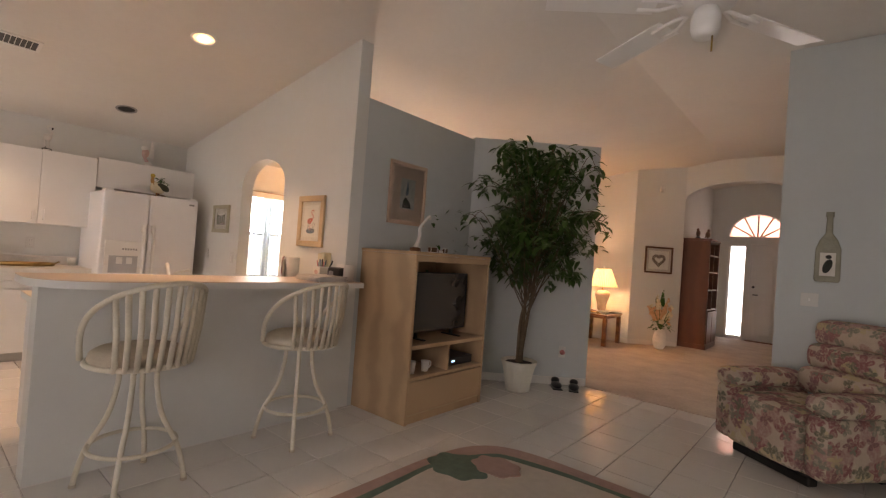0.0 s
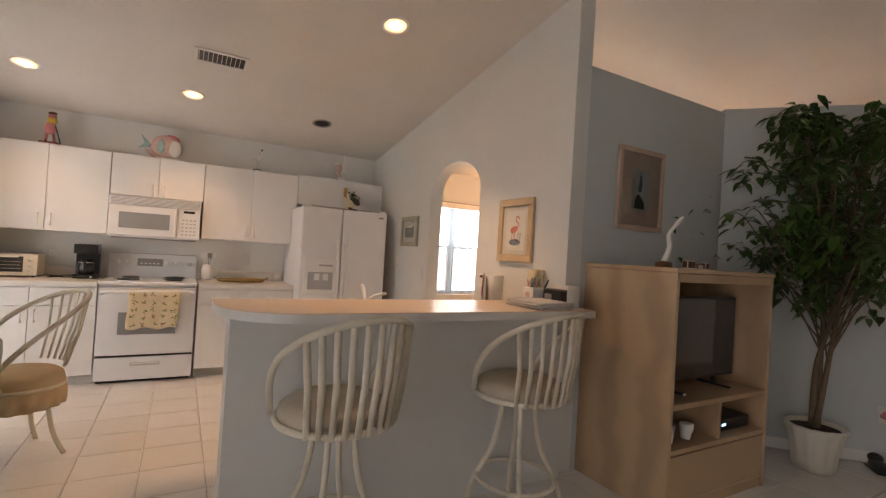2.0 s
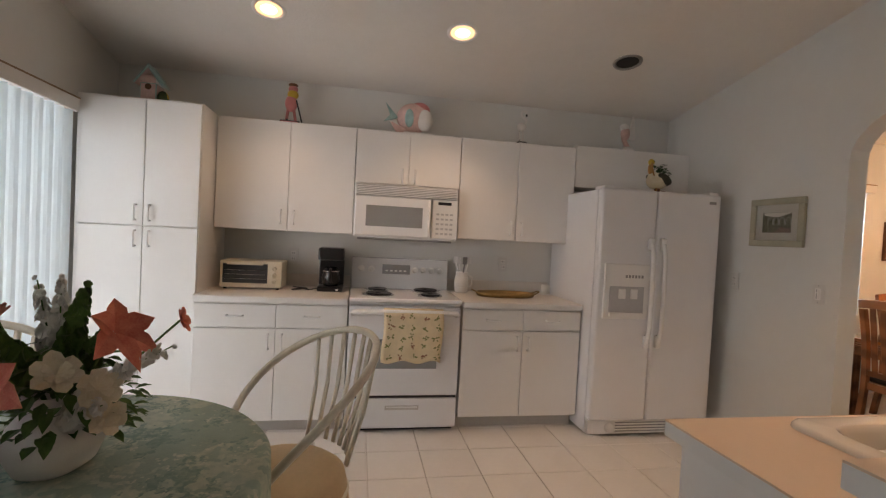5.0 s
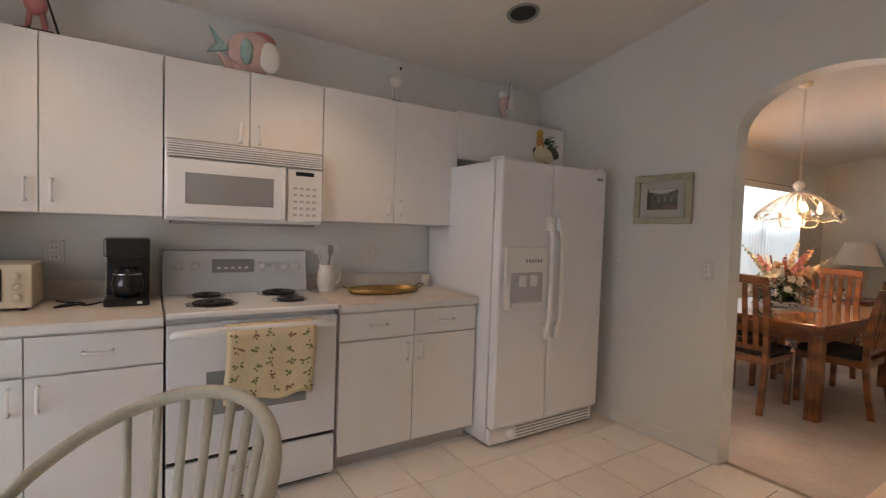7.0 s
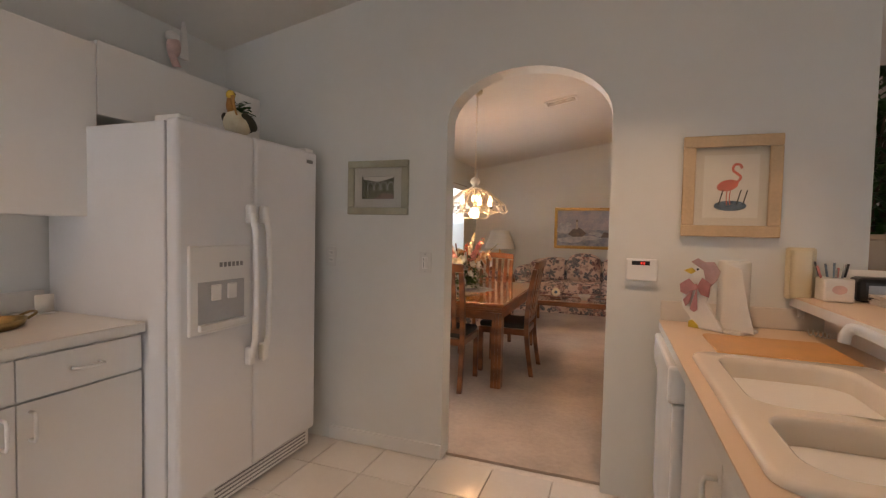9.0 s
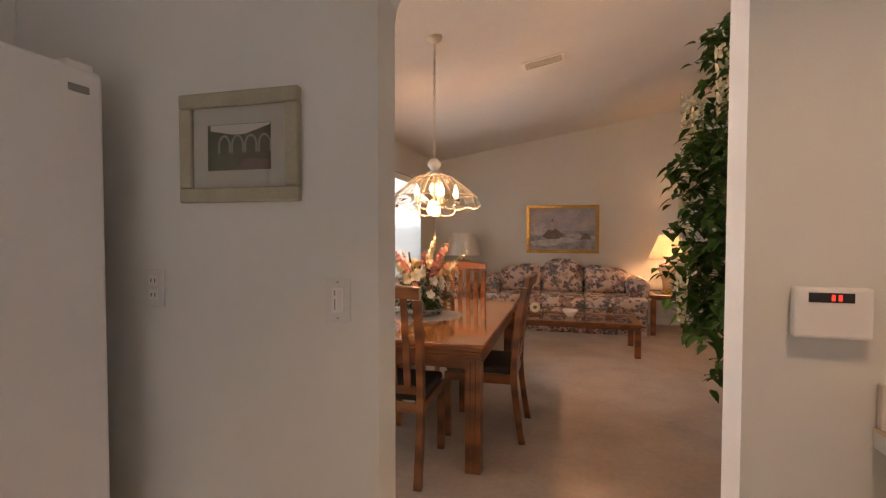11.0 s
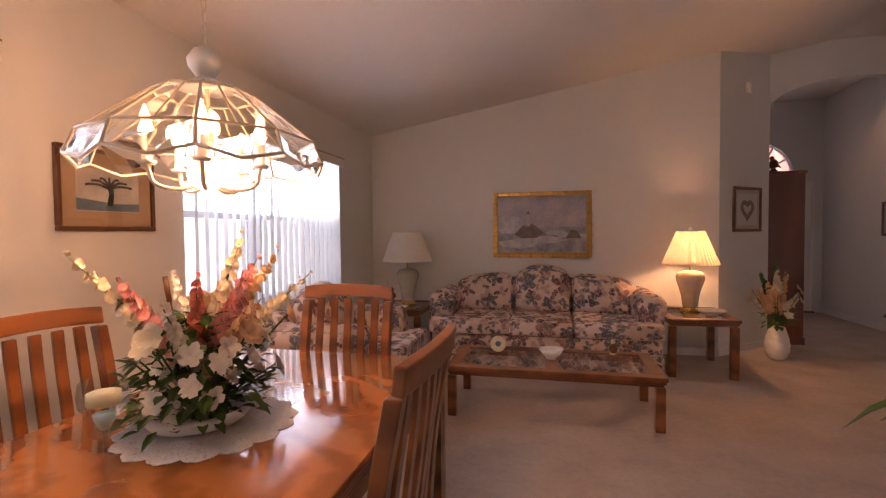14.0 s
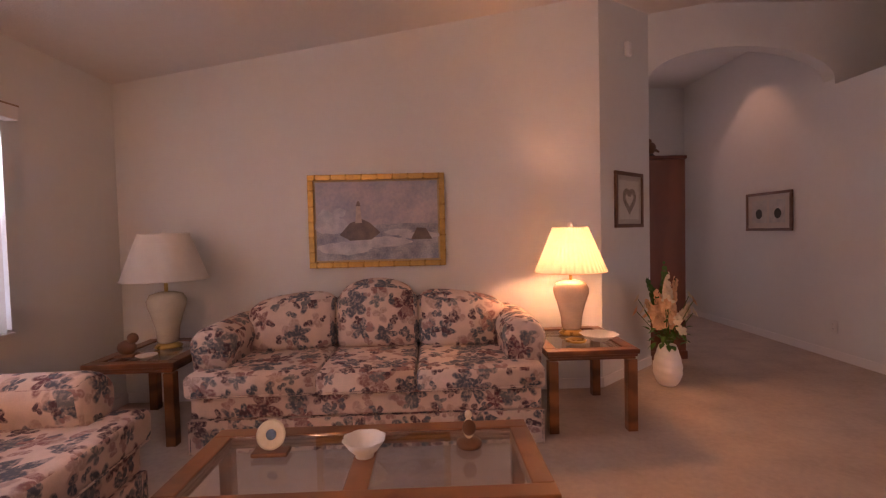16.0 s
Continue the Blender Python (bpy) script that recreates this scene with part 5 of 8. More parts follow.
multi("figurine", [(WHITEG, rodf([(0, 0, 0.03), (0.02, 0.02, 0.12), (-0.01, 0.05, 0.20), (0.01, 0.09, 0.27)], 0.018, 0.010)), (WHITEG, rodf([(0.01, 0.09, 0.27), (0.02, 0.13, 0.31), (0.01, 0.15, 0.285)], 0.013, 0.008)), (BROWNG, lathef([(0.05, 0), (0.045, 0.03), (0.0, 0.04)]))], "slender white bird figurine on a dark base on the cabinet", "figurine", pose(-1.35, 3.62, 1.335))
multi("figurine", [(WHITEG, boxf(0, 0, 0, 0.04, 0.08, 0.05, bevel=0.006)), (BROWNG, boxf(0.0, 0.10, 0, 0.04, 0.16, 0.03, bevel=0.004)), (WHITEG, boxf(0.0, 0.19, 0, 0.035, 0.23, 0.045, bevel=0.006)), (BROWNG, boxf(-0.002, -0.01, 0, 0.045, 0.24, 0.004))], "row of small white and brown letter blocks on the cabinet", "ornament", pose(-1.30, 3.72, 1.335))


# pictures
def picture(m, w, h, fw, label, frame_mat, mat_rgb, art, board=0.0, depth=0.025, name="framed_picture", glazed=True):
    """A framed picture in local x (across) and z (up), facing -y, centre at the origin. art(parent): the print."""
    p = thing(name, m, label, "picture")
    for n, d in (("top_rail", (-w / 2, -depth, h / 2 - fw, w / 2, 0, h / 2)), ("bottom_rail", (-w / 2, -depth, -h / 2, w / 2, 0, -h / 2 + fw)),
                 ("side_rail", (-w / 2, -depth + 0.001, -h / 2 + fw, -w / 2 + fw, 0, h / 2 - fw)), ("side_rail", (w / 2 - fw, -depth + 0.001, -h / 2 + fw, w / 2, 0, h / 2 - fw))):
        bx(n, frame_mat, p, d, 0.005)
    iw, ih = w / 2 - fw, h / 2 - fw
    bx("mount", mat("mount_" + label[:12].replace(" ", "_"), mat_rgb, 0.9, var=0.03, scale=20), p, (-iw, -0.010, -ih, iw, -0.002, ih), 0, "pale mount board")
    art(p, iw - board, ih - board)
    if glazed:
        bx("glazing", GLASS, p, (-iw, -0.0165, -ih, iw, -0.0145, ih)).visible_shadow = False
    return p


def flat(parent, name, material, pts, y=-0.0115, label=""):
    bm = bmesh.new()
    bm.faces.new([bm.verts.new((x, y, z)) for x, z in pts])
    ob = part(name, bm, material, parent, label)
    if ob.data.polygons[0].normal.y > 0:
        ob.data.flip_normals()
    return ob


def ell(cx, cz, rx, rz, n=20, tilt=0.0):
    out = []
    for k in range(n):
        a = 2 * math.pi * k / n
        x, z = rx * math.cos(a), rz * math.sin(a)
        out.append((cx + x * math.cos(tilt) - z * math.sin(tilt), cz + x * math.sin(tilt) + z * math.cos(tilt)))
    return out


def strip(parent, name, material, line, w, y=-0.012):
    bm = bmesh.new()
    L = curve_pts([(a, 0, b) for a, b in line], 6)
    prev = None
    for i, p in enumerate(L):
        d = (L[min(i + 1, len(L) - 1)] - L[max(i - 1, 0)]).normalized()
        n = Vector((-d.z, 0, d.x)) * w / 2
        pair = (bm.verts.new((p.x + n.x, y, p.z + n.z)), bm.verts.new((p.x - n.x, y, p.z - n.z)))
        if prev:
            bm.faces.new((prev[0], prev[1], pair[1], pair[0]))
        prev = pair
    return part(name, bm, material, parent)


PAPER = mat("print_paper", (0.74, 0.72, 0.66), 0.8, var=0.03, scale=15)
INKPINK = mat("flamingo_ink", (0.62, 0.16, 0.12), 0.8, var=0.25, scale=40)
INKBLUE = mat("blue_ink", (0.10, 0.16, 0.22), 0.8, var=0.5, scale=50)
INKDARK = mat("dark_ink", (0.03, 0.035, 0.03), 0.8, var=0.5, scale=40)
INKGREEN = mat("green_ink", (0.04, 0.08, 0.03), 0.8, rgb2=(0.10, 0.14, 0.05), scale=30)


def art_flamingo(p, w, h):
    flat(p, "print", PAPER, [(-w, -h), (w, -h), (w, h), (-w, h)], -0.0108)
    k = h / 0.17
    flat(p, "water", INKBLUE, ell(0, -0.105 * k, 0.078 * k, 0.028 * k), -0.0112)
    for x in (-0.055, 0.03, 0.06):
        strip(p, "reed", INKDARK, [(x * k, -0.10 * k), ((x + 0.012) * k, -0.05 * k), ((x + 0.02) * k, -0.02 * k)], 0.006 * k)
    flat(p, "bird_body", INKPINK, ell(-0.015 * k, 0.005 * k, 0.052 * k, 0.030 * k, tilt=0.25))
    strip(p, "bird_neck", INKPINK, [(0.025 * k, 0.015 * k), (0.045 * k, 0.05 * k), (0.01 * k, 0.085 * k), (0.015 * k, 0.115 * k), (0.04 * k, 0.115 * k), (0.05 * k, 0.095 * k)], 0.013 * k, -0.0118)
    for x in (-0.015, 0.0):
        strip(p, "bird_leg", INKPINK, [(x * k, -0.015 * k), ((x - 0.004) * k, -0.06 * k), (x * k, -0.10 * k)], 0.005 * k)


def art_garden(p, w, h):
    flat(p, "print", mat("garden_print", (0.03, 0.045, 0.02), 0.8, rgb2=(0.20, 0.20, 0.13), scale=14), [(-w, -h), (w, -h), (w, h), (-w, h)], -0.0108)
    flat(p, "print_sky", PAPER, [(-w * 0.9, h * 0.75), (-w * 0.2, h * 0.55), (w * 0.2, h * 0.55), (w * 0.98, h * 0.9), (w * 0.98, h * 0.98), (-w * 0.9, h * 0.98)], -0.0112)
    for k in range(4):
        x = -w * 0.45 + k * w * 0.42
        strip(p, "print_arch", mat("print_stone", (0.35, 0.36, 0.34), 0.8) if "print_stone" not in bpy.data.materials else bpy.data.materials["print_stone"], [(x - w * 0.17, -h * 0.25), (x - w * 0.16, h * 0.25), (x, h * 0.5), (x + w * 0.16, h * 0.25), (x + w * 0.17, -h * 0.25)], w * 0.06)
    flat(p, "print_path", mat("print_path", (0.25, 0.17, 0.14), 0.8, var=0.2), [(-w * 0.2, -h * 0.98), (w * 0.98, -h * 0.98), (w * 0.98, -h * 0.6), (w * 0.3, -h * 0.45)], -0.0112)


def art_figures(p, w, h):
    flat(p, "print", mat("pale_sea_print", (0.30, 0.36, 0.38), 0.8, rgb2=(0.55, 0.56, 0.52), scale=12), [(-w, -h), (w, -h), (w, h), (-w, h)], -0.0108)
    flat(p, "print_rock", INKDARK, [(-w * 0.7, -h * 0.95), (w * 0.5, -h * 0.95), (w * 0.4, -h * 0.6), (w * 0.0, -h * 0.35), (-w * 0.3, -h * 0.2), (-w * 0.6, -h * 0.5)], -0.0112)
    flat(p, "print_figure", INKBLUE, [(-w * 0.3, -h * 0.1), (w * 0.1, -h * 0.1), (w * 0.12, h * 0.4), (w * 0.0, h * 0.75), (-w * 0.18, h * 0.7), (-w * 0.22, h * 0.3)], -0.0115)


PINKFRAME = mat("pink_washed_frame", (0.56, 0.40, 0.31), 0.6, var=0.12, scale=12)
SAGEFRAME = mat("pale_sage_frame", (0.42, 0.40, 0.30), 0.6, var=0.12, scale=12)
WALNUT = mat("walnut_frame", (0.13, 0.055, 0.025), 0.4, var=0.25, scale=12)
GOLD = mat("gilt_frame", (0.50, 0.30, 0.09), 0.35, 0.7, var=0.2, scale=25)
picture(pose(-2.248, 3.196, 1.538), 0.392, 0.458, 0.052, "flamingo print with a white mount in a pale oak frame", OAKF, (0.66, 0.62, 0.54), art_flamingo, 0.035)
picture(pose(-4.043, 3.196, 1.553), 0.395, 0.315, 0.042, "dark garden arcade print in a pale sage frame", SAGEFRAME, (0.62, 0.60, 0.54), art_garden, 0.05)
picture(pose(-1.726, 3.845, 1.863, 0, 0, 90), 0.475, 0.57, 0.035, "seaside print with a wide pinkish mount in a pink-washed frame", PINKFRAME, (0.60, 0.46, 0.38), art_figures, 0.11)


def recliner():
    cloth = floral("floral_tapestry", (0.52, 0.41, 0.33), [(5.0, 3, 0.6, ((0.40, 0.24, 0.21), (0.56, 0.48, 0.36), (0.32, 0.16, 0.15))), (6.5, 5, 0.5, ((0.30, 0.12, 0.12), (0.44, 0.24, 0.22), (0.50, 0.40, 0.24))), (9.0, 4, 0.46, ((0.17, 0.17, 0.12), (0.22, 0.22, 0.17), (0.26, 0.13, 0.13)))])
    r = thing("recliner", pose(1.25, 5.12, 0, 0, 0, -128), "overstuffed floral tapestry recliner armchair in muted rose and green", "armchair")
    def pad(name, d, bev, sub=2):
        bm = bmesh.new()
        box(bm, *d, bev, seg=3)
        return soften(part(name, bm, cloth, r, smooth=True), levels=1)
    # local +x is the front
    pad("base", (-0.36, -0.36, 0.06, 0.36, 0.36, 0.30), 0.06)
    pad("footrest", (0.30, -0.29, 0.08, 0.44, 0.29, 0.40), 0.06)
    pad("seat_cushion", (-0.25, -0.27, 0.29, 0.43, 0.27, 0.48), 0.08)
    for s in (-1, 1):
        y0, y1 = (0.27, 0.46) if s > 0 else (-0.46, -0.27)
        pad("arm", (-0.36, y0, 0.07, 0.40, y1, 0.50), 0.07)
        pad("arm_pad", (-0.30, y0 - 0.015, 0.47, 0.40, y1 + 0.015, 0.62), 0.07)
    for z, x, t in ((0.46, -0.33, 0.22), (0.64, -0.40, 0.21), (0.82, -0.46, 0.20)):
        bm = bmesh.new()
        box(bm, x - t / 2, -0.30, z, x + t / 2 + 0.05, 0.30, z + 0.22, 0.085, seg=3)
        soften(part("back_pillow", bm, cloth, r, smooth=True), levels=1)
    for x in (-0.30, 0.30):
        bx("skid", BLACK, r, (x - 0.04, -0.30, 0.0, x + 0.04, 0.30, 0.062), 0.01)


recliner()


def rug():
    pinkr = mat("rug_rose", (0.46, 0.31, 0.27), 0.98, var=0.08, scale=20, bump=0.7, bscale=300)
    cream = mat("rug_cream", (0.60, 0.53, 0.46), 0.98, var=0.06, scale=20, bump=0.7, bscale=300)
    green = mat("rug_green", (0.13, 0.20, 0.16), 0.98, var=0.15, scale=20, bump=0.7, bscale=300)
    r = thing("area_rug", pose(0.42, 2.45, 0.0), "cream area rug with a rose and green ribbon border", "rug")
    def ring(sx, sy, n=4.0, N=96, wav=0.0):
        return [((abs(math.cos(t)) ** (2 / n) * math.copysign(1, math.cos(t))) * (sx + wav * math.sin(7 * t)), (abs(math.sin(t)) ** (2 / n) * math.copysign(1, math.sin(t))) * (sy + wav * math.cos(5 * t))) for t in [2 * math.pi * k / N for k in range(N)]]
    for name, material, pts, z in (("border", pinkr, ring(1.02, 1.25, 5), 0.012), ("ribbon", green, ring(0.93, 1.15, 4.5, wav=0.02), 0.014), ("field", cream, ring(0.87, 1.10, 4.5, wav=0.035), 0.016)):
        bm = bmesh.new()
        prism(bm, pts, 0.0, z, "xy")
        part(name, bm, material, r)
    for a, s in ((141, 1.0), (128, 0.8), (45, 1.0)):
        bm = bmesh.new()
        c = (0.86 * math.cos(radians(a)) * 1.2, 1.05 * math.sin(radians(a)) * 1.05)
        pts = []
        for k in range(40):
            t = 2 * math.pi * k / 40
            q = 0.20 * s * (1 + 0.08 * math.cos(7 * t))
            pts.append((c[0] + q * math.cos(t), c[1] + q * 0.8 * math.sin(t)))
        prism(bm, pts, 0.001 * s, 0.034 - 0.016 * s, "xy")
        part("shell_motif", bm, green if s == 1.0 else pinkr, r)


rug()


def ceiling_fan():
    x, y = 0.85, 3.12
    f = thing("ceiling_fan", pose(x, y, 0), "white ceiling fan with five blades hanging from the vaulted ceiling", "ceiling fan")
    zc, FD = ceil_z(x), 0.34
    rod("downrod", HANDLE, f, [(0, 0, 3.02 - FD), (0, 0, zc + 0.01)], 0.013, 10)
    bm = bmesh.new()
    lathe(bm, [(0.07, zc - 0.07), (0.075, zc - 0.03), (0.06, zc)], 20)
    part("canopy", bm, HANDLE, f, smooth=True)
    bm = bmesh.new()
    lathe(bm, [(r, z - FD) for r, z in ((0.05, 2.86), (0.12, 2.88), (0.14, 2.93), (0.13, 2.98), (0.06, 3.02), (0.03, 3.03))], 24)
    part("motor", bm, HANDLE, f, smooth=True)
    bm = bmesh.new()
    lathe(bm, [(r, z - FD) for r, z in ((0.02, 2.73), (0.05, 2.735), (0.062, 2.77), (0.062, 2.82), (0.05, 2.86))], 20)
    part("switch_housing", bm, HANDLE, f, smooth=True)
    rod("pull_chain", BRASS, f, [(0.03, 0, 2.735 - FD), (0.03, 0, 2.66 - FD)], 0.004, 6)
    for k in range(5):
        a = 149 + 68 * k
        b = bmesh.new()
        box(b, 0.22, -0.065, -0.004, 0.72, 0.065, 0.004, 0.003)
        bl = part("blade", b, HANDLE, f, "white fan blade")
        bl.matrix_local = pose(0, 0, 2.875 - FD, 0, 0, a) @ pose(0, 0, 0, 11, 0, 0)
        br = rod("blade_arm", HANDLE, bl, [(0.10, 0.0, 0.01), (0.16, 0.02, 0.0), (0.20, 0.03, -0.007), (0.30, 0.03, -0.007)], 0.010, 6)
        br2 = rod("blade_arm", HANDLE, bl, [(0.10, 0.0, 0.01), (0.16, -0.02, 0.0), (0.20, -0.03, -0.007), (0.30, -0.03, -0.007)], 0.010, 6)


ceiling_fan()


def wall_plate(m, label, w=0.075, h=0.118, slots=2, toggle=False, name="wall_outlet"):
    p = thing(name, m, label, "switch" if toggle else "outlet")
    bx("plate", PLATE, p, (-w / 2, -0.007, -h / 2, w / 2, 0, h / 2), 0.002)
    for k in range(slots):
        z = (-0.022, 0.022)[k] if slots == 2 else 0
        if toggle:
            bx("toggle", HANDLE, p, (-0.006, -0.02, z - 0.012, 0.006, -0.007, z + 0.012), 0.002)
        else:
            bx("socket", TRIM, p, (-0.017, -0.009, z - 0.015, 0.017, -0.007, z + 0.015), 0.001)
            for x in (-0.007, 0.007):
                bx("slot", BLACK, p, (x - 0.0015, -0.0095, z - 0.006, x + 0.0015, -0.0088, z + 0.006))
    return p


wall_plate(pose(1.19, 5.747, 1.175), "white double light switch plate on the wall", 0.118, 0.11, 1, True, "light_switch")
wall_plate(pose(-4.361, 3.197, 1.14), "white outlet on the kitchen wall")
dm = thing("light_switch", pose(-3.737, 3.197, 1.125), "white slide dimmer switch plate beside the arch", "switch")
bx("plate", PLATE, dm, (-0.0375, -0.007, -0.059, 0.0375, 0, 0.059), 0.003)
bx("switch_body", HANDLE, dm, (-0.017, -0.011, -0.034, 0.017, -0.0071, 0.034), 0.002)
bx("slide_track", GREY, dm, (-0.009, -0.0118, -0.027, -0.005, -0.0109, 0.027))
bx("slider", HANDLE, dm, (-0.013, -0.017, 0.004, 0.0, -0.0112, 0.013), 0.002)
bx("paddle", TRIM, dm, (0.002, -0.0145, -0.028, 0.013, -0.0112, 0.028), 0.002)
for z in (-0.049, 0.049):
    rod("screw", GREY, dm, [(0, -0.0068, z), (0, -0.0082, z)], 0.003, 8)
wall_plate(pose(-5.215, 0.02, 1.14, 0, 0, 90), "white outlet on the kitchen backsplash wall")
wall_plate(pose(-5.215, 1.72, 1.14, 0, 0, 90), "white outlet on the kitchen backsplash wall")
wall_plate(pose(-1.8585, 2.945, 0.958, 0, 90, -90), "white outlet on the half wall above the sink worktop")
wall_plate(pose(0.977, 9.89, 0.31, 0, 0, -90), "white outlet low on the hall wall")
dgn = math.degrees(math.atan2(0.94, 1.05))
wall_plate(pose(-0.90, 5.585, 0.36, 0, 0, dgn), "white outlet low on the diagonal wall")
multi("night_light", [(PINK, lathef([(0.0, 0), (0.028, 0.015), (0.03, 0.035), (0.012, 0.055), (0, 0.06)], 12)), (HANDLE, boxf(-0.02, 0.0, 0.0, 0.02, 0.02, 0.05, bevel=0.004))], "small pink night light plugged into the outlet", "night light", pose(-0.885, 5.565, 0.33, 0, 0, dgn))


def wall_bottle():
    g = mat("grey_green_pottery", (0.30, 0.29, 0.22), 0.5, var=0.2, scale=12)
    b = thing("wall_bottle", pose(1.293, 5.748, 1.33), "flat grey-green bottle plaque with a painted bird", "wall decoration")
    out = [(-0.075, 0.0), (0.075, 0.0), (0.085, 0.02), (0.082, 0.27), (0.06, 0.34), (0.024, 0.40), (0.02, 0.53), (0.026, 0.535), (0.026, 0.575), (-0.026, 0.575), (-0.026, 0.535), (-0.02, 0.53), (-0.024, 0.40), (-0.06, 0.34), (-0.082, 0.27), (-0.085, 0.02)]
    bm = bmesh.new()
    prism(bm, out, -0.03, 0.0, "xz", 0.008)
    part("body", bm, g, b)
    flat(b, "label_panel", PAPER, [(-0.05, 0.05), (0.05, 0.05), (0.05, 0.24), (-0.05, 0.24)], -0.031, "pale painted panel")
    flat(b, "painted_bird", INKDARK, ell(0.0, 0.13, 0.028, 0.06, tilt=-0.3), -0.032)
    flat(b, "painted_head", INKDARK, ell(0.005, 0.205, 0.02, 0.016), -0.0325)


wall_bottle()
for k, (x, y, a) in enumerate(((-0.86, 5.42, 40), (-0.70, 5.50, 25))):
    multi("slipper", [(BLACK, blob((0, 0, 0.035), (0.055, 0.10, 0.035))), (BLACK, blob((0.0, 0.06, 0.07), (0.045, 0.05, 0.035))), (BLACK, boxf(-0.05, -0.09, 0.0, 0.05, 0.10, 0.012, bevel=0.005))], "black fuzzy slipper on the tile floor by the wall", "slipper", pose(x, y, 0.001, 0, 0, a), "pair of slippers")


# ---- dining room ----
def dining_table():
    t = thing("dining_table", pose(-4.09, 5.315, 0), "polished reddish wood dining table with fluted legs and edges", "dining table")
    W, L, H = 0.53, 0.853, 0.715
    bm = bmesh.new()
    box(bm, -W, -L, H - 0.022, W, L, H, 0.006)
    part("tabletop", bm, TOPWOOD, t, "glossy tabletop with swirling grain")
    for k in range(3):
        bx("edge_moulding", WOOD, t, (-W + 0.006 * (k + 1), -L + 0.006 * (k + 1), H - 0.040 - 0.019 * k, W - 0.006 * (k + 1), L - 0.006 * (k + 1), H - 0.023 - 0.019 * k), 0.006)
    for sx in (-1, 1):
        bx("apron", WOOD, t, (sx * (W - 0.045) - 0.012, -L + 0.08, H - 0.14, sx * (W - 0.045) + 0.012, L - 0.08, H - 0.079))
        bx("apron", WOOD, t, (-W + 0.08, sx * (L - 0.045) - 0.012, H - 0.14, W - 0.08, sx * (L - 0.045) + 0.012, H - 0.079))
        for sy in (-1, 1):
            bm = bmesh.new()
            cx, cy = sx * (W - 0.06), sy * (L - 0.06)
            h, g = 0.042, 0.006
            side = [(-h, -h), (-h * 0.38, -h), (-h * 0.33, -h + g), (-h * 0.28, -h), (h * 0.28, -h), (h * 0.33, -h + g), (h * 0.38, -h)]
            out = []
            for k in range(4):
                c, s = (1, 0, -1, 0)[k], (0, 1, 0, -1)[k]
                out += [(cx + u * c - v * s, cy + u * s + v * c) for u, v in side]
            prism(bm, out, 0.0, H - 0.08, "xy")
            part("leg", bm, WOOD, t, "fluted square leg")


dining_table()


def dining_chair(m):
    c = thing("dining_chair", m, "reddish wood dining chair with a tall slatted back and dark seat", "dining chair", "chairs round the dining table")
    def post(y):
        return curve_pts([(0.27, y, 0.0), (0.235, y, 0.22), (0.215, y, 0.45), (0.235, y, 0.73), (0.280, y, 0.975)], 5)
    def bar(name, pts, w, d):
        bm = bmesh.new()
        prev = None
        for p in pts:
            ring = [bm.verts.new((p.x + a, p.y + b, p.z)) for a, b in ((-d, -w), (d, -w), (d, w), (-d, w))]
            if prev:
                for k in range(4):
                    bm.faces.new((prev[k], prev[(k + 1) % 4], ring[(k + 1) % 4], ring[k]))
            else:
                bm.faces.new(ring[::-1])
            prev = ring
        bm.faces.new(prev)
        bmesh.ops.recalc_face_normals(bm, faces=bm.faces[:])
        return soften(part(name, bm, WOOD, c), 0.004)
    for y in (-0.215, 0.215):
        bar("back_post", post(y), 0.020, 0.020)
    for k in range(5):
        y = -0.145 + 0.0725 * k
        bow = 0.022 * (1 - (y / 0.2) ** 2)
        bar("back_slat", [p + Vector((bow * math.sin(math.pi * i / 14), 0, 0)) for i, p in enumerate(curve_pts([(0.222, y, 0.50), (0.24, y, 0.74), (0.287, y, 0.985)], 7))], 0.019, 0.007)
    bm = bmesh.new()
    prev = None
    for k in range(13):
        y = -0.235 + 0.47 * k / 12
        x = 0.291 + 0.03 * (1 - (y / 0.235) ** 2)
        z = 1.012 + 0.012 * (1 - (y / 0.235) ** 2)
        ring = [bm.verts.new(q) for q in ((x - 0.016, y, z - 0.03), (x + 0.012, y, z - 0.035), (x + 0.02, y, z + 0.028), (x - 0.008, y, z + 0.032))]
        if prev:
            for i in range(4):
                bm.faces.new((prev[i], prev[(i + 1) % 4], ring[(i + 1) % 4], ring[i]))
        else:
            bm.faces.new(ring[::-1])
        prev = ring
    bm.faces.new(prev)
    bmesh.ops.recalc_face_normals(bm, faces=bm.faces[:])
    soften(part("top_rail", bm, WOOD, c), 0.005)
    bx("lower_rail", WOOD, c, (0.205, -0.195, 0.475, 0.23, 0.195, 0.515), 0.004)
    for y0, y1 in ((-0.225, -0.20), (0.20, 0.225)):
        bx("side_rail", WOOD, c, (-0.20, y0, 0.37, 0.20, y1, 0.425), 0.004)
    bx("front_rail", WOOD, c, (-0.222, -0.195, 0.37, -0.198, 0.195, 0.425), 0.004)
    bx("rear_rail", WOOD, c, (0.195, -0.195, 0.37, 0.218, 0.195, 0.425), 0.004)
    for y in (-0.208, 0.208):
        bar("front_leg", [Vector((-0.208, y, z)) for z in (0.0, 0.2, 0.425)], 0.020, 0.020)
    bm = bmesh.new()
    box(bm, -0.225, -0.215, 0.427, 0.195, 0.215, 0.475, 0.018, seg=3)
    part("seat", bm, DARKSEAT, c, "dark upholstered seat pad", True)
    return c


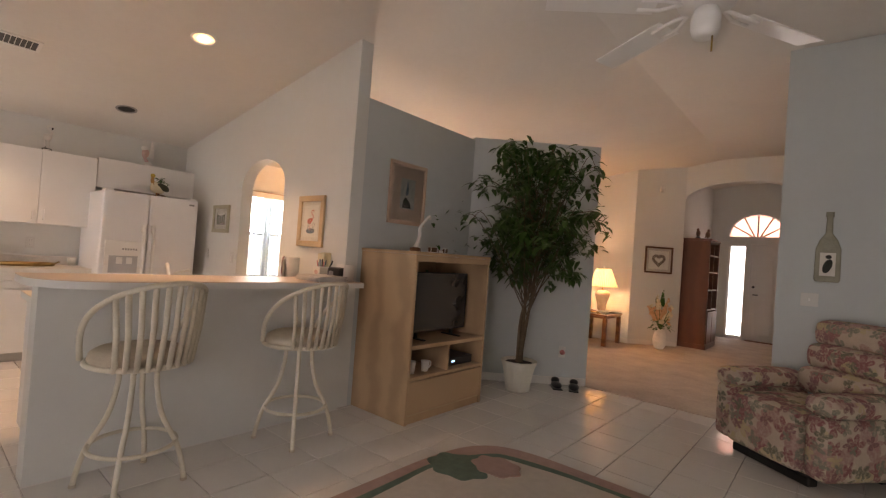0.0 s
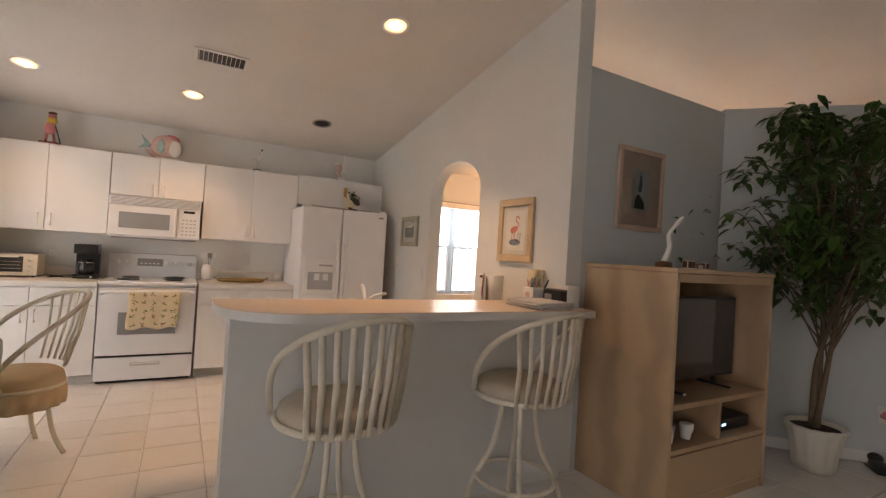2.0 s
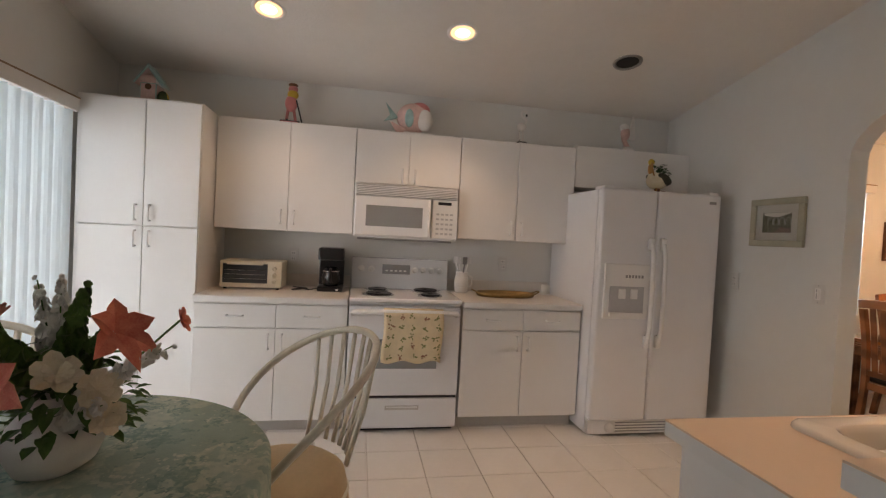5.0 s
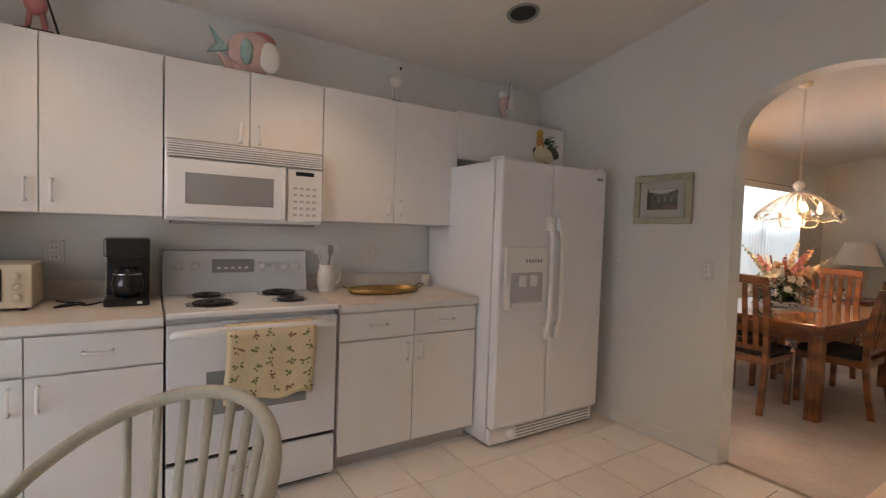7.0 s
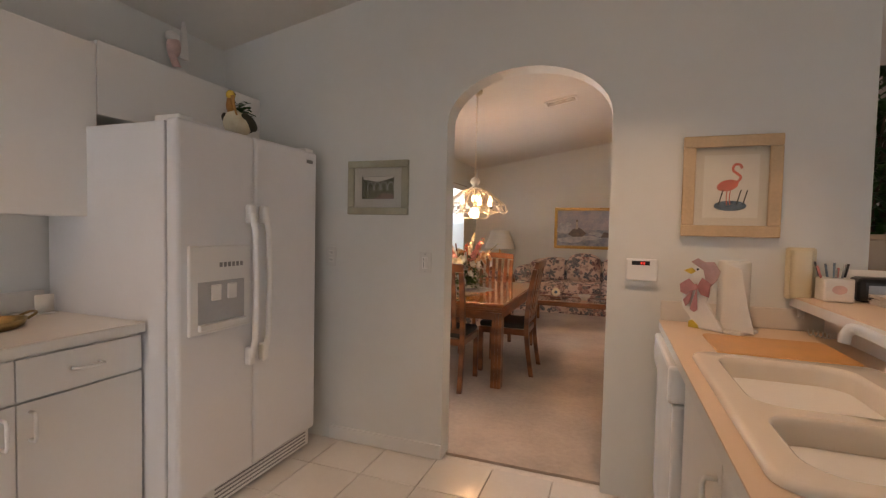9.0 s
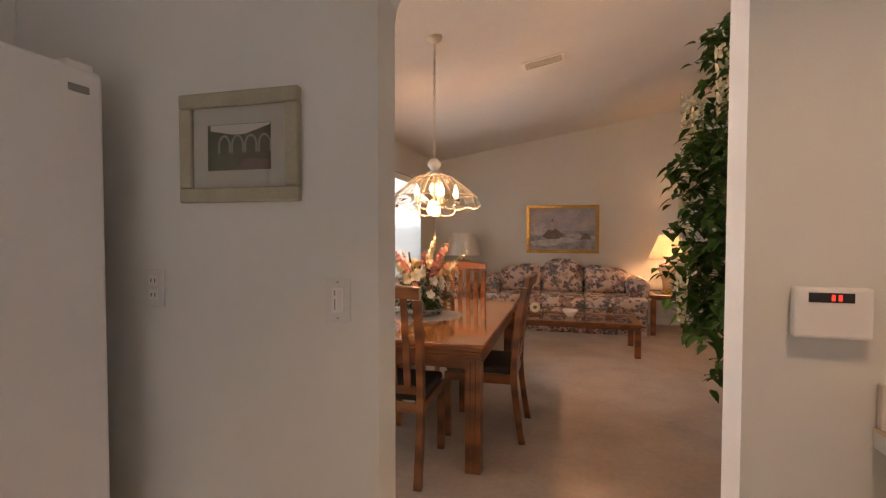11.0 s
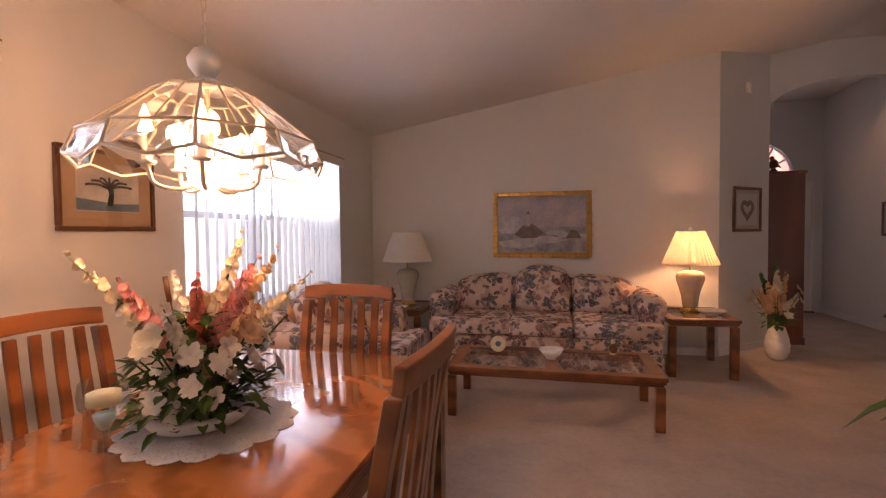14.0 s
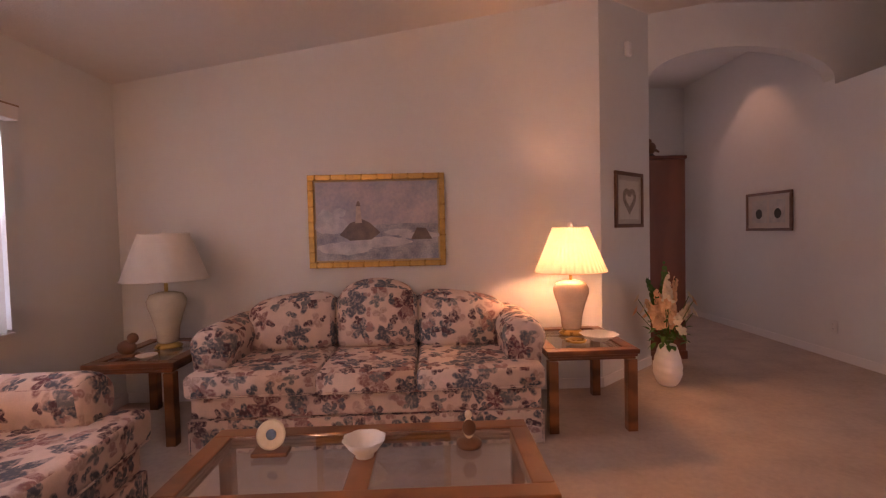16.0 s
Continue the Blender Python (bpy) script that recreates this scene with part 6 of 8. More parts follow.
dc = dining_chair(pose(-4.075, 4.53, 0, 0, 0, -90))
for x, y, a in ((-3.665, 5.14, 0), (-4.44, 5.20, 180), (-4.075, 5.89, 90)):
    copy_thing(dc, pose(x, y, 0, 0, 0, a))


def chandelier():
    c = thing("chandelier", pose(-4.045, 5.20, 0), "glass panel chandelier with white leading and candle bulbs on a chain", "chandelier")
    lead = mat("cream_leading", (0.74, 0.66, 0.52), 0.4, var=0.05)
    bulb = mat("candle_bulb", (1.0, 0.72, 0.40), emit=30.0)
    globe = mat("glowing_globe", (1.0, 0.76, 0.48), emit=9.0)
    n, rings = 10, ((0.055, 1.732), (0.135, 1.703), (0.30, 1.572), (0.325, 1.51))
    def at(k, r, z):
        a = 2 * math.pi * (k + 0.5) / n
        return Vector((r * math.cos(a), r * math.sin(a), z))
    pane = mat("bevelled_glass", (0.97, 0.96, 0.92), 0.04, glass=1.0)
    for k in range(n):
        for (r0, z0), (r1, z1) in zip(rings, rings[1:]):
            bm = bmesh.new()
            a, b, d, e = at(k, r0, z0), at(k + 1, r0, z0), at(k + 1, r1, z1), at(k, r1, z1)
            if r1 > 0.31:
                low = (d + e) / 2 + Vector((0, 0, -0.022))
                ring = (a, b, d, low, e)
            else:
                ring = (a, b, d, e)
            nrm = (b - a).cross(e - a).normalized() * 0.003
            f0, f1 = [bm.verts.new(p) for p in ring], [bm.verts.new(p + nrm) for p in ring]
            bm.faces.new(f0[::-1])
            bm.faces.new(f1)
            for i in range(len(ring)):
                bm.faces.new((f0[i], f0[(i + 1) % len(ring)], f1[(i + 1) % len(ring)], f1[i]))
            bmesh.ops.recalc_face_normals(bm, faces=bm.faces[:])
            part("glass_pane", bm, pane, c, "clear bevelled glass pane").visible_shadow = False
        rod("leading", lead, c, [at(k, *rings[0]), at(k, *rings[1]), at(k, *rings[2]), at(k, *rings[3])], 0.0045, 6)
        for r, z in rings[:3]:
            rod("leading", lead, c, [at(k, r, z), at(k + 1, r, z)], 0.004, 6)
        d, e = at(k + 1, *rings[3]), at(k, *rings[3])
        rod("leading", lead, c, [e, (d + e) / 2 + Vector((0, 0, -0.022)), d], 0.0045, 6)
        rod("leading", lead, c, [(at(k, *rings[1]) + at(k + 1, *rings[1])) / 2, (at(k, *rings[2]) + at(k + 1, *rings[2])) / 2], 0.003, 6)
    bm = bmesh.new()
    lathe(bm, [(0.08, 1.722), (0.05, 1.74), (0.022, 1.755), (0.045, 1.785), (0.047, 1.805), (0.03, 1.832), (0.008, 1.845)], 24)
    part("knob", bm, WHITEG, c, "white ceramic knob", True)
    rod("stem", lead, c, [(0, 0, 1.735), (0, 0, 1.44)], 0.009, 8)
    bm = bmesh.new()
    lathe(bm, [(0.01, 1.435), (0.04, 1.445), (0.055, 1.475), (0.045, 1.515), (0.02, 1.53)], 20)
    part("globe", bm, globe, c, "glowing frosted glass globe", True)
    for k in range(5):
        a = 2 * math.pi * k / 5 + 0.3
        q = Vector((math.cos(a), math.sin(a), 0))
        rod("arm", lead, c, curve_pts([Vector((0, 0, 1.47)), q * 0.06 + Vector((0, 0, 1.435)), q * 0.13 + Vector((0, 0, 1.445)), q * 0.15 + Vector((0, 0, 1.50))], 6), 0.006, 8)
        bm = bmesh.new()
        lathe(bm, [(0.02, 1.497), (0.026, 1.505), (0.012, 1.51), (0.011, 1.565), (0.0, 1.567)], 14, q.x * 0.15, q.y * 0.15)
        part("candle", bm, WHITEG, c, smooth=True)
        bm = bmesh.new()
        lathe(bm, [(0.008, 1.568), (0.019, 1.588), (0.019, 1.604), (0.008, 1.636), (0.001, 1.655)], 12, q.x * 0.15, q.y * 0.15)
        part("bulb", bm, bulb, c, "glowing candle bulb", True).visible_shadow = False
    top = ceil_z(-4.045)
    z, k = 1.84, 0
    while z < top - 0.04:
        ln = 0.038
        pts = [(0.008 * math.cos(t) if k % 2 else 0, 0 if k % 2 else 0.008 * math.cos(t), z + ln / 2 + (ln / 2 + 0.003) * math.sin(t)) for t in [2 * math.pi * j / 10 for j in range(10)]]
        rod("chain_link", lead, c, pts, 0.0022, 5, closed=True)
        z += ln - 0.004
        k += 1
    rod("cord", HANDLE, c, [(0.003, 0.003, 1.84), (0.003, 0.003, top)], 0.0025, 5)
    bm = bmesh.new()
    lathe(bm, [(0.012, top - 0.045), (0.05, top - 0.02), (0.055, top + 0.015)], 20)
    part("canopy", bm, lead, c, smooth=True)


chandelier()


# flowers
def petal_mat(name, rgb, rgb2=None):
    return bpy.data.materials.get(name) or vary(mat(name, rgb, 0.7, rgb2=rgb2, var=0.15, scale=25, spec=0.2), 0.12)


CORAL = petal_mat("coral_petal", (0.66, 0.14, 0.10), (0.80, 0.30, 0.20))
PINKP = petal_mat("pink_petal", (0.74, 0.25, 0.26), (0.84, 0.46, 0.42))
CREAMP = petal_mat("cream_petal", (0.72, 0.62, 0.42), (0.82, 0.76, 0.60))
WHITEP = petal_mat("white_petal", (0.70, 0.68, 0.60), (0.80, 0.78, 0.72))
PEACHP = petal_mat("peach_petal", (0.70, 0.40, 0.22), (0.82, 0.56, 0.36))


def lily(bm, p, d, r, rnd):
    d = Vector(d).normalized()
    u = d.orthogonal().normalized()
    v = d.cross(u)
    for k in range(6):
        a = math.pi * k / 3 + rnd.uniform(-0.1, 0.1)
        out = u * math.cos(a) + v * math.sin(a)
        leaf(bm, Vector(p) + d * 0.004 * (k % 2), out + d * (0.55 - 0.2 * (k % 2)), d, r, r * 0.60, 0.3, 0.25)


def bouquet(t, z0, rnd, spikes, heads, n_leaf, r_leaf, h_leaf, leaf_mat=LEAF2, leaf_len=0.07):
    """spikes: (material, dx, dy, height, length, blossoms, radius); heads: (material, x, y, z, radius, petals)."""
    stems, green = bmesh.new(), bmesh.new()
    for material, dx, dy, h, ln, nb, rb in spikes:
        line = curve_pts([(0, 0, z0), (dx * 0.35, dy * 0.35, z0 + h * 0.5), (dx, dy, z0 + h)], 8)
        tube(stems, line, 0.003, 5, r1=0.0015)
        bm = bmesh.new()
        nb = int(nb * 2.6)
        rb *= 1.0
        for k in range(nb):
            u = 1 - ln * (k / nb)
            p = line[int(u * (len(line) - 1))]
            a = rnd.uniform(0, 6.28)
            q = rb * (0.35 + 0.65 * k / nb)
            blossom(bm, p + Vector((q * 0.7 * math.cos(a), q * 0.7 * math.sin(a), rnd.uniform(-0.012, 0.012))), (math.cos(a), math.sin(a), 0.35), q, 5, rnd, 0.35)
        part("flower_spike", bm, material, t, "spike of small artificial blossoms")
    for material, x, y, z, r, petals in heads:
        tube(stems, curve_pts([(0, 0, z0), (x * 0.5, y * 0.5, (z + z0) / 2), (x, y, z)], 5), 0.003, 5)
        bm = bmesh.new()
        d = (x + rnd.uniform(-0.03, 0.03), y + rnd.uniform(-0.03, 0.03), 0.10)
        if r > 0.06:
            lily(bm, (x, y, z), d, r, rnd)
        else:
            blossom(bm, (x, y, z), d, r, petals, rnd, 0.35, 0.42)
            blossom(bm, (x, y, z), d, r * 0.62, petals, rnd, 0.65, 0.45)
        part("flower_head", bm, material, t, "open artificial flower")
    for k in range(n_leaf):
        a, e = rnd.uniform(0, 6.28), rnd.uniform(0, 1)
        r = r_leaf * rnd.uniform(0.1, 1.0)
        p = Vector((r * math.cos(a), r * math.sin(a), z0 + h_leaf * rnd.uniform(0.02, 1.0) * (1 - 0.6 * (r / r_leaf) ** 2)))
        leaf(green, p, (math.cos(a) * 0.8, math.sin(a) * 0.8, rnd.uniform(-0.5, 0.7)), (0, 0, 1), leaf_len * rnd.uniform(0.7, 1.3), leaf_len * 0.62)
    part("stems", stems, LEAF2, t)
    part("leaves", green, leaf_mat, t, "green artificial leaves")


def dining_flowers():
    d = thing("doily", pose(-4.12, 5.27, 0.716), "white scalloped lace doily on the dining table", "doily")
    lace = blotches("white_lace", (0.74, 0.73, 0.72), [((0.44, 0.30, 0.22), 52.0, 0.24, "V"), ((0.52, 0.40, 0.32), 26.0, 0.60, "N")], 0.9, 0.5)
    bm = bmesh.new()
    prism(bm, [(0.235 * (1 + 0.10 * abs(math.sin(8 * t)) + 0.02 * abs(math.sin(24 * t))) * math.cos(t), 0.235 * (1 + 0.10 * abs(math.sin(8 * t)) + 0.02 * abs(math.sin(24 * t))) * math.sin(t)) for t in [2 * math.pi * k / 240 for k in range(240)]], 0, 0.0025, "xy")
    part("lace", bm, lace, d)
    f = thing("flower_arrangement", pose(-4.16, 5.27, 0.719), "artificial flower arrangement in pink, cream and peach in a white dish", "flowers")
    bm = bmesh.new()
    lathe(bm, [(0.10, 0.0), (0.135, 0.012), (0.155, 0.035), (0.15, 0.055), (0.135, 0.05), (0.11, 0.03)], 32)
    part("dish", bm, WHITEG, f, "white shallow dish", True)
    rnd = random.Random(5)
    spikes = [(CREAMP, -0.20, -0.16, 0.42, 0.55, 34, 0.028), (CREAMP, 0.05, 0.12, 0.47, 0.45, 30, 0.026), (PINKP, -0.12, -0.11, 0.36, 0.5, 30, 0.03), (PINKP, 0.12, 0.08, 0.40, 0.55, 34, 0.03), (PEACHP, 0.17, 0.02, 0.30, 0.6, 34, 0.03), (PEACHP, 0.13, 0.16, 0.42, 0.3, 16, 0.022), (WHITEP, -0.16, 0.10, 0.36, 0.5, 26, 0.025), (CORAL, 0.02, -0.02, 0.36, 0.45, 22, 0.026), (WHITEP, 0.06, -0.16, 0.30, 0.5, 26, 0.026), (CREAMP, 0.24, 0.14, 0.36, 0.35, 18, 0.022)]
    heads = [(WHITEP, rnd.uniform(-0.16, 0.16), rnd.uniform(-0.16, 0.16), rnd.uniform(0.08, 0.26), 0.036, 5) for k in range(40)] + [((PINKP, CREAMP, PEACHP)[k % 3], rnd.uniform(-0.17, 0.17), rnd.uniform(-0.17, 0.17), rnd.uniform(0.20, 0.36), 0.05, 6) for k in range(16)]
    spikes = [(q[0], q[1] * 1.25, q[2] * 1.25, q[3] * 1.2) + tuple(q[4:]) for q in spikes]
    heads = [(q[0], q[1] * 1.2, q[2] * 1.2, q[3] * 1.05) + tuple(q[4:]) for q in heads]
    bouquet(f, 0.03, rnd, spikes, heads, 620, 0.20, 0.32, LEAF2, 0.052)
    for dx, dy in ((0.02, 0.10), (-0.08, -0.02)):
        rod("cattail", BROWNG, f, [(dx * 0.3, dy * 0.3, 0.1), (dx, dy, 0.40)], 0.003, 6)
        rod("cattail", BROWNG, f, [(dx, dy, 0.38), (dx * 1.15, dy * 1.15, 0.46)], 0.008, 8)


dining_flowers()


def goblet(x, y):
    g = thing("candle_goblet", pose(x, y, 0.716), "tall clear stemmed glass with a blue-tinted base holding a candle", "glass", "goblets on the table")
    bm = bmesh.new()
    lathe(bm, [(0.042, 0.0), (0.04, 0.004), (0.007, 0.012), (0.0055, 0.12), (0.010, 0.14), (0.022, 0.16), (0.05, 0.20), (0.053, 0.225), (0.048, 0.255)], 24)
    bmesh.ops.delete(bm, geom=[f for f in bm.faces if len(f.verts) > 4], context="FACES_ONLY")
    part("glass", bm, THINGLASS, g, smooth=True).visible_shadow = False
    bm = bmesh.new()
    lathe(bm, [(0.011, 0.142), (0.021, 0.163), (0.024, 0.178), (0.0, 0.178)], 20)
    part("tinted_base", bm, mat("blue_glass", (0.45, 0.72, 0.80), 0.1, var=0.05) if "blue_glass" not in bpy.data.materials else bpy.data.materials["blue_glass"], g, "blue tinted glass", True)
    bm = bmesh.new()
    lathe(bm, [(0.034, 0.20), (0.036, 0.205), (0.034, 0.228), (0.0, 0.232)], 20)
    part("candle", bm, mat("sage_wax", (0.50, 0.50, 0.36), 0.7, var=0.2, scale=40) if "sage_wax" not in bpy.data.materials else bpy.data.materials["sage_wax"], g, "sage green candle", True)


goblet(-4.09, 4.90)
goblet(-4.16, 5.60)


def art_tree(p, w, h):
    flat(p, "print", mat("grey_etching", (0.30, 0.28, 0.27), 0.8, rgb2=(0.62, 0.60, 0.56), scale=11), [(-w, -h), (w, -h), (w, h), (-w, h)], -0.0108)
    strip(p, "print_trunk", INKDARK, [(0.0, -h * 0.7), (0.01, -h * 0.1), (-0.01, h * 0.4)], 0.03)
    for k in range(7):
        a = radians(20 + 23 * k)
        strip(p, "print_branch", INKDARK, [(0, h * 0.1), (w * 0.4 * math.cos(a), h * 0.1 + h * 0.45 * math.sin(a)), (w * 0.8 * math.cos(a), h * 0.1 + h * 0.6 * math.sin(a) - 0.01)], 0.012)
    flat(p, "print_ground", INKBLUE, [(-w, -h * 0.95), (w, -h * 0.95), (w, -h * 0.55), (w * 0.2, -h * 0.6), (-w, -h * 0.4)], -0.0111)


def art_heart(p, w, h):
    flat(p, "print", PAPER, [(-w, -h), (w, -h), (w, h), (-w, h)], -0.0108)
    pts = []
    for k in range(40):
        t = 2 * math.pi * k / 40
        pts.append((0.0115 * 16 * math.sin(t) ** 3 * h * 3.2, 0.0115 * h * 3.2 * (13 * math.cos(t) - 5 * math.cos(2 * t) - 2 * math.cos(3 * t) - math.cos(4 * t))))
    strip(p, "heart_wreath", mat("wreath_ink", (0.22, 0.18, 0.14), 0.8, var=0.4, scale=60), pts + pts[:1], h * 0.30)


def art_pair(p, w, h):
    sea = mat("beach_print", (0.35, 0.36, 0.36), 0.8, rgb2=(0.60, 0.58, 0.54), scale=9)
    for s in (-1, 1):
        flat(p, "print", sea, [(s * w * 0.52 - w * 0.45, -h), (s * w * 0.52 + w * 0.45, -h), (s * w * 0.52 + w * 0.45, h), (s * w * 0.52 - w * 0.45, h)], -0.0108)
        flat(p, "print_palm", INKDARK, ell(s * w * 0.55, -h * 0.2, w * 0.2, h * 0.45), -0.0112)


def art_sea(p, w, h):
    sky = mat("painted_sky", (0.26, 0.30, 0.41), 0.55, rgb2=(0.58, 0.52, 0.53), scale=5, bump=0.4, bscale=60)
    sea = mat("painted_sea", (0.12, 0.16, 0.24), 0.55, rgb2=(0.50, 0.52, 0.56), scale=9, bump=0.5, bscale=60)
    foam = mat("painted_foam", (0.34, 0.38, 0.44), 0.6, rgb2=(0.66, 0.66, 0.66), scale=12, bump=0.5, bscale=60)
    rock = mat("painted_rock", (0.10, 0.09, 0.10), 0.6, rgb2=(0.24, 0.19, 0.17), scale=14)
    flat(p, "painted_sky", sky, [(-w, -h * 0.2), (w, -h * 0.2), (w, h), (-w, h)], -0.0108)
    flat(p, "painted_sea", sea, [(-w, -h), (w, -h), (w, -h * 0.1), (w * 0.5, -h * 0.08), (0, -h * 0.1), (-w, -h * 0.15)], -0.0111)
    rnd = random.Random(3)
    for i, (cx, cz, rx, rz) in enumerate(((-0.75, -0.1, 0.25, 0.2), (-0.85, 0.05, 0.12, 0.22), (0.05, -0.55, 0.45, 0.12), (0.7, -0.4, 0.3, 0.08), (-0.55, -0.7, 0.4, 0.14), (0.35, -0.3, 0.2, 0.07), (-0.62, 0.22, 0.10, 0.10))):
        flat(p, "painted_wave", foam, [((cx + rx * math.cos(t) * (1 + 0.2 * rnd.random())) * w, (cz + rz * math.sin(t) * (1 + 0.35 * rnd.random())) * h) for t in [2 * math.pi * k / 26 for k in range(26)]], -0.0114 - 0.0003 * i)
    flat(p, "painted_rock", rock, [(-w * 0.62, -h * 0.35), (-w * 0.45, -h * 0.05), (-w * 0.25, h * 0.05), (-w * 0.12, -h * 0.05), (w * 0.05, -h * 0.3), (-w * 0.1, -h * 0.48), (-w * 0.45, -h * 0.5)], -0.0138)
    flat(p, "painted_lighthouse", mat("painted_tower", (0.50, 0.44, 0.40), 0.6, var=0.2, scale=30), [(-w * 0.36, -h * 0.05), (-w * 0.25, -h * 0.05), (-w * 0.275, h * 0.38), (-w * 0.335, h * 0.38)], -0.0141)
    flat(p, "painted_lantern", rock, [(-w * 0.345, h * 0.38), (-w * 0.265, h * 0.38), (-w * 0.285, h * 0.48), (-w * 0.305, h * 0.52), (-w * 0.325, h * 0.48)], -0.0144)
    flat(p, "painted_rock", rock, [(w * 0.55, -h * 0.5), (w * 0.9, -h * 0.5), (w * 0.8, -h * 0.22), (w * 0.65, -h * 0.2)], -0.0138)


picture(pose(-5.216, 5.895, 1.528, 0, 0, 90), 0.515, 0.39, 0.022, "grey tree etching with a tan mount in a thin walnut frame", WALNUT, (0.40, 0.28, 0.18), art_tree, 0.07)
sp = picture(pose(-3.217, 9.321, 1.39), 1.065, 0.725, 0.045, "seascape painting with a lighthouse in a gilt bamboo frame", GOLD, (0.46, 0.36, 0.22), art_sea, 0.012, 0.035, glazed=False)
for k in range(9):
    for z in (-0.34, 0.34):
        rod("bamboo_knot", GOLD, sp, [(-0.48 + 0.12 * k, -0.02, z), (-0.465 + 0.12 * k, -0.02, z)], 0.026, 10, "gilt bamboo knot")
for k in range(5):
    for x in (-0.51, 0.51):
        rod("bamboo_knot", GOLD, sp, [(x, -0.02, -0.25 + 0.12 * k), (x, -0.02, -0.235 + 0.12 * k)], 0.026, 10, "gilt bamboo knot")
NA = math.degrees(math.atan2(0.575, 0.67))
picture(pose(-1.088, 9.628, 1.525, 0, 0, NA), 0.50, 0.475, 0.032, "heart wreath print in a dark walnut frame", WALNUT, (0.56, 0.52, 0.46), art_heart, 0.04)
picture(pose(0.976, 10.73, 1.43, 0, 0, -90), 0.70, 0.43, 0.03, "double beach print in a dark walnut frame on the hall wall", WALNUT, (0.55, 0.50, 0.45), art_pair, 0.06, glazed=False)
multi("motion_sensor", [(HANDLE, boxf(-0.035, -0.04, -0.06, 0.035, 0.0, 0.06, bevel=0.012)), (TRIM, boxf(-0.025, -0.046, -0.05, 0.025, -0.038, 0.0, bevel=0.004))], "small white motion sensor high on the wall", "sensor", pose(-1.10, 9.615, 2.80, 0, 0, NA))


# ---- living room ----
MAUVE, SLATE, DUSK = (0.17, 0.07, 0.08), (0.10, 0.12, 0.15), (0.10, 0.06, 0.075)
FLORAL = floral("floral_sofa_print", (0.70, 0.56, 0.485), [(5.0, 3, 0.34, ((0.50, 0.36, 0.31), (0.46, 0.33, 0.29))), (4.1, 5, 0.42, (MAUVE, SLATE, (0.30, 0.15, 0.14))), (5.8, 4, 0.34, (SLATE, (0.17, 0.19, 0.20), DUSK)), (9.0, 2, 0.32, (DUSK, SLATE, (0.40, 0.24, 0.22)))])


def pillow(parent, name, x0, x1, y, z0, top, thick, label="", tilt=0.0, bulge=0.6):
    """An upright cushion from z0 to top(u), u from 0 to 1 across; its faces swell, and its seam runs round it."""
    bm = bmesh.new()
    n, m = 16, 12
    rows = {}
    for side in (-1, 1):
        for i in range(n + 1):
            for j in range(m + 1):
                a, c = 2 * i / n - 1, 2 * j / m - 1
                swell = ((1 - abs(a) ** 5) * (1 - abs(c) ** 5)) ** 0.5
                on_seam = i in (0, n) or j in (0, m)
                q = 0.0 if on_seam else side * thick / 2 * ((1 - bulge) + bulge * (1 - 0.5 * a * a - 0.5 * c * c)) * swell ** 0.6
                xx = x0 + (x1 - x0) * i / n
                zt = top(i / n)
                xx += -0.035 * a * abs(a) ** 6 * abs(c) ** 6
                zz = z0 + (zt - z0) * j / m - 0.035 * c * abs(a) ** 6 * abs(c) ** 6
                yy = y + q + tilt * (zz - z0)
                if on_seam and side == 1:
                    rows[side, i, j] = rows[-1, i, j]
                else:
                    rows[side, i, j] = bm.verts.new((xx, yy, zz))
    for side in (-1, 1):
        for i in range(n):
            for j in range(m):
                f = [rows[side, i, j], rows[side, i + 1, j], rows[side, i + 1, j + 1], rows[side, i, j + 1]]
                bm.faces.new(f if side < 0 else f[::-1])
    return part(name, bm, FLORAL, parent, label, True)


def rolled_arm(parent, x0, x1, y0, y1, z0, top):
    """A padded arm along local y with a fat rolled top and a rounded front."""
    cx, h = (x0 + x1) / 2, (x1 - x0) / 2
    r = h * 1.12
    prof = [(x1 - 0.03, z0)] + [(cx + r * math.cos(radians(a)), top - r * 0.86 + r * 0.86 * math.sin(radians(a))) for a in range(-35, 216, 14)] + [(x0 + 0.03, z0)]
    mid = (z0 + top) / 2
    bm = bmesh.new()
    prev = None
    for y, e in ((y0, 0.80), (y0 + 0.008, 0.90), (y0 + 0.03, 0.97), (y0 + 0.07, 1.0), (y1 - 0.10, 1.0), (y1, 0.97)):
        ring = [bm.verts.new((cx + (px - cx) * e, y, mid + (pz - mid) * (e if pz > z0 else 1))) for px, pz in prof]
        if prev:
            for i in range(len(ring)):
                bm.faces.new((prev[i], prev[(i + 1) % len(ring)], ring[(i + 1) % len(ring)], ring[i]))
        else:
            bm.faces.new(ring[::-1])
        prev = ring
    bm.faces.new(prev)
    bmesh.ops.recalc_face_normals(bm, faces=bm.faces[:])
    part("arm", bm, FLORAL, parent, "rolled padded arm", True)


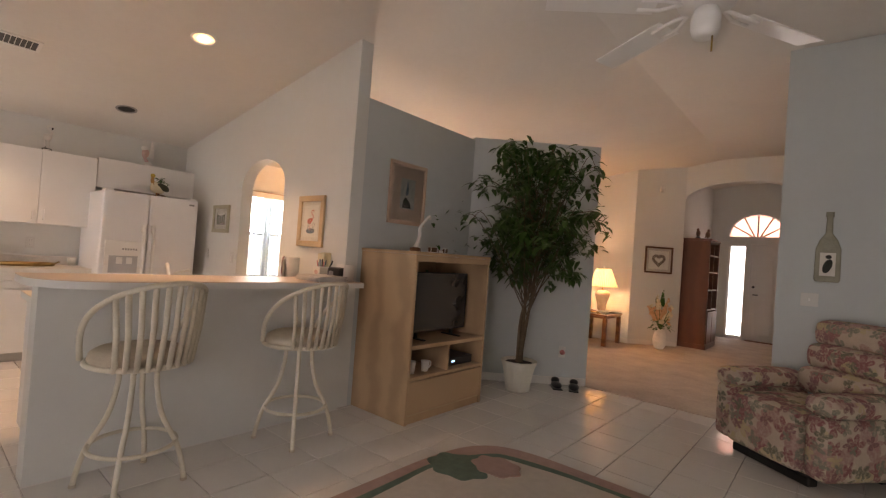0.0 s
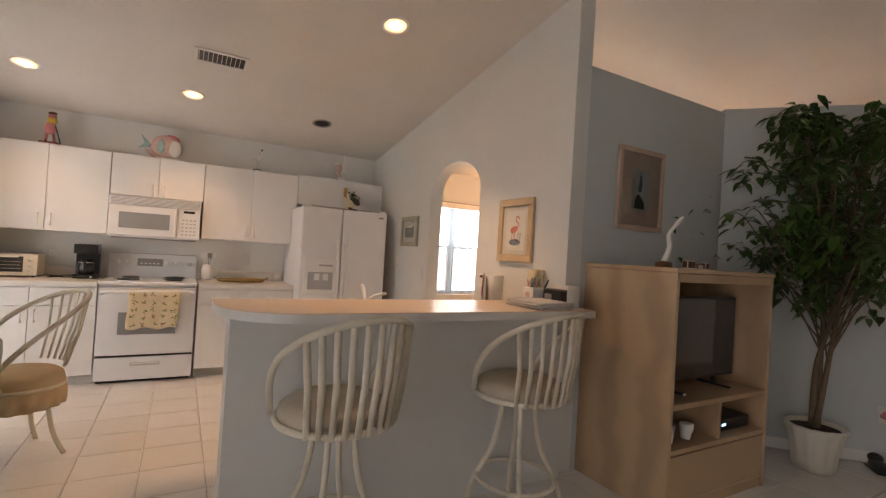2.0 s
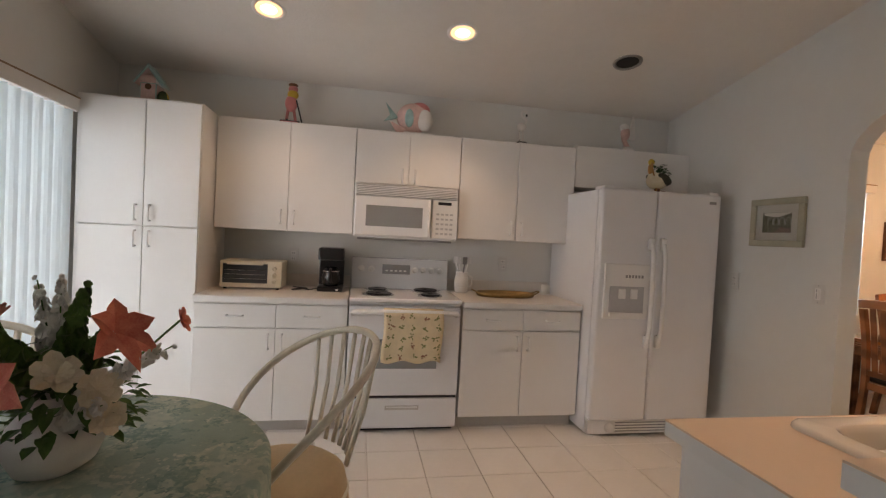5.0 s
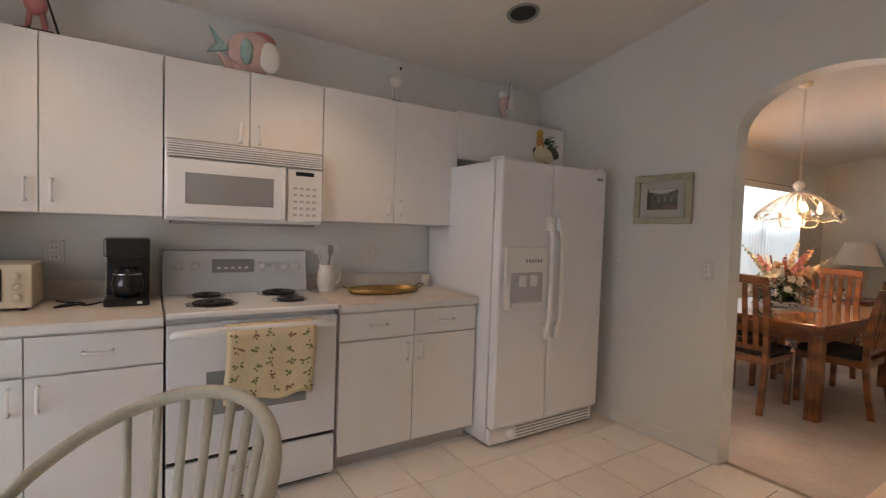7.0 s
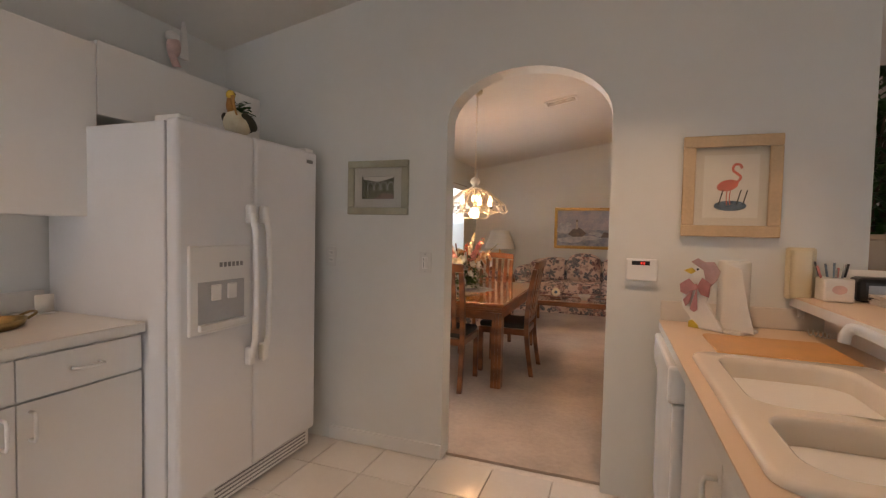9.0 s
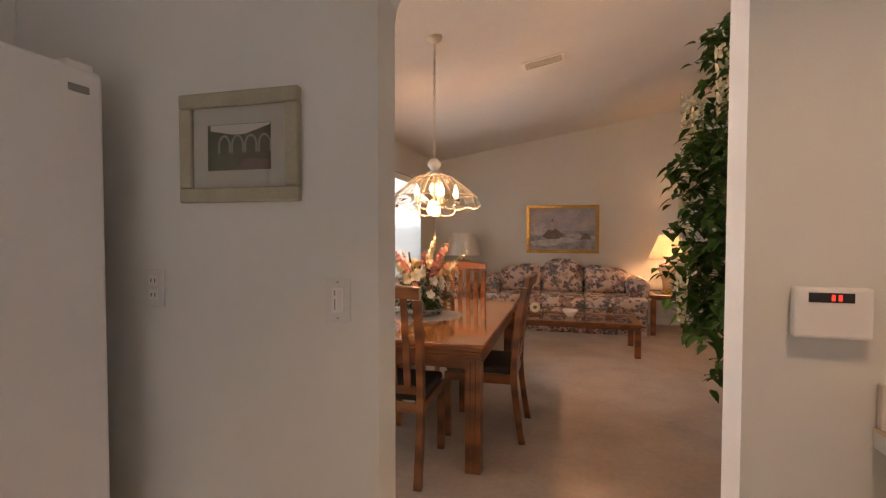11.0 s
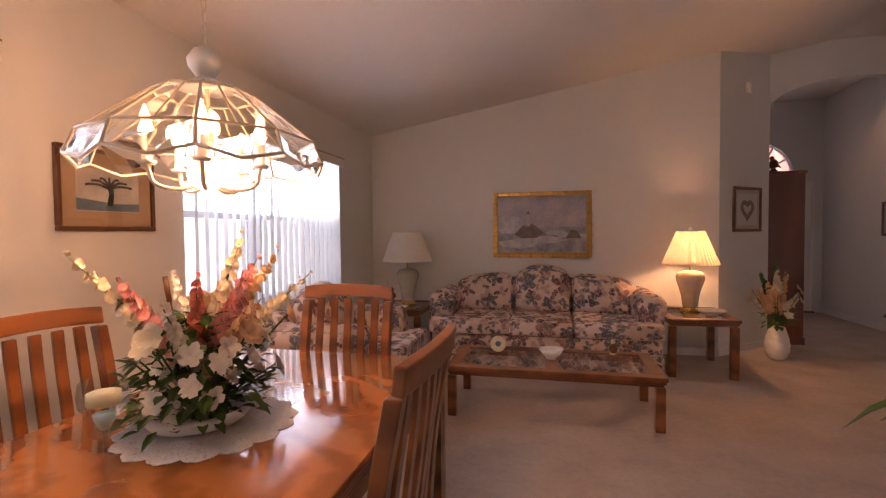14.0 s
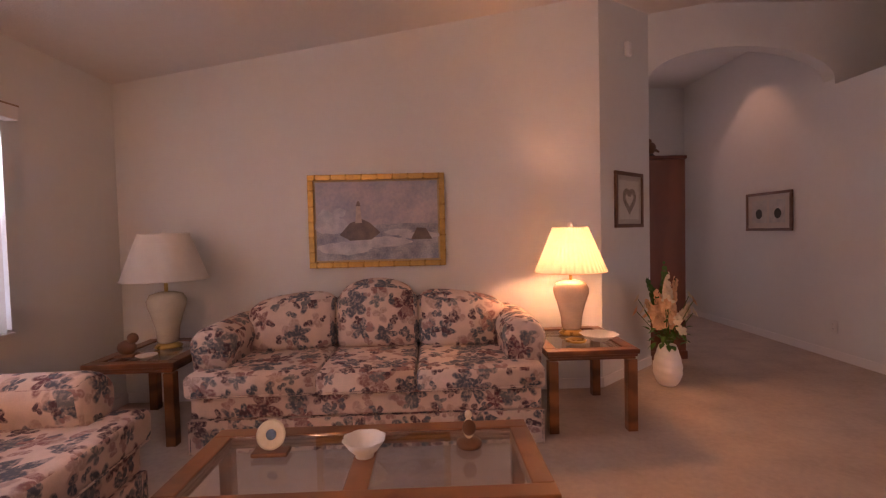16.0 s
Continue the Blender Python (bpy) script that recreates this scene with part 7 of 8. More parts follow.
def seat_furniture(name, m, label, category, width, seats, depth, tops, seat_z, arm_top):
    """Local x across, front at local y = 0, back at y = depth. The outer seat cushions reach round the arm fronts."""
    s = thing(name, m, label, category)
    aw, setback = 0.25, 0.15
    inner0, inner1 = aw - 0.03, width - aw + 0.03
    bm = bmesh.new()
    box(bm, 0.06, 0.012, 0.215, width - 0.06, depth - 0.05, 0.345, 0.018)
    part("front_rail", bm, FLORAL, s)
    bm = bmesh.new()
    n = 40
    pts = [(0.055 + (width - 0.11) * k / n, 0.004 + 0.003 * math.sin(k * 2.1)) for k in range(n + 1)]
    prism(bm, pts + [(width - 0.055, depth - 0.05), (0.055, depth - 0.05)], 0.012, 0.212, "xy")
    part("skirt", bm, FLORAL, s, "straight skirt hanging to the carpet")
    for x in (0.055, width - 0.055):
        bx("skirt_pleat", FLORAL, s, (x - 0.006, -0.004, 0.012, x + 0.006, 0.02, 0.21), 0.003)
    rolled_arm(s, 0.0, aw, setback, depth - 0.08, 0.215, arm_top)
    rolled_arm(s, width - aw, width, setback, depth - 0.08, 0.215, arm_top)
    w = (inner1 - inner0) / seats
    for k in range(seats):
        a, b = inner0 + w * k + 0.003, inner0 + w * (k + 1) - 0.003
        lo, hi = (0.05 if k == 0 else a), (width - 0.05 if k == seats - 1 else b)
        out = [(lo, -0.03), (hi, -0.03)]
        out += [(hi, setback - 0.012), (b, setback - 0.012)] if hi > b else []
        out += [(b, depth - 0.24), (a, depth - 0.24)]
        out += [(a, setback - 0.012), (lo, setback - 0.012)] if lo < a else []
        bm = bmesh.new()
        prism(bm, out, 0.347, seat_z, "xy", 0.035, 3)
        part("seat_cushion", bm, FLORAL, s, "plump floral seat cushion", True)
        rod("seat_welt", FLORAL, s, [(lo + 0.02, -0.031, 0.365), (hi - 0.02, -0.031, 0.365)], 0.006, 6)
        t0, t1, t2 = tops[k]
        crown = lambda u: t0 * (1 - u) * (1 - 2 * u) + t1 * 4 * u * (1 - u) + t2 * u * (2 * u - 1)
        pillow(s, "back_cushion", a - (0.05 if k == 0 else 0.014), b + (0.05 if k == seats - 1 else 0.014), depth - 0.30, seat_z - 0.03, crown, 0.30, "floral back cushion", 0.17)
    bx("back_frame", FLORAL, s, (0.07, depth - 0.15, 0.215, width - 0.07, depth, min(min(t) for t in tops) - 0.06), 0.05)
    for x in (0.08, width - 0.13):
        for y in (0.06, depth - 0.12):
            bx("foot", DARKWOOD, s, (x, y, 0.0, x + 0.05, y + 0.05, 0.03))
    return s


seat_furniture("sofa", pose(-4.30, 8.37, 0), "floral print three-seat sofa with rolled arms and a camel back", "sofa", 2.20, 3, 0.90, [(0.80, 0.87, 0.875), (0.87, 0.965, 0.87), (0.875, 0.86, 0.79)], 0.495, 0.735)
seat_furniture("armchair", pose(-4.12, 6.78, 0, 0, 0, 92), "floral print armchair matching the sofa under the window", "armchair", 1.09, 1, 0.92, [(0.82, 0.945, 0.82)], 0.51, 0.705)


def glass_table(name, m, w, d, h, frame_w, leg, label, panes, material, glass_mat=None):
    """A wood-framed table with glass set into its top. Local origin at a corner."""
    t = thing(name, m, label, "table")
    for q in ((0, 0, w, frame_w), (0, d - frame_w, w, d), (0, frame_w, frame_w, d - frame_w), (w - frame_w, frame_w, w, d - frame_w)):
        bx("top_frame", material, t, (q[0], q[1], h - 0.03, q[2], q[3], h), 0.005)
    for k in range(2):
        i = 0.010 * (k + 1)
        bx("edge_moulding", material, t, (i, i, h - 0.048 - 0.018 * k, w - i, frame_w, h - 0.031 - 0.018 * k), 0.005)
        bx("edge_moulding", material, t, (i, d - frame_w, h - 0.048 - 0.018 * k, w - i, d - i, h - 0.031 - 0.018 * k), 0.005)
        bx("edge_moulding", material, t, (i, frame_w, h - 0.048 - 0.018 * k, frame_w, d - frame_w, h - 0.031 - 0.018 * k), 0.005)
        bx("edge_moulding", material, t, (w - frame_w, frame_w, h - 0.048 - 0.018 * k, w - i, d - frame_w, h - 0.031 - 0.018 * k), 0.005)
    iw = (w - 2 * frame_w)
    for k in range(panes):
        a = frame_w + iw * k / panes
        b = frame_w + iw * (k + 1) / panes
        if k:
            bx("cross_bar", material, t, (a - 0.045, frame_w, h - 0.04, a + 0.045, d - frame_w, h - 0.004), 0.004)
        g = bx("glass_pane", glass_mat or GLASS, t, (a + (0.046 if k else 0.001), frame_w + 0.001, h - 0.014, b - (0.046 if k < panes - 1 else 0.001), d - frame_w - 0.001, h - 0.006))
        g.visible_shadow = False
    for x in (0.012, w - 0.012 - leg):
        for y in (0.012, d - 0.012 - leg):
            bx("leg", material, t, (x, y, 0.0, x + leg, y + leg, h - 0.068), 0.004)
    return t


glass_table("coffee_table", pose(-3.83, 7.22, 0), 1.46, 0.66, 0.365, 0.085, 0.06, "reddish wood coffee table with two glass panels on a beige carpet", 2, WOOD)
glass_table("end_table", pose(-2.10, 8.48, 0), 0.585, 0.73, 0.53, 0.08, 0.062, "reddish wood end table with a glass top beside the sofa", 1, WOOD)
glass_table("end_table", pose(-4.95, 8.50, 0), 0.56, 0.72, 0.53, 0.08, 0.062, "dark reddish wood end table between the sofa and the window wall", 1, WOOD)


def table_lamp(m, label, pleated, lit):
    t = thing("table_lamp", m, label, "table lamp")
    # same glaze twice: the lit lamp's copy has the bulb's warmth in its colour
    glaze = mat("cream_crackle_glaze" + ("_lit" if lit else ""), (0.62, 0.50, 0.38) if lit else (0.55, 0.52, 0.42), 0.25, var=0.08, scale=14, coat=0.3)
    bm = bmesh.new()
    lathe(bm, [(0.085, 0.0), (0.09, 0.012), (0.07, 0.025), (0.062, 0.035)], 28)
    part("foot", bm, BRASS, t, "brass foot", True)
    bm = bmesh.new()
    lathe(bm, [(0.06, 0.035), (0.068, 0.05), (0.075, 0.13), (0.098, 0.22), (0.122, 0.29), (0.125, 0.33), (0.105, 0.37), (0.06, 0.385), (0.03, 0.39)], 32)
    part("body", bm, glaze, t, "cream ginger-jar body", True)
    rod("neck", BRASS, t, [(0, 0, 0.388), (0, 0, 0.45)], 0.012, 10)
    for k in range(2):
        rod("harp", BRASS, t, curve_pts([(0, 0, 0.45), ((-1) ** k * 0.06, 0, 0.55), ((-1) ** k * 0.05, 0, 0.70), (0, 0, 0.765)], 6), 0.0025, 6)
    bm = bmesh.new()
    lathe(bm, [(0.008, 0.765), (0.02, 0.775), (0.018, 0.795), (0.004, 0.805)], 12)
    part("finial", bm, WHITEG, t, smooth=True)
    shade = mat("pleated_shade" if pleated else "plain_shade", (0.82, 0.71, 0.52) if pleated else (0.82, 0.79, 0.72), 0.9, var=0.03, translucent=0.27, scale=20)
    n = 168 if pleated else 8
    if pleated:
        wob = lambda a, z: 1 + (0.018 * math.cos(42 * a) if pleated else 0)
        rr = [(0.252, 0.452), (0.185, 0.61), (0.123, 0.767)]
    else:
        wob = None
        n = 48
        rr = [(0.272, 0.473), (0.238, 0.57), (0.195, 0.69), (0.158, 0.79)]
    bm = bmesh.new()
    lathe(bm, rr, n, wob=wob)
    bmesh.ops.delete(bm, geom=[f for f in bm.faces if len(f.verts) > 4], context="FACES_ONLY")
    part("shade", bm, shade, t, "pleated cream lampshade glowing" if lit else "plain cream lampshade, unlit", True)
    for r, z in (rr[0], rr[-1]):
        rod("shade_rim", shade, t, [(r * math.cos(a), r * math.sin(a), z) for a in [2 * math.pi * k / 40 for k in range(40)]], 0.004, 6, closed=True)
    if lit:
        bm = bmesh.new()
        lathe(bm, [(0.012, 0.455), (0.03, 0.52), (0.03, 0.545), (0.0, 0.575)], 14)
        part("bulb", bm, mat("warm_bulb", (1.0, 0.68, 0.36), emit=3.0), t, "lit bulb", True).visible_shadow = False
    return t


table_lamp(pose(-1.80, 8.96, 0.531), "lit table lamp with a cream jar base and pleated shade", True, True)
table_lamp(pose(-4.655, 8.93, 0.531), "unlit table lamp with a cream jar base and plain shade", False, False)


def bookcase():
    b = thing("bookcase", pose(-0.795, 10.04, 0), "tall dark wood bookcase with open shelves standing in the hall", "bookcase")
    D, W, H = 0.44, 0.86, 1.93
    bx("side_panel", DARKWOOD, b, (0, 0, 0, D, 0.03, H), 0.004)
    bx("side_panel", DARKWOOD, b, (0, W - 0.03, 0, D, W, H), 0.004)
    bx("back_panel", DARKWOOD, b, (0, 0.031, 0.02, 0.012, W - 0.031, H - 0.02))
    bx("centre_panel", DARKWOOD, b, (0.013, W / 2 - 0.012, 0.09, D - 0.01, W / 2 + 0.012, H - 0.05), 0.003)
    bx("cornice", DARKWOOD, b, (-0.0, -0.012, H + 0.001, D + 0.015, W + 0.012, H + 0.035), 0.008)
    bx("plinth", DARKWOOD, b, (0, -0.012, 0.0, D + 0.012, W + 0.012, 0.085), 0.006)
    for z in (0.10, 0.42, 0.68, 1.04, 1.36, 1.66, H - 0.03):
        bx("shelf", DARKWOOD, b, (0.013, 0.031, z, D - 0.005, W - 0.031, z + 0.022), 0.003)
    for y in (0.035, W / 2 + 0.014):
        bx("cupboard_door", DARKWOOD, b, (D - 0.004, y, 0.105, D + 0.014, y + 0.39, 0.66), 0.005)
    for x, y, z in ((0.2, 0.14, 1.062), (0.2, 0.62, 1.382), (0.22, 0.25, 1.382), (0.2, 0.6, 0.702)):
        mug(pose(-0.795 + x, 10.04 + y, z), "small brown glazed pot on the bookcase shelf", 0.045, 0.12, BROWNG)


bookcase()
for x, y, a, s in ((-0.60, 10.22, 30, 1.0), (-0.52, 10.62, -20, 1.1)):
    multi("bird_figurine", [(BROWNG, blob((0, 0, 0.10 * s), (0.035, 0.055, 0.06))), (BROWNG, blob((0, 0.02, 0.17 * s), (0.022, 0.03, 0.028))), (YELLOW, rodf([(0, 0.04, 0.17 * s), (0, 0.075, 0.165 * s)], 0.007, 0.002)), (BROWNG, rodf([(0, -0.03, 0.09), (0, -0.09, 0.05)], 0.02, 0.008)), (BLACK, lathef([(0.045, 0.0), (0.04, 0.03), (0.02, 0.045)]))], "dark carved bird figurine on top of the bookcase", "figurine", pose(x, y, 1.966, 0, 0, a))


def floor_vase():
    v = thing("floor_vase", pose(-0.905, 9.33, 0.006), "white ribbed ceramic floor vase with silk flowers", "vase")
    bm = bmesh.new()
    rib = lambda a, z: 1 + 0.022 * math.sin(95 * z + 2 * a) if 0.03 < z < 0.29 else 1
    prof = [(0.06, 0.0)] + [(0.065 + 0.045 * math.sin(math.pi * (k / 24) ** 0.75 * 0.92) + 0.0, 0.012 * k + 0.006) for k in range(1, 26)] + [(0.066, 0.325), (0.06, 0.33), (0.052, 0.32)]
    lathe(bm, prof, 40, wob=rib)
    part("body", bm, WHITEG, v, smooth=True)
    rnd = random.Random(17)
    spikes = [(PEACHP, 0.10, 0.05, 0.55, 0.6, 26, 0.04), (PEACHP, -0.20, -0.06, 0.38, 0.55, 22, 0.045), (PEACHP, -0.08, 0.02, 0.45, 0.4, 14, 0.045), (CREAMP, -0.05, -0.1, 0.6, 0.35, 14, 0.035), (LEAF, 0.0, 0.05, 0.66, 0.35, 18, 0.035), (LEAF, -0.12, 0.1, 0.55, 0.4, 18, 0.035), (CREAMP, 0.17, -0.04, 0.34, 0.4, 12, 0.04)]
    heads = [(CREAMP, rnd.uniform(-0.22, 0.18), rnd.uniform(-0.15, 0.15), rnd.uniform(0.45, 0.72), 0.05, 5) for k in range(9)] + [(PEACHP, rnd.uniform(-0.22, 0.15), rnd.uniform(-0.15, 0.15), rnd.uniform(0.42, 0.75), 0.05, 5) for k in range(8)]
    bouquet(v, 0.32, rnd, spikes, heads, 60, 0.16, 0.24, LEAF, 0.075)


floor_vase()


def shell_bowl(name, m, r, h, label):
    solid(name, WHITEG, lambda bm: lathe(bm, [(r * 0.45, 0.0), (r * 0.42, 0.008), (r * 0.7, h * 0.45), (r, h), (r * 0.96, h), (r * 0.62, h * 0.5), (r * 0.3, h * 0.25)], 64, wob=lambda a, z: 1 + 0.09 * abs(math.sin(4 * a)) * min(1, z / h)), label, "bowl", m=m, smooth=True)


shell_bowl("bowl", pose(-3.10, 7.56, 0.365), 0.085, 0.075, "white scalloped porcelain bowl on the coffee table")
shell_bowl("shell_dish", pose(-1.68, 8.74, 0.531), 0.12, 0.045, "pale scalloped shell dish beside the table lamp")
bx2 = thing("ashtray", pose(-1.85, 8.70, 0.531), "brass-rimmed oval tray on the end table", "tray")
bm = bmesh.new()
lathe(bm, [(0.05, 0.0), (0.065, 0.006), (0.07, 0.018), (0.06, 0.018), (0.05, 0.008)], 24)
part("dish", bm, BRASS, bx2, smooth=True)
multi("figurine", [(BROWNG, lathef([(0.055, 0), (0.055, 0.018), (0.04, 0.03), (0, 0.034)])), (CREAMP, blob((0, 0, 0.075), (0.025, 0.025, 0.045))), (CREAMP, blob((0.0, 0.01, 0.13), (0.016, 0.016, 0.02))), (BROWNG, blob((0.0, -0.02, 0.085), (0.03, 0.015, 0.035)))], "small bird figurine on a dark round base on the coffee table", "figurine", pose(-2.66, 7.62, 0.365))
st2 = thing("plate_stand", pose(-3.50, 7.60, 0.365), "small painted plate on a wooden stand on the coffee table", "ornament")
bx("stand", WOOD, st2, (-0.075, -0.03, 0.0, 0.075, 0.04, 0.018), 0.004)
bm = bmesh.new()
lathe(bm, [(0.03, 0.0), (0.058, 0.006), (0.062, 0.012), (0.05, 0.010), (0.0, 0.006)], 28)
pl = part("plate", bm, CREAMP, st2, "cream plate with a blue bird", True)
pl.matrix_local = pose(0, 0.02, 0.078, 72, 0, 0)
bm = bmesh.new()
lathe(bm, [(0.0, 0.0105), (0.022, 0.0105), (0.022, 0.0118), (0.0, 0.012)], 16)
pb = part("painted_bird", bm, INKBLUE, pl)
multi("carved_animal", [(BROWNG, blob((0, 0, 0.06), (0.06, 0.04, 0.05))), (BROWNG, blob((0.04, 0, 0.12), (0.035, 0.03, 0.035))), (BROWNG, boxf(-0.06, -0.04, 0, 0.06, 0.04, 0.02, bevel=0.006))], "small dark carved animal on the end table", "figurine", pose(-4.78, 8.68, 0.531))
shell_bowl("shell_dish", pose(-4.62, 8.62, 0.531), 0.06, 0.025, "small pale dish on the dark end table")


# ---- small kitchen things ----
def toaster_oven():
    t = thing("toaster_oven", pose(-5.13, -0.42, 0.909), "cream toaster oven with a glass door on the worktop", "toaster oven")
    ivory = mat("ivory_plastic", (0.66, 0.58, 0.44), 0.4, var=0.03)
    bx("case", ivory, t, (0, 0, 0.012, 0.26, 0.41, 0.20), 0.008)
    bx("glass_door", DARKGLASS, t, (0.2585, 0.02, 0.045, 0.265, 0.315, 0.18), 0.002, "dark glass door")
    for z in (0.075, 0.105, 0.135):
        rod("rack_line", CHROME, t, [(0.2665, 0.03, z), (0.2665, 0.305, z)], 0.0018, 5)
    bx("door_handle", ivory, t, (0.264, 0.05, 0.172, 0.285, 0.285, 0.186), 0.004)
    for z in (0.06, 0.105, 0.15):
        rod("knob", ivory, t, [(0.258, 0.362, z), (0.278, 0.362, z)], 0.015, 12)
    for x in (0.02, 0.22):
        for y in (0.02, 0.37):
            bx("foot", BLACK, t, (x, y, 0.0, x + 0.02, y + 0.02, 0.012))


def coffee_maker():
    c = thing("coffee_maker", pose(-5.10, 0.235, 0.909), "black drip coffee maker with a glass carafe", "coffee maker")
    bx("base", BLACK, c, (0.0, 0.0, 0.0, 0.24, 0.18, 0.035), 0.008)
    bx("tower", BLACK, c, (0.0, 0.0, 0.036, 0.085, 0.18, 0.225), 0.006)
    bx("head", BLACK, c, (0.0, 0.0, 0.226, 0.23, 0.18, 0.315), 0.01)
    bm = bmesh.new()
    lathe(bm, [(0.05, 0.037), (0.062, 0.06), (0.066, 0.10), (0.052, 0.155), (0.04, 0.175)], 24, 0.155, 0.09)
    part("carafe", bm, DARKGLASS, c, "dark glass carafe", True)
    rod("carafe_band", CHROME, c, [(0.155 + 0.057 * math.cos(a), 0.09 + 0.057 * math.sin(a), 0.145) for a in [2 * math.pi * k / 24 for k in range(24)]], 0.004, 6, closed=True)
    rod("carafe_handle", BLACK, c, curve_pts([(0.20, 0.09, 0.16), (0.255, 0.09, 0.15), (0.25, 0.09, 0.08), (0.215, 0.09, 0.07)], 6), 0.009, 8)
    bx("switch", HANDLE, c, (0.2395, 0.13, 0.01, 0.242, 0.15, 0.022))
    solid("power_cord", BLACK, lambda bm: tube(bm, curve_pts([(-5.02, 0.235, 0.915), (-4.93, 0.17, 0.914), (-4.99, 0.10, 0.914), (-4.90, 0.06, 0.914), (-4.95, 0.16, 0.92), (-5.05, 0.08, 0.914), (-5.10, 0.04, 0.914)], 8), 0.004, 6), "black power cord lying in loops on the worktop", "cord", smooth=True)


toaster_oven()
coffee_maker()


def tray():
    t = thing("serving_tray", pose(-4.90, 1.655, 0.909), "oval brass serving tray with a raised rim and handles", "tray")
    bm = bmesh.new()
    lathe(bm, [(0.215, 0.0), (0.222, 0.004), (0.235, 0.032), (0.24, 0.034), (0.228, 0.006), (0.0, 0.005)], 48, squash=1.0)
    bmesh.ops.scale(bm, vec=(0.5, 1.0, 1.0), verts=bm.verts[:])
    part("dish", bm, TRAYBRASS, t, smooth=True)
    for s in (-1, 1):
        rod("handle", TRAYBRASS, t, curve_pts([(-0.035, s * 0.228, 0.028), (-0.02, s * 0.265, 0.045), (0.02, s * 0.265, 0.045), (0.035, s * 0.228, 0.028)], 5), 0.005, 8)


tray()


def utensil_jug():
    j = thing("utensil_jug", pose(-5.06, 1.335, 0.909), "white ceramic jug holding kitchen utensils beside the range", "jug")
    bm = bmesh.new()
    lathe(bm, [(0.042, 0.0), (0.05, 0.02), (0.058, 0.07), (0.052, 0.12), (0.042, 0.15), (0.05, 0.165), (0.046, 0.165), (0.038, 0.15)], 24)
    part("body", bm, WHITEG, j, smooth=True)
    rod("handle", WHITEG, j, curve_pts([(0, 0.045, 0.14), (0, 0.085, 0.12), (0, 0.08, 0.06), (0, 0.054, 0.045)], 6), 0.007, 8)
    for dx, dy, k in ((0.02, -0.03, 0), (-0.02, 0.03, 1), (0.0, 0.05, 0), (0.03, 0.01, 1), (-0.01, -0.05, 0)):
        u = rod("utensil", GREY if k else HANDLE, j, [(0, 0, 0.05), (dx, dy, 0.24)], 0.004, 6)
        bm = bmesh.new()
        box(bm, dx * 1.1 - 0.004, dy * 1.1 - 0.016, 0.23, dx * 1.1 + 0.004, dy * 1.1 + 0.016, 0.285, 0.004)
        part("utensil_head", bm, GREY if k else HANDLE, j)


utensil_jug()
multi("note_card", [(PAPER, boxf(0, 0, 0, 0.004, 0.075, 0.085)), (HANDLE, boxf(-0.03, 0.0, 0.0, 0.03, 0.075, 0.006, bevel=0.002))], "small white card on a stand at the end of the worktop", "card", pose(-5.08, 2.02, 0.909))


# figurines above the cabinets
multi("birdhouse", [(TEAL, boxf(-0.06, -0.05, 0.0, 0.06, 0.05, 0.14, bevel=0.006)), (ROSE, lambda bm: prism(bm, [(-0.09, 0.135), (0.0, 0.26), (0.09, 0.135), (0.075, 0.13), (0.0, 0.235), (-0.075, 0.13)], -0.07, 0.07, "yz")), (YELLOW, boxf(0.05, -0.04, 0.0, 0.085, 0.04, 0.03, bevel=0.01)), (GREENG, blob((0.03, 0.08, 0.05), (0.04, 0.035, 0.05))), (ROSE, boxf(0.0605, -0.045, 0.14, 0.062, 0.045, 0.19)), (BROWNG, blob((0.061, 0, 0.115), (0.004, 0.02, 0.02)))], "pastel pottery birdhouse with a pink roof on the pantry top", "figurine", pose(-4.86, -0.88, 2.11))
multi("bird_figurine", [(BLACK, boxf(-0.05, -0.07, 0.0, 0.05, 0.07, 0.03, bevel=0.008)), (PINK, rodf([(0, -0.03, 0.03), (0, -0.02, 0.12)], 0.011)), (PINK, rodf([(0, 0.035, 0.03), (0, 0.02, 0.12)], 0.011)), (PINK, blob((0, 0, 0.16), (0.045, 0.045, 0.06))), (YELLOW, blob((0, 0.01, 0.225), (0.04, 0.04, 0.035))), (PINK, blob((0, 0.01, 0.265), (0.03, 0.034, 0.03))), (BROWNG, blob((0, 0.01, 0.295), (0.035, 0.035, 0.014))), (BLACK, rodf([(0.03, 0.04, 0.18), (0.04, 0.085, 0.02)], 0.005))], "pink standing bird figurine with a hat and cane", "figurine", pose(-5.04, -0.02, 2.105))
multi("fish_figurine", [(ROSE, blob((0, 0.02, 0.14), (0.05, 0.135, 0.115))), (PINK, blob((0.0, 0.06, 0.21), (0.03, 0.08, 0.055))), (WHITEG, blob((0.035, 0.10, 0.12), (0.025, 0.06, 0.085))), (TEAL, blob((0.04, -0.02, 0.13), (0.02, 0.035, 0.07))), (TEAL, lambda bm: prism(bm, [(-0.10, 0.13), (-0.20, 0.24), (-0.165, 0.15), (-0.21, 0.10)], -0.015, 0.015, "yz", 0.006)), (ROSE, lambda bm: prism(bm, [(-0.03, 0.05), (-0.16, 0.10), (-0.11, 0.02), (-0.02, 0.02)], -0.02, 0.02, "yz", 0.006)), (WHITEG, boxf(-0.04, -0.06, 0.0, 0.04, 0.08, 0.03, bevel=0.01))], "large pastel pink and aqua ceramic fish on the cabinet top", "figurine", pose(-5.04, 0.87, 2.105))
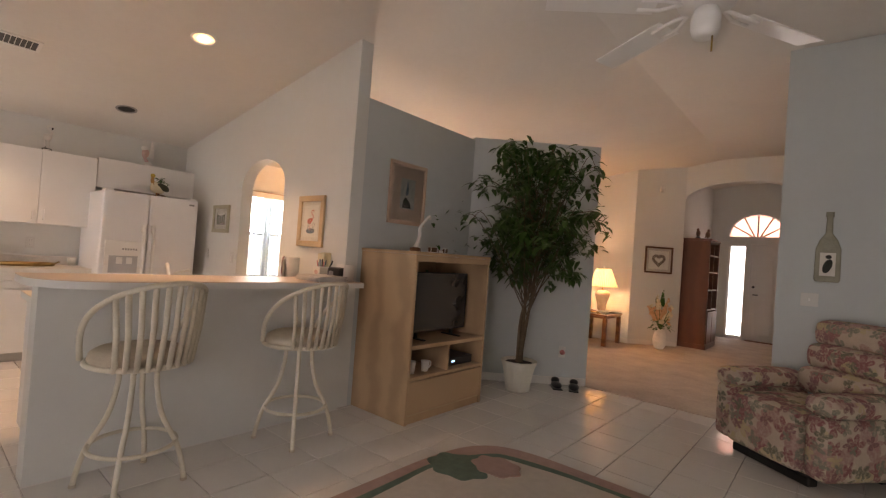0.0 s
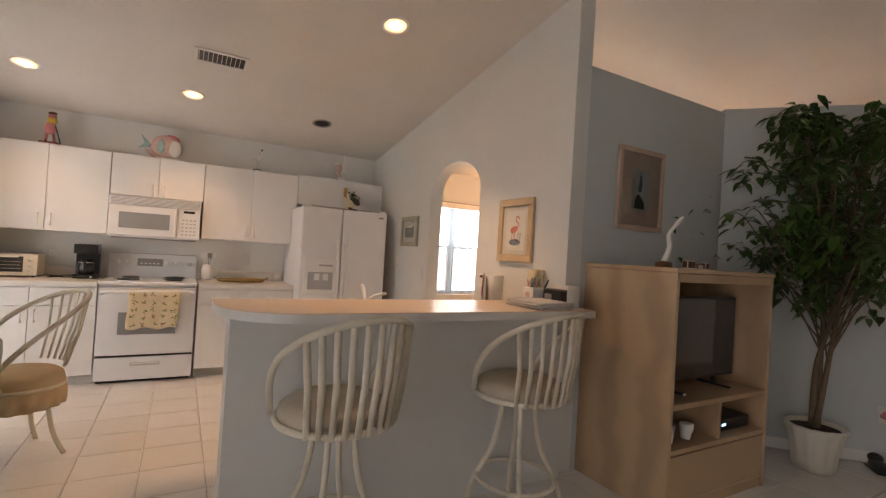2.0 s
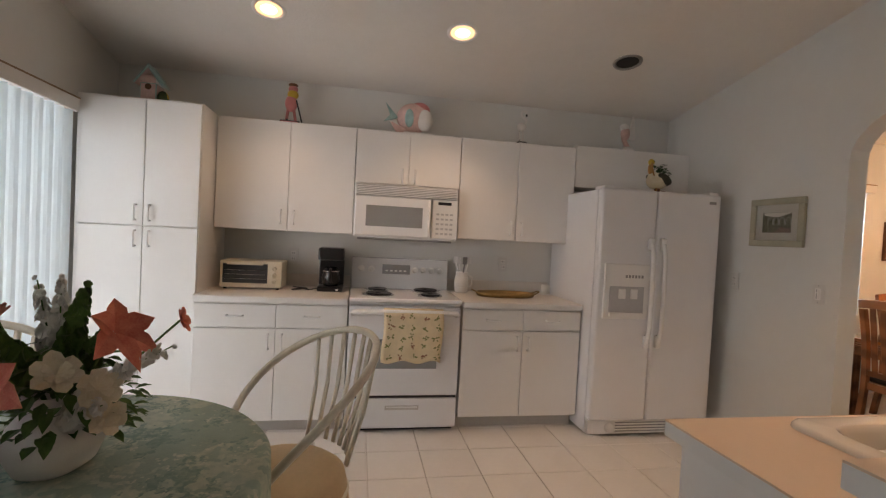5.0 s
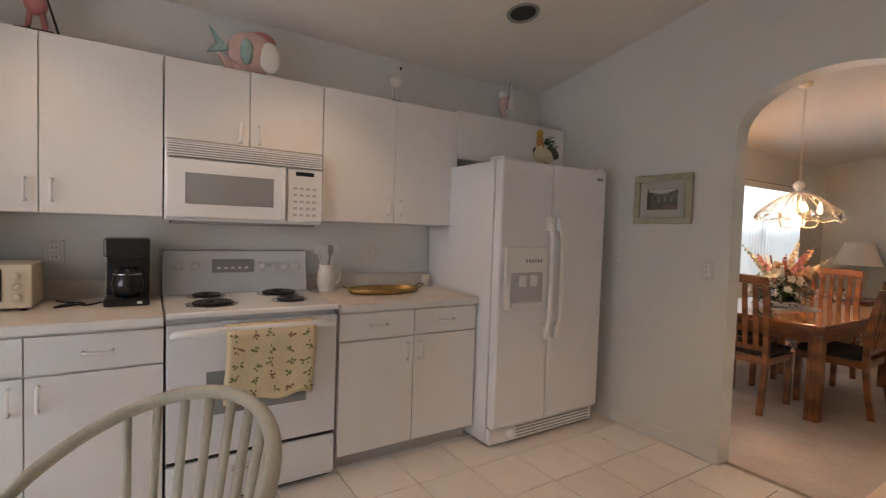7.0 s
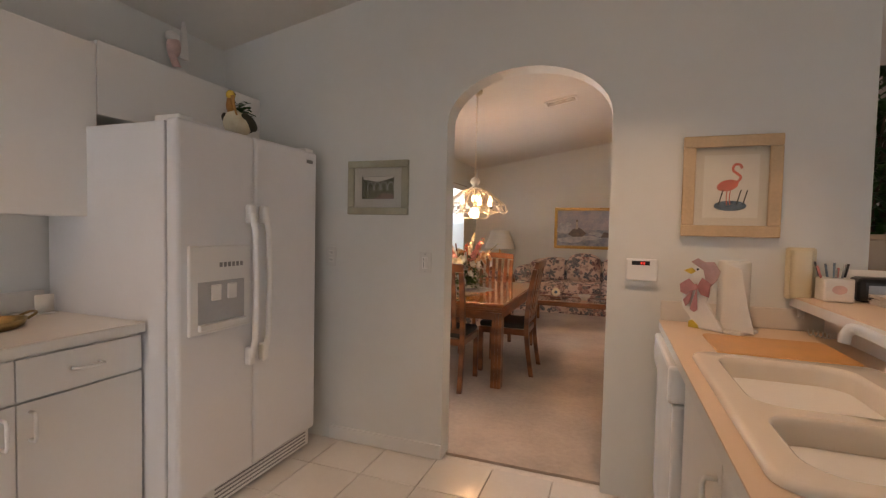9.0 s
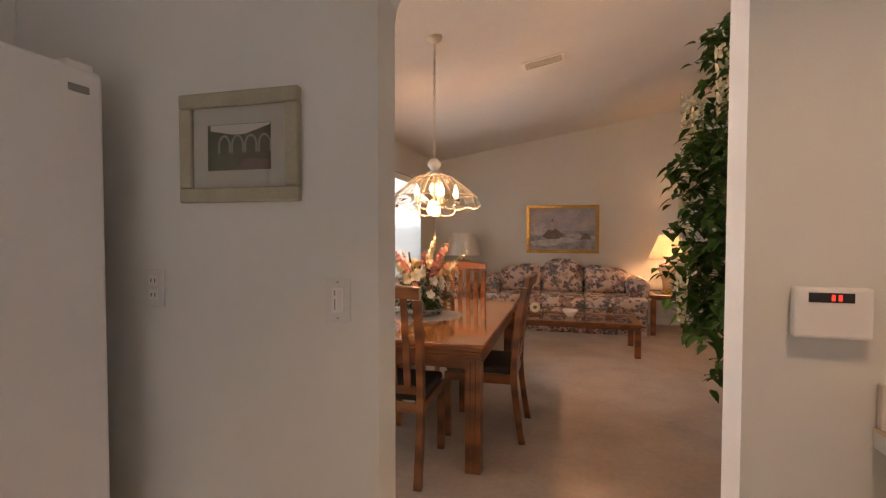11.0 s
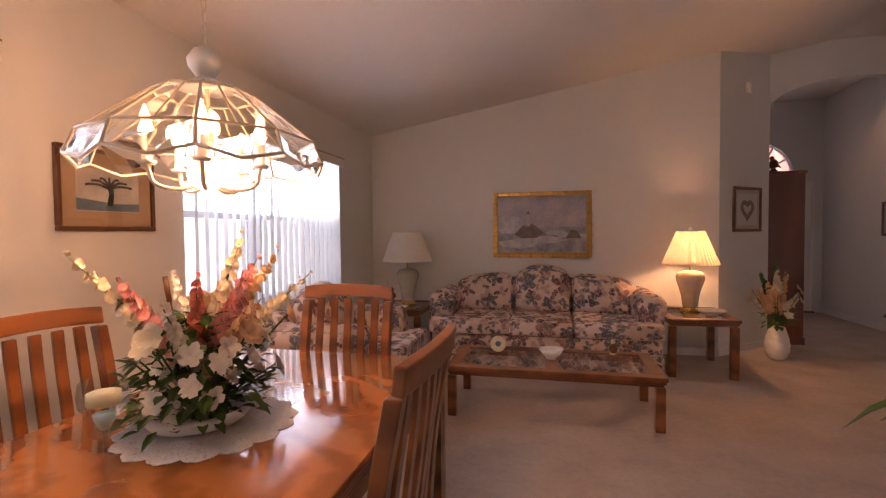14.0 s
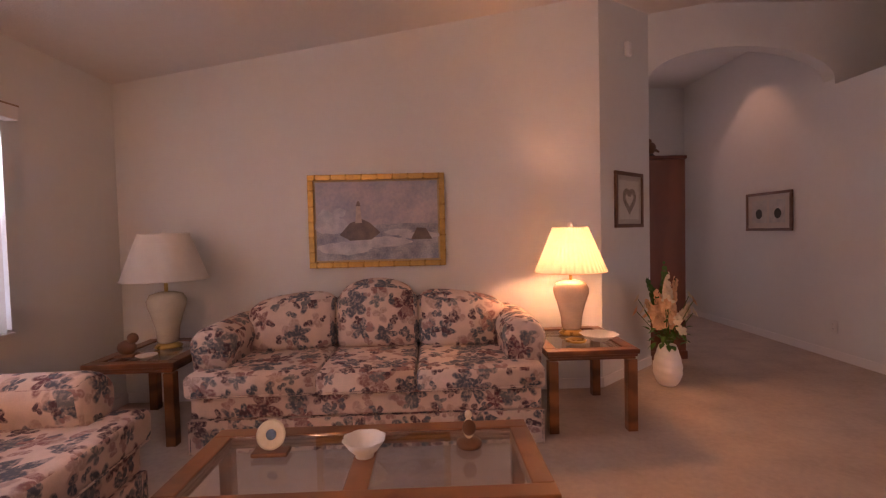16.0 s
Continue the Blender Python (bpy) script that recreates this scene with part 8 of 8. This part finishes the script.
multi("flamingo_figurine", [(BLACK, boxf(-0.035, -0.04, 0, 0.035, 0.04, 0.03, bevel=0.01)), (WHITEG, rodf([(0, -0.015, 0.03), (0, -0.02, 0.12)], 0.007)), (WHITEG, rodf([(0, 0.015, 0.03), (0, 0.012, 0.12)], 0.007)), (WHITEG, blob((0, 0, 0.15), (0.03, 0.04, 0.035))), (WHITEG, rodf([(0, 0.02, 0.17), (0, 0.035, 0.21), (0, 0.0, 0.235), (0, -0.005, 0.265), (0, 0.025, 0.275), (0, 0.035, 0.255)], 0.011, 0.008)), (BLACK, blob((0, 0.036, 0.248), (0.006, 0.008, 0.016)))], "slim white flamingo figurine on the cabinet top", "figurine", pose(-5.04, 1.76, 2.11))
multi("flamingo_figurine", [(WHITEG, lathef([(0.045, 0), (0.05, 0.03), (0.03, 0.06)])), (ROSE, rodf([(0, 0, 0.05), (0, -0.03, 0.10), (0, -0.05, 0.15)], 0.02)), (ROSE, blob((0, -0.03, 0.17), (0.03, 0.04, 0.06))), (WHITEG, blob((0, -0.04, 0.22), (0.03, 0.04, 0.03))), (WHITEG, lambda bm: prism(bm, [(0.0, 0.12), (0.06, 0.12), (0.045, 0.28), (0.03, 0.33)], -0.012, 0.012, "yz", 0.004))], "pink and white sailboat bird ornament on the cabinet top", "figurine", pose(-5.04, 2.70, 2.12))
def tuft(seed, n, c, spread, ln):
    """A bunch of small silk leaves."""
    def fn(bm):
        rnd = random.Random(seed)
        for k in range(n):
            a = rnd.uniform(0, 6.28)
            leaf(bm, Vector(c) + Vector((rnd.gauss(0, spread), rnd.gauss(0, spread), rnd.gauss(0, spread * 0.8))), (math.cos(a), math.sin(a), rnd.uniform(-0.2, 0.9)), (0, 0, 1), ln * rnd.uniform(0.7, 1.2), ln * 0.6)
    return fn


WINGG = mat("dark_olive_glaze", (0.05, 0.05, 0.028), 0.5, var=0.4, scale=30)
ORANGEG = mat("tan_orange_glaze", (0.45, 0.22, 0.06), 0.45, var=0.2, scale=20)
multi("pelican_figurine", [(CREAMP, blob((0, 0.0, 0.098), (0.052, 0.072, 0.056))), (CREAMP, blob((0.01, -0.035, 0.115), (0.036, 0.036, 0.045))), (ORANGEG, rodf([(0.01, -0.04, 0.13), (0.012, -0.058, 0.165), (0.012, -0.056, 0.20)], 0.019, 0.014)), (YELLOW, blob((0.014, -0.056, 0.215), (0.019, 0.021, 0.021))), (ORANGEG, rodf([(0.03, -0.062, 0.208), (0.042, -0.064, 0.165), (0.044, -0.05, 0.125)], 0.008, 0.004)), (BLACK, blob((0.029, -0.046, 0.219), (0.004, 0.004, 0.004))), (WINGG, blob((-0.02, 0.055, 0.115), (0.045, 0.06, 0.03), Euler((radians(-32), 0, 0)).to_matrix().to_4x4())), (WINGG, blob((0.04, 0.03, 0.11), (0.014, 0.055, 0.03), Euler((radians(-30), 0, 0)).to_matrix().to_4x4())), (WINGG, blob((-0.045, 0.0, 0.11), (0.014, 0.055, 0.03), Euler((radians(-30), 0, 0)).to_matrix().to_4x4())), (LEAF, tuft(4, 46, (-0.005, 0.02, 0.165), 0.02, 0.04)), (LEAF, tuft(5, 30, (0.0, 0.065, 0.125), 0.016, 0.035)), (ORANGEG, boxf(0.0, -0.02, 0.0, 0.028, 0.012, 0.05, bevel=0.006)), (BROWNG, blob((0.0, 0.03, 0.02), (0.04, 0.05, 0.02))), (BROWNG, blob((0.0, -0.03, 0.016), (0.03, 0.03, 0.016)))], "small pelican figurine with a yellow head and leaves on its back", "figurine", pose(-4.62, 2.70, 1.736) @ Matrix.Scale(1.15, 4))


# peninsula things
def towel_goose():
    k = 0.92
    g = thing("paper_towel_holder", pose(-2.35, 3.045, 0.907, 0, 0, -40), "white paper towel roll on a painted goose-shaped wooden holder", "paper towels")
    rose = mat("dusty_rose_paint", (0.46, 0.20, 0.20), 0.6, var=0.15, scale=30)
    mauve = mat("mauve_bonnet_paint", (0.44, 0.28, 0.27), 0.6, var=0.12, scale=40)
    bm = bmesh.new()
    lathe(bm, [(0.058, 0.016), (0.060, 0.02), (0.060, 0.295), (0.058, 0.30), (0.02, 0.30)], 28, 0.085, 0.055)
    part("roll", bm, PAPER, g, "white paper roll", True)
    bm = bmesh.new()
    prism(bm, [(0.085, 0.29), (0.145, 0.27), (0.175, 0.12), (0.205, 0.016), (0.07, 0.016)], -0.0055, -0.0045, "xz")
    part("loose_sheet", bm, PAPER, g, "loose end of the paper")
    bx("base", WHITEG, g, (-0.06, -0.02, 0.0, 0.16, 0.115, 0.014), 0.004)
    def cutout(name, pts, y0, y1, material, label="", bevel=0.003):
        bm = bmesh.new()
        prism(bm, [(x * k, z * k) for x, z in pts], y0, y1, "xz", bevel)
        return part(name, bm, material, g, label)
    body = [(-0.058, 0.024), (0.0, 0.010), (0.10, 0.0), (0.098, 0.02), (0.065, 0.065), (0.024, 0.13), (0.047, 0.218), (0.04, 0.27), (0.0, 0.30), (-0.03, 0.31), (-0.05, 0.295), (-0.05, 0.25), (-0.076, 0.194), (-0.10, 0.135), (-0.094, 0.094), (-0.053, 0.047)]
    cutout("goose_board", body, -0.032, -0.018, WHITEG, "white painted goose cutout")
    cutout("bonnet", [(-0.055, 0.315), (-0.024, 0.335), (0.012, 0.318), (0.055, 0.322), (0.084, 0.28), (0.07, 0.235), (0.04, 0.205), (0.018, 0.23), (0.006, 0.28), (-0.03, 0.30)], -0.037, -0.0325, mauve, "mauve bonnet", 0.002)
    cutout("beak", [(-0.092, 0.272), (-0.052, 0.288), (-0.03, 0.272), (-0.055, 0.256)], -0.037, -0.0325, YELLOW, "yellow beak", 0.002)
    cutout("eye", [(-0.03, 0.282), (-0.022, 0.287), (-0.016, 0.281), (-0.023, 0.275)], -0.035, -0.0325, BLACK, "", 0.0)
    for pts in ([(-0.02, 0.20), (-0.06, 0.235), (-0.105, 0.205), (-0.10, 0.165), (-0.07, 0.155)], [(-0.02, 0.20), (0.005, 0.245), (0.045, 0.22), (0.04, 0.155), (0.0, 0.165)], [(-0.035, 0.19), (-0.085, 0.13), (-0.072, 0.10), (-0.055, 0.115)], [(-0.02, 0.19), (-0.05, 0.09), (-0.03, 0.078), (-0.012, 0.09)]):
        cutout("ribbon", pts, -0.043, -0.038, rose, "dusty rose ribbon bow", 0.002)
    cutout("ribbon_knot", [(-0.042, 0.21), (-0.015, 0.215), (-0.012, 0.185), (-0.04, 0.18)], -0.049, -0.044, rose, "", 0.003)
    cutout("foot", [(-0.058, 0.002), (-0.005, 0.002), (-0.012, 0.018), (-0.04, 0.04), (-0.058, 0.03)], -0.037, -0.0325, YELLOW, "yellow painted foot", 0.002)


towel_goose()


def phone():
    ivory = mat("cream_plastic", (0.66, 0.58, 0.40), 0.35, var=0.02)
    p = thing("wall_telephone", pose(-1.972, 3.197, 1.045), "cream wall telephone with a coiled cord", "telephone")
    bx("base", ivory, p, (-0.055, -0.035, 0.0, 0.055, 0.0, 0.225), 0.012)
    bm = bmesh.new()
    box(bm, -0.048, -0.075, 0.005, 0.032, -0.038, 0.22, 0.016, seg=3)
    part("handset", bm, ivory, p, smooth=True)
    pts = [(0.0 + 0.012 * math.cos(k * 0.9), -0.05 + 0.012 * math.sin(k * 0.9), 0.0 - 0.0 - k * 0.0011) for k in range(70)]
    rod("cord", HANDLE, p, pts, 0.003, 5)
    rod("cord", HANDLE, p, [(0.012 + 0.0016 * k, -0.10 - 0.06 * math.sin(k * 0.05) + 0.012 * math.sin(k * 0.9), -0.125 + 0.011 * math.cos(k * 0.9)) for k in range(80)], 0.003, 5, "white coiled cord lying on the worktop")


phone()
al = thing("alarm_keypad", pose(-2.605, 3.197, 1.09), "white alarm keypad with a red display on the wall", "keypad")
bx("case", HANDLE, al, (-0.07, -0.025, 0.0, 0.07, 0.0, 0.105), 0.006)
bx("display", BLACK, al, (-0.045, -0.0265, 0.075, 0.035, -0.025, 0.095))
for k in range(2):
    bx("digit", mat("red_led", (1.0, 0.05, 0.03), emit=1.5) if "red_led" not in bpy.data.materials else bpy.data.materials["red_led"], al, (-0.005 + 0.012 * k, -0.0275, 0.079, 0.001 + 0.012 * k, -0.0266, 0.091))


def pen_cup():
    c = thing("pen_holder", pose(-1.885, 3.08, 1.058), "white square pen holder full of pens on the bar", "pen holder")
    bm = bmesh.new()
    box(bm, -0.05, -0.05, 0, 0.05, 0.05, 0.095, 0.006)
    part("holder", bm, WHITEG, c)
    flat(c, "rose_print", ROSE, ell(0.0, 0.05, 0.025, 0.018), -0.0505)
    rnd = random.Random(2)
    for k in range(9):
        x, y = rnd.uniform(-0.035, 0.035), rnd.uniform(-0.035, 0.035)
        rod("pen", (INKBLUE, BLACK, GREY, PINK)[k % 4], c, [(x, y, 0.05), (x * 1.9, y * 1.9, rnd.uniform(0.13, 0.165))], 0.0045, 6)


pen_cup()
r = thing("radio", pose(-1.715, 3.125, 1.058), "black clock radio standing on the bar", "radio")
bx("case", BLACK, r, (-0.09, -0.05, 0.004, 0.09, 0.06, 0.10), 0.02)
bx("speaker", GREY, r, (-0.06, -0.0515, 0.02, 0.0, -0.0495, 0.07), 0.002)
for x in (-0.07, 0.05):
    bx("foot", BLACK, r, (x, -0.03, 0, x + 0.02, 0.03, 0.004))
multi("letter_tray", [(WHITEG, lambda bm: prism(bm, [(-0.24, 0.080), (-0.03, 0.080), (-0.008, 0.074), (0.0, 0.055), (0.0, -0.03), (0.005, -0.03), (0.005, 0.058), (-0.005, 0.079), (-0.028, 0.086), (-0.24, 0.086)], 0.0, 0.125, "xy"))], "white upright letter tray with a rounded corner on the bar", "tray", pose(-1.585, 3.105, 1.058))
for k in range(7):
    rndk = random.Random(k)
    solid("newspaper", mat("newsprint", (0.58, 0.55, 0.52), 0.9, var=0.15, scale=30) if "newsprint" not in bpy.data.materials else bpy.data.materials["newsprint"], lambda bm: box(bm, -0.14, -0.13, 0, 0.14, 0.13, 0.0052, 0.0015), "folded newspaper in a stack on the bar", "newspaper", "newspapers on the bar", m=pose(-1.64, 2.915 + rndk.uniform(-0.012, 0.012), 1.058 + 0.0056 * k, 0, 0, rndk.uniform(-5, 5)))
pp = thing("plant_pot", pose(-1.915, 2.44, 0.9075), "small patterned white pot with a green seedling by the sink", "pot")
bm = bmesh.new()
lathe(bm, [(0.035, 0), (0.045, 0.06), (0.048, 0.075), (0.042, 0.075), (0.04, 0.062), (0.0, 0.06)], 20)
part("pot", bm, blotches("purple_floral_glaze", (0.72, 0.70, 0.66), [((0.20, 0.08, 0.22), 30.0, 0.25, "V")], 0.3, 0.0), pp, smooth=True)
bm = bmesh.new()
rg = random.Random(6)
for k in range(14):
    a = rg.uniform(0, 6.28)
    leaf(bm, (0.01 * math.cos(a), 0.01 * math.sin(a), 0.06), (math.cos(a), math.sin(a), 1.0), (0, 0, 1), 0.06, 0.022)
part("leaves", bm, LEAF2, pp)


# flowers on the kitchen table
def table_flowers():
    v = thing("flower_vase", pose(TX - 0.03, TY + 0.07, 0.748), "white shell vase with coral lilies and white blossoms", "flowers")
    bm = bmesh.new()
    lathe(bm, [(0.06, 0.0), (0.10, 0.02), (0.125, 0.07), (0.11, 0.12), (0.07, 0.16), (0.08, 0.19), (0.072, 0.19), (0.06, 0.16)], 36, squash=0.75, wob=lambda a, z: 1 + 0.05 * math.sin(5 * a) * (z > 0.05))
    part("vase", bm, WHITEG, v, "white glazed shell vase", True)
    rnd = random.Random(9)
    spikes = [(WHITEP, 0.10, 0.28, 0.22, 0.6, 26, 0.022), (WHITEP, -0.08, -0.10, 0.34, 0.5, 24, 0.022), (WHITEP, -0.03, -0.02, 0.36, 0.4, 20, 0.02), (WHITEP, 0.14, 0.16, 0.10, 0.6, 26, 0.03), (LEAF2, -0.02, 0.04, 0.34, 0.6, 40, 0.03), (LEAF2, 0.06, -0.14, 0.27, 0.6, 34, 0.03), (LEAF2, 0.04, 0.12, 0.24, 0.5, 30, 0.03)]
    heads = [(CORAL, 0.16, -0.03, 0.24, 0.105, 6), (CORAL, 0.06, 0.14, 0.34, 0.105, 6), (CORAL, 0.02, -0.12, 0.36, 0.04, 5), (CORAL, 0.0, 0.26, 0.36, 0.035, 5), (CREAMP, 0.10, 0.13, 0.22, 0.05, 6), (CREAMP, 0.12, 0.06, 0.26, 0.05, 6), (CREAMP, 0.11, 0.15, 0.16, 0.045, 6), (WHITEP, 0.09, -0.10, 0.30, 0.04, 6)]
    bouquet(v, 0.10, rnd, spikes, heads, 300, 0.16, 0.22, LEAF2, 0.045)
    p = thing("ivy_pot", pose(TX + 0.13, TY - 0.16, 0.748), "tan and white pottery pot with trailing ivy on the table", "plant")
    bm = bmesh.new()
    lathe(bm, [(0.05, 0.0), (0.075, 0.03), (0.09, 0.08), (0.08, 0.13), (0.06, 0.15), (0.055, 0.145)], 28, wob=lambda a, z: 1 + 0.06 * math.sin(3 * a + 1))
    part("pot", bm, mat("tan_pottery", (0.45, 0.30, 0.19), 0.4, rgb2=(0.66, 0.58, 0.48), scale=6), p, smooth=True)
    bm = bmesh.new()
    for k in range(30):
        a = rnd.uniform(0, 6.28)
        q = rnd.uniform(0.02, 0.13)
        leaf(bm, (q * math.cos(a), q * math.sin(a), 0.17 - 0.35 * max(0, q - 0.06) + rnd.uniform(-0.01, 0.03)), (math.cos(a), math.sin(a), 0.1), (0, 0, 1), 0.07, 0.065)
    part("leaves", bm, LEAF, p, "trailing ivy leaves")
    multi("drink_can", [(TEAL, lathef([(0.028, 0), (0.032, 0.006), (0.032, 0.105), (0.027, 0.115), (0.0, 0.113)])), (INKBLUE, lathef([(0.0325, 0.03), (0.0325, 0.08)]))], "small blue and white can on the kitchen table", "can", pose(TX - 0.03, TY - 0.13, 0.748))


table_flowers()

# ---- ceiling fixtures ----
TILTX = -math.degrees(math.atan(SLOPE))


def can_light(x, y, lit):
    c = thing("recessed_light", pose(x, y, ceil_z(x), 0, TILTX, 0), "lit recessed ceiling light" if lit else "unlit dark recessed ceiling light opening", "ceiling light", "recessed ceiling lights")
    bm = bmesh.new()
    prof = [(0.098, 0.0), (0.095, -0.008), (0.078, -0.006), (0.074, 0.0)]
    lathe(bm, prof, 32)
    bmesh.ops.delete(bm, geom=[f for f in bm.faces if len(f.verts) > 4], context="FACES_ONLY")
    part("trim_ring", bm, HANDLE if lit else GREY, c, "white trim ring" if lit else "bare metal ring", True)
    bm = bmesh.new()
    lathe(bm, [(0.076, -0.001), (0.07, -0.0015), (0.0, -0.002)], 32)
    part("opening", bm, mat("can_glow", (1.0, 0.62, 0.30), emit=1.6) if lit and "can_glow" not in bpy.data.materials else bpy.data.materials["can_glow"] if lit else BLACK, c, "glowing warm reflector" if lit else "dark opening").visible_shadow = False
    if lit:
        bm = bmesh.new()
        lathe(bm, [(0.045, -0.0035), (0.04, -0.007), (0.0, -0.010)], 24)
        part("bulb", bm, mat("can_bulb_glow", (1.0, 0.86, 0.66), emit=9.0) if "can_bulb_glow" not in bpy.data.materials else bpy.data.materials["can_bulb_glow"], c, "bright bulb", True).visible_shadow = False


can_light(-2.606, 2.30, True)
can_light(-4.334, 1.093, True)
can_light(-4.353, -0.066, True)
can_light(-4.417, 2.28, False)


def vent(x, y, w, d, ang):
    v = thing("ceiling_vent", pose(x, y, ceil_z(x) - 0.001, 0, TILTX, 0) @ pose(0, 0, 0, 0, 0, ang), "white ceiling air vent with dark slots", "vent")
    bx("backing", BLACK, v, (-w / 2 + 0.02, -d / 2 + 0.02, -0.006, w / 2 - 0.02, d / 2 - 0.02, -0.002))
    for q in ((-w / 2, -d / 2, w / 2, -d / 2 + 0.025), (-w / 2, d / 2 - 0.025, w / 2, d / 2), (-w / 2, -d / 2 + 0.025, -w / 2 + 0.025, d / 2 - 0.025), (w / 2 - 0.025, -d / 2 + 0.025, w / 2, d / 2 - 0.025)):
        bx("vent_frame", TRIM, v, (q[0], q[1], -0.012, q[2], q[3], 0.0), 0.003)
    n = 10
    for k in range(n):
        y0 = -d / 2 + 0.03 + (d - 0.06) * k / n
        s = bx("slat", TRIM, v, (-w / 2 + 0.026, 0, -0.001, w / 2 - 0.026, (d - 0.06) / n * 0.55, 0.001))
        s.matrix_local = pose(0, y0, -0.008, 35, 0, 0)


vent(-3.60, 1.27, 0.20, 0.38, 0)
vent(-3.35, 6.17, 0.36, 0.20, 0)

# ---- floor tiles ----
def tiles():
    P, G = 0.325, 0.0045
    bm = bmesh.new()
    box(bm, -P / 2 + G / 2, -P / 2 + G / 2, -0.011, P / 2 - G / 2, P / 2 - G / 2, 0.0, 0.0025, seg=1)
    me = bpy.data.meshes.new("tile")
    bm.to_mesh(me)
    bm.free()
    me.materials.append(TILE)
    fl = bpy.data.objects["floor"]
    rest, near = [], []
    x = -3.32 + P / 2 - 6 * P
    while x < 4.3:
        y = 0.62 + P / 2 - 6 * P
        while y < 5.72:
            if x > -5.3 and y > -1.4 and not (y > 3.28 and x < -1.9) and not (-1.9 + P > x and y > 3.28 and x < -1.73 - P / 2):
                near.append((x, y)) if (x < -0.2 and len(near) < 299 and (y < 3.4 or x > -1.9)) else rest.append((x, y))
            y += P
        x += P
    for px, py in near:
        o = new("tile", me)
        o.parent = fl
        o.location = (px, py, 0)
    bm = bmesh.new()
    for px, py in rest:
        a, b, z = P / 2 - G / 2, 0.0025, -0.011
        v = [bm.verts.new((px + sx * q, py + sy * q, zz)) for q, zz in ((a, z), (a, -b), (a - b, 0.0)) for sx, sy in ((-1, -1), (1, -1), (1, 1), (-1, 1))]
        for r in (0, 4):
            for k in range(4):
                bm.faces.new((v[r + k], v[r + (k + 1) % 4], v[r + 4 + (k + 1) % 4], v[r + 4 + k]))
        bm.faces.new(v[8:])
    tagged(part("tile_field", bm, TILE, fl), kind="stuff")


tiles()
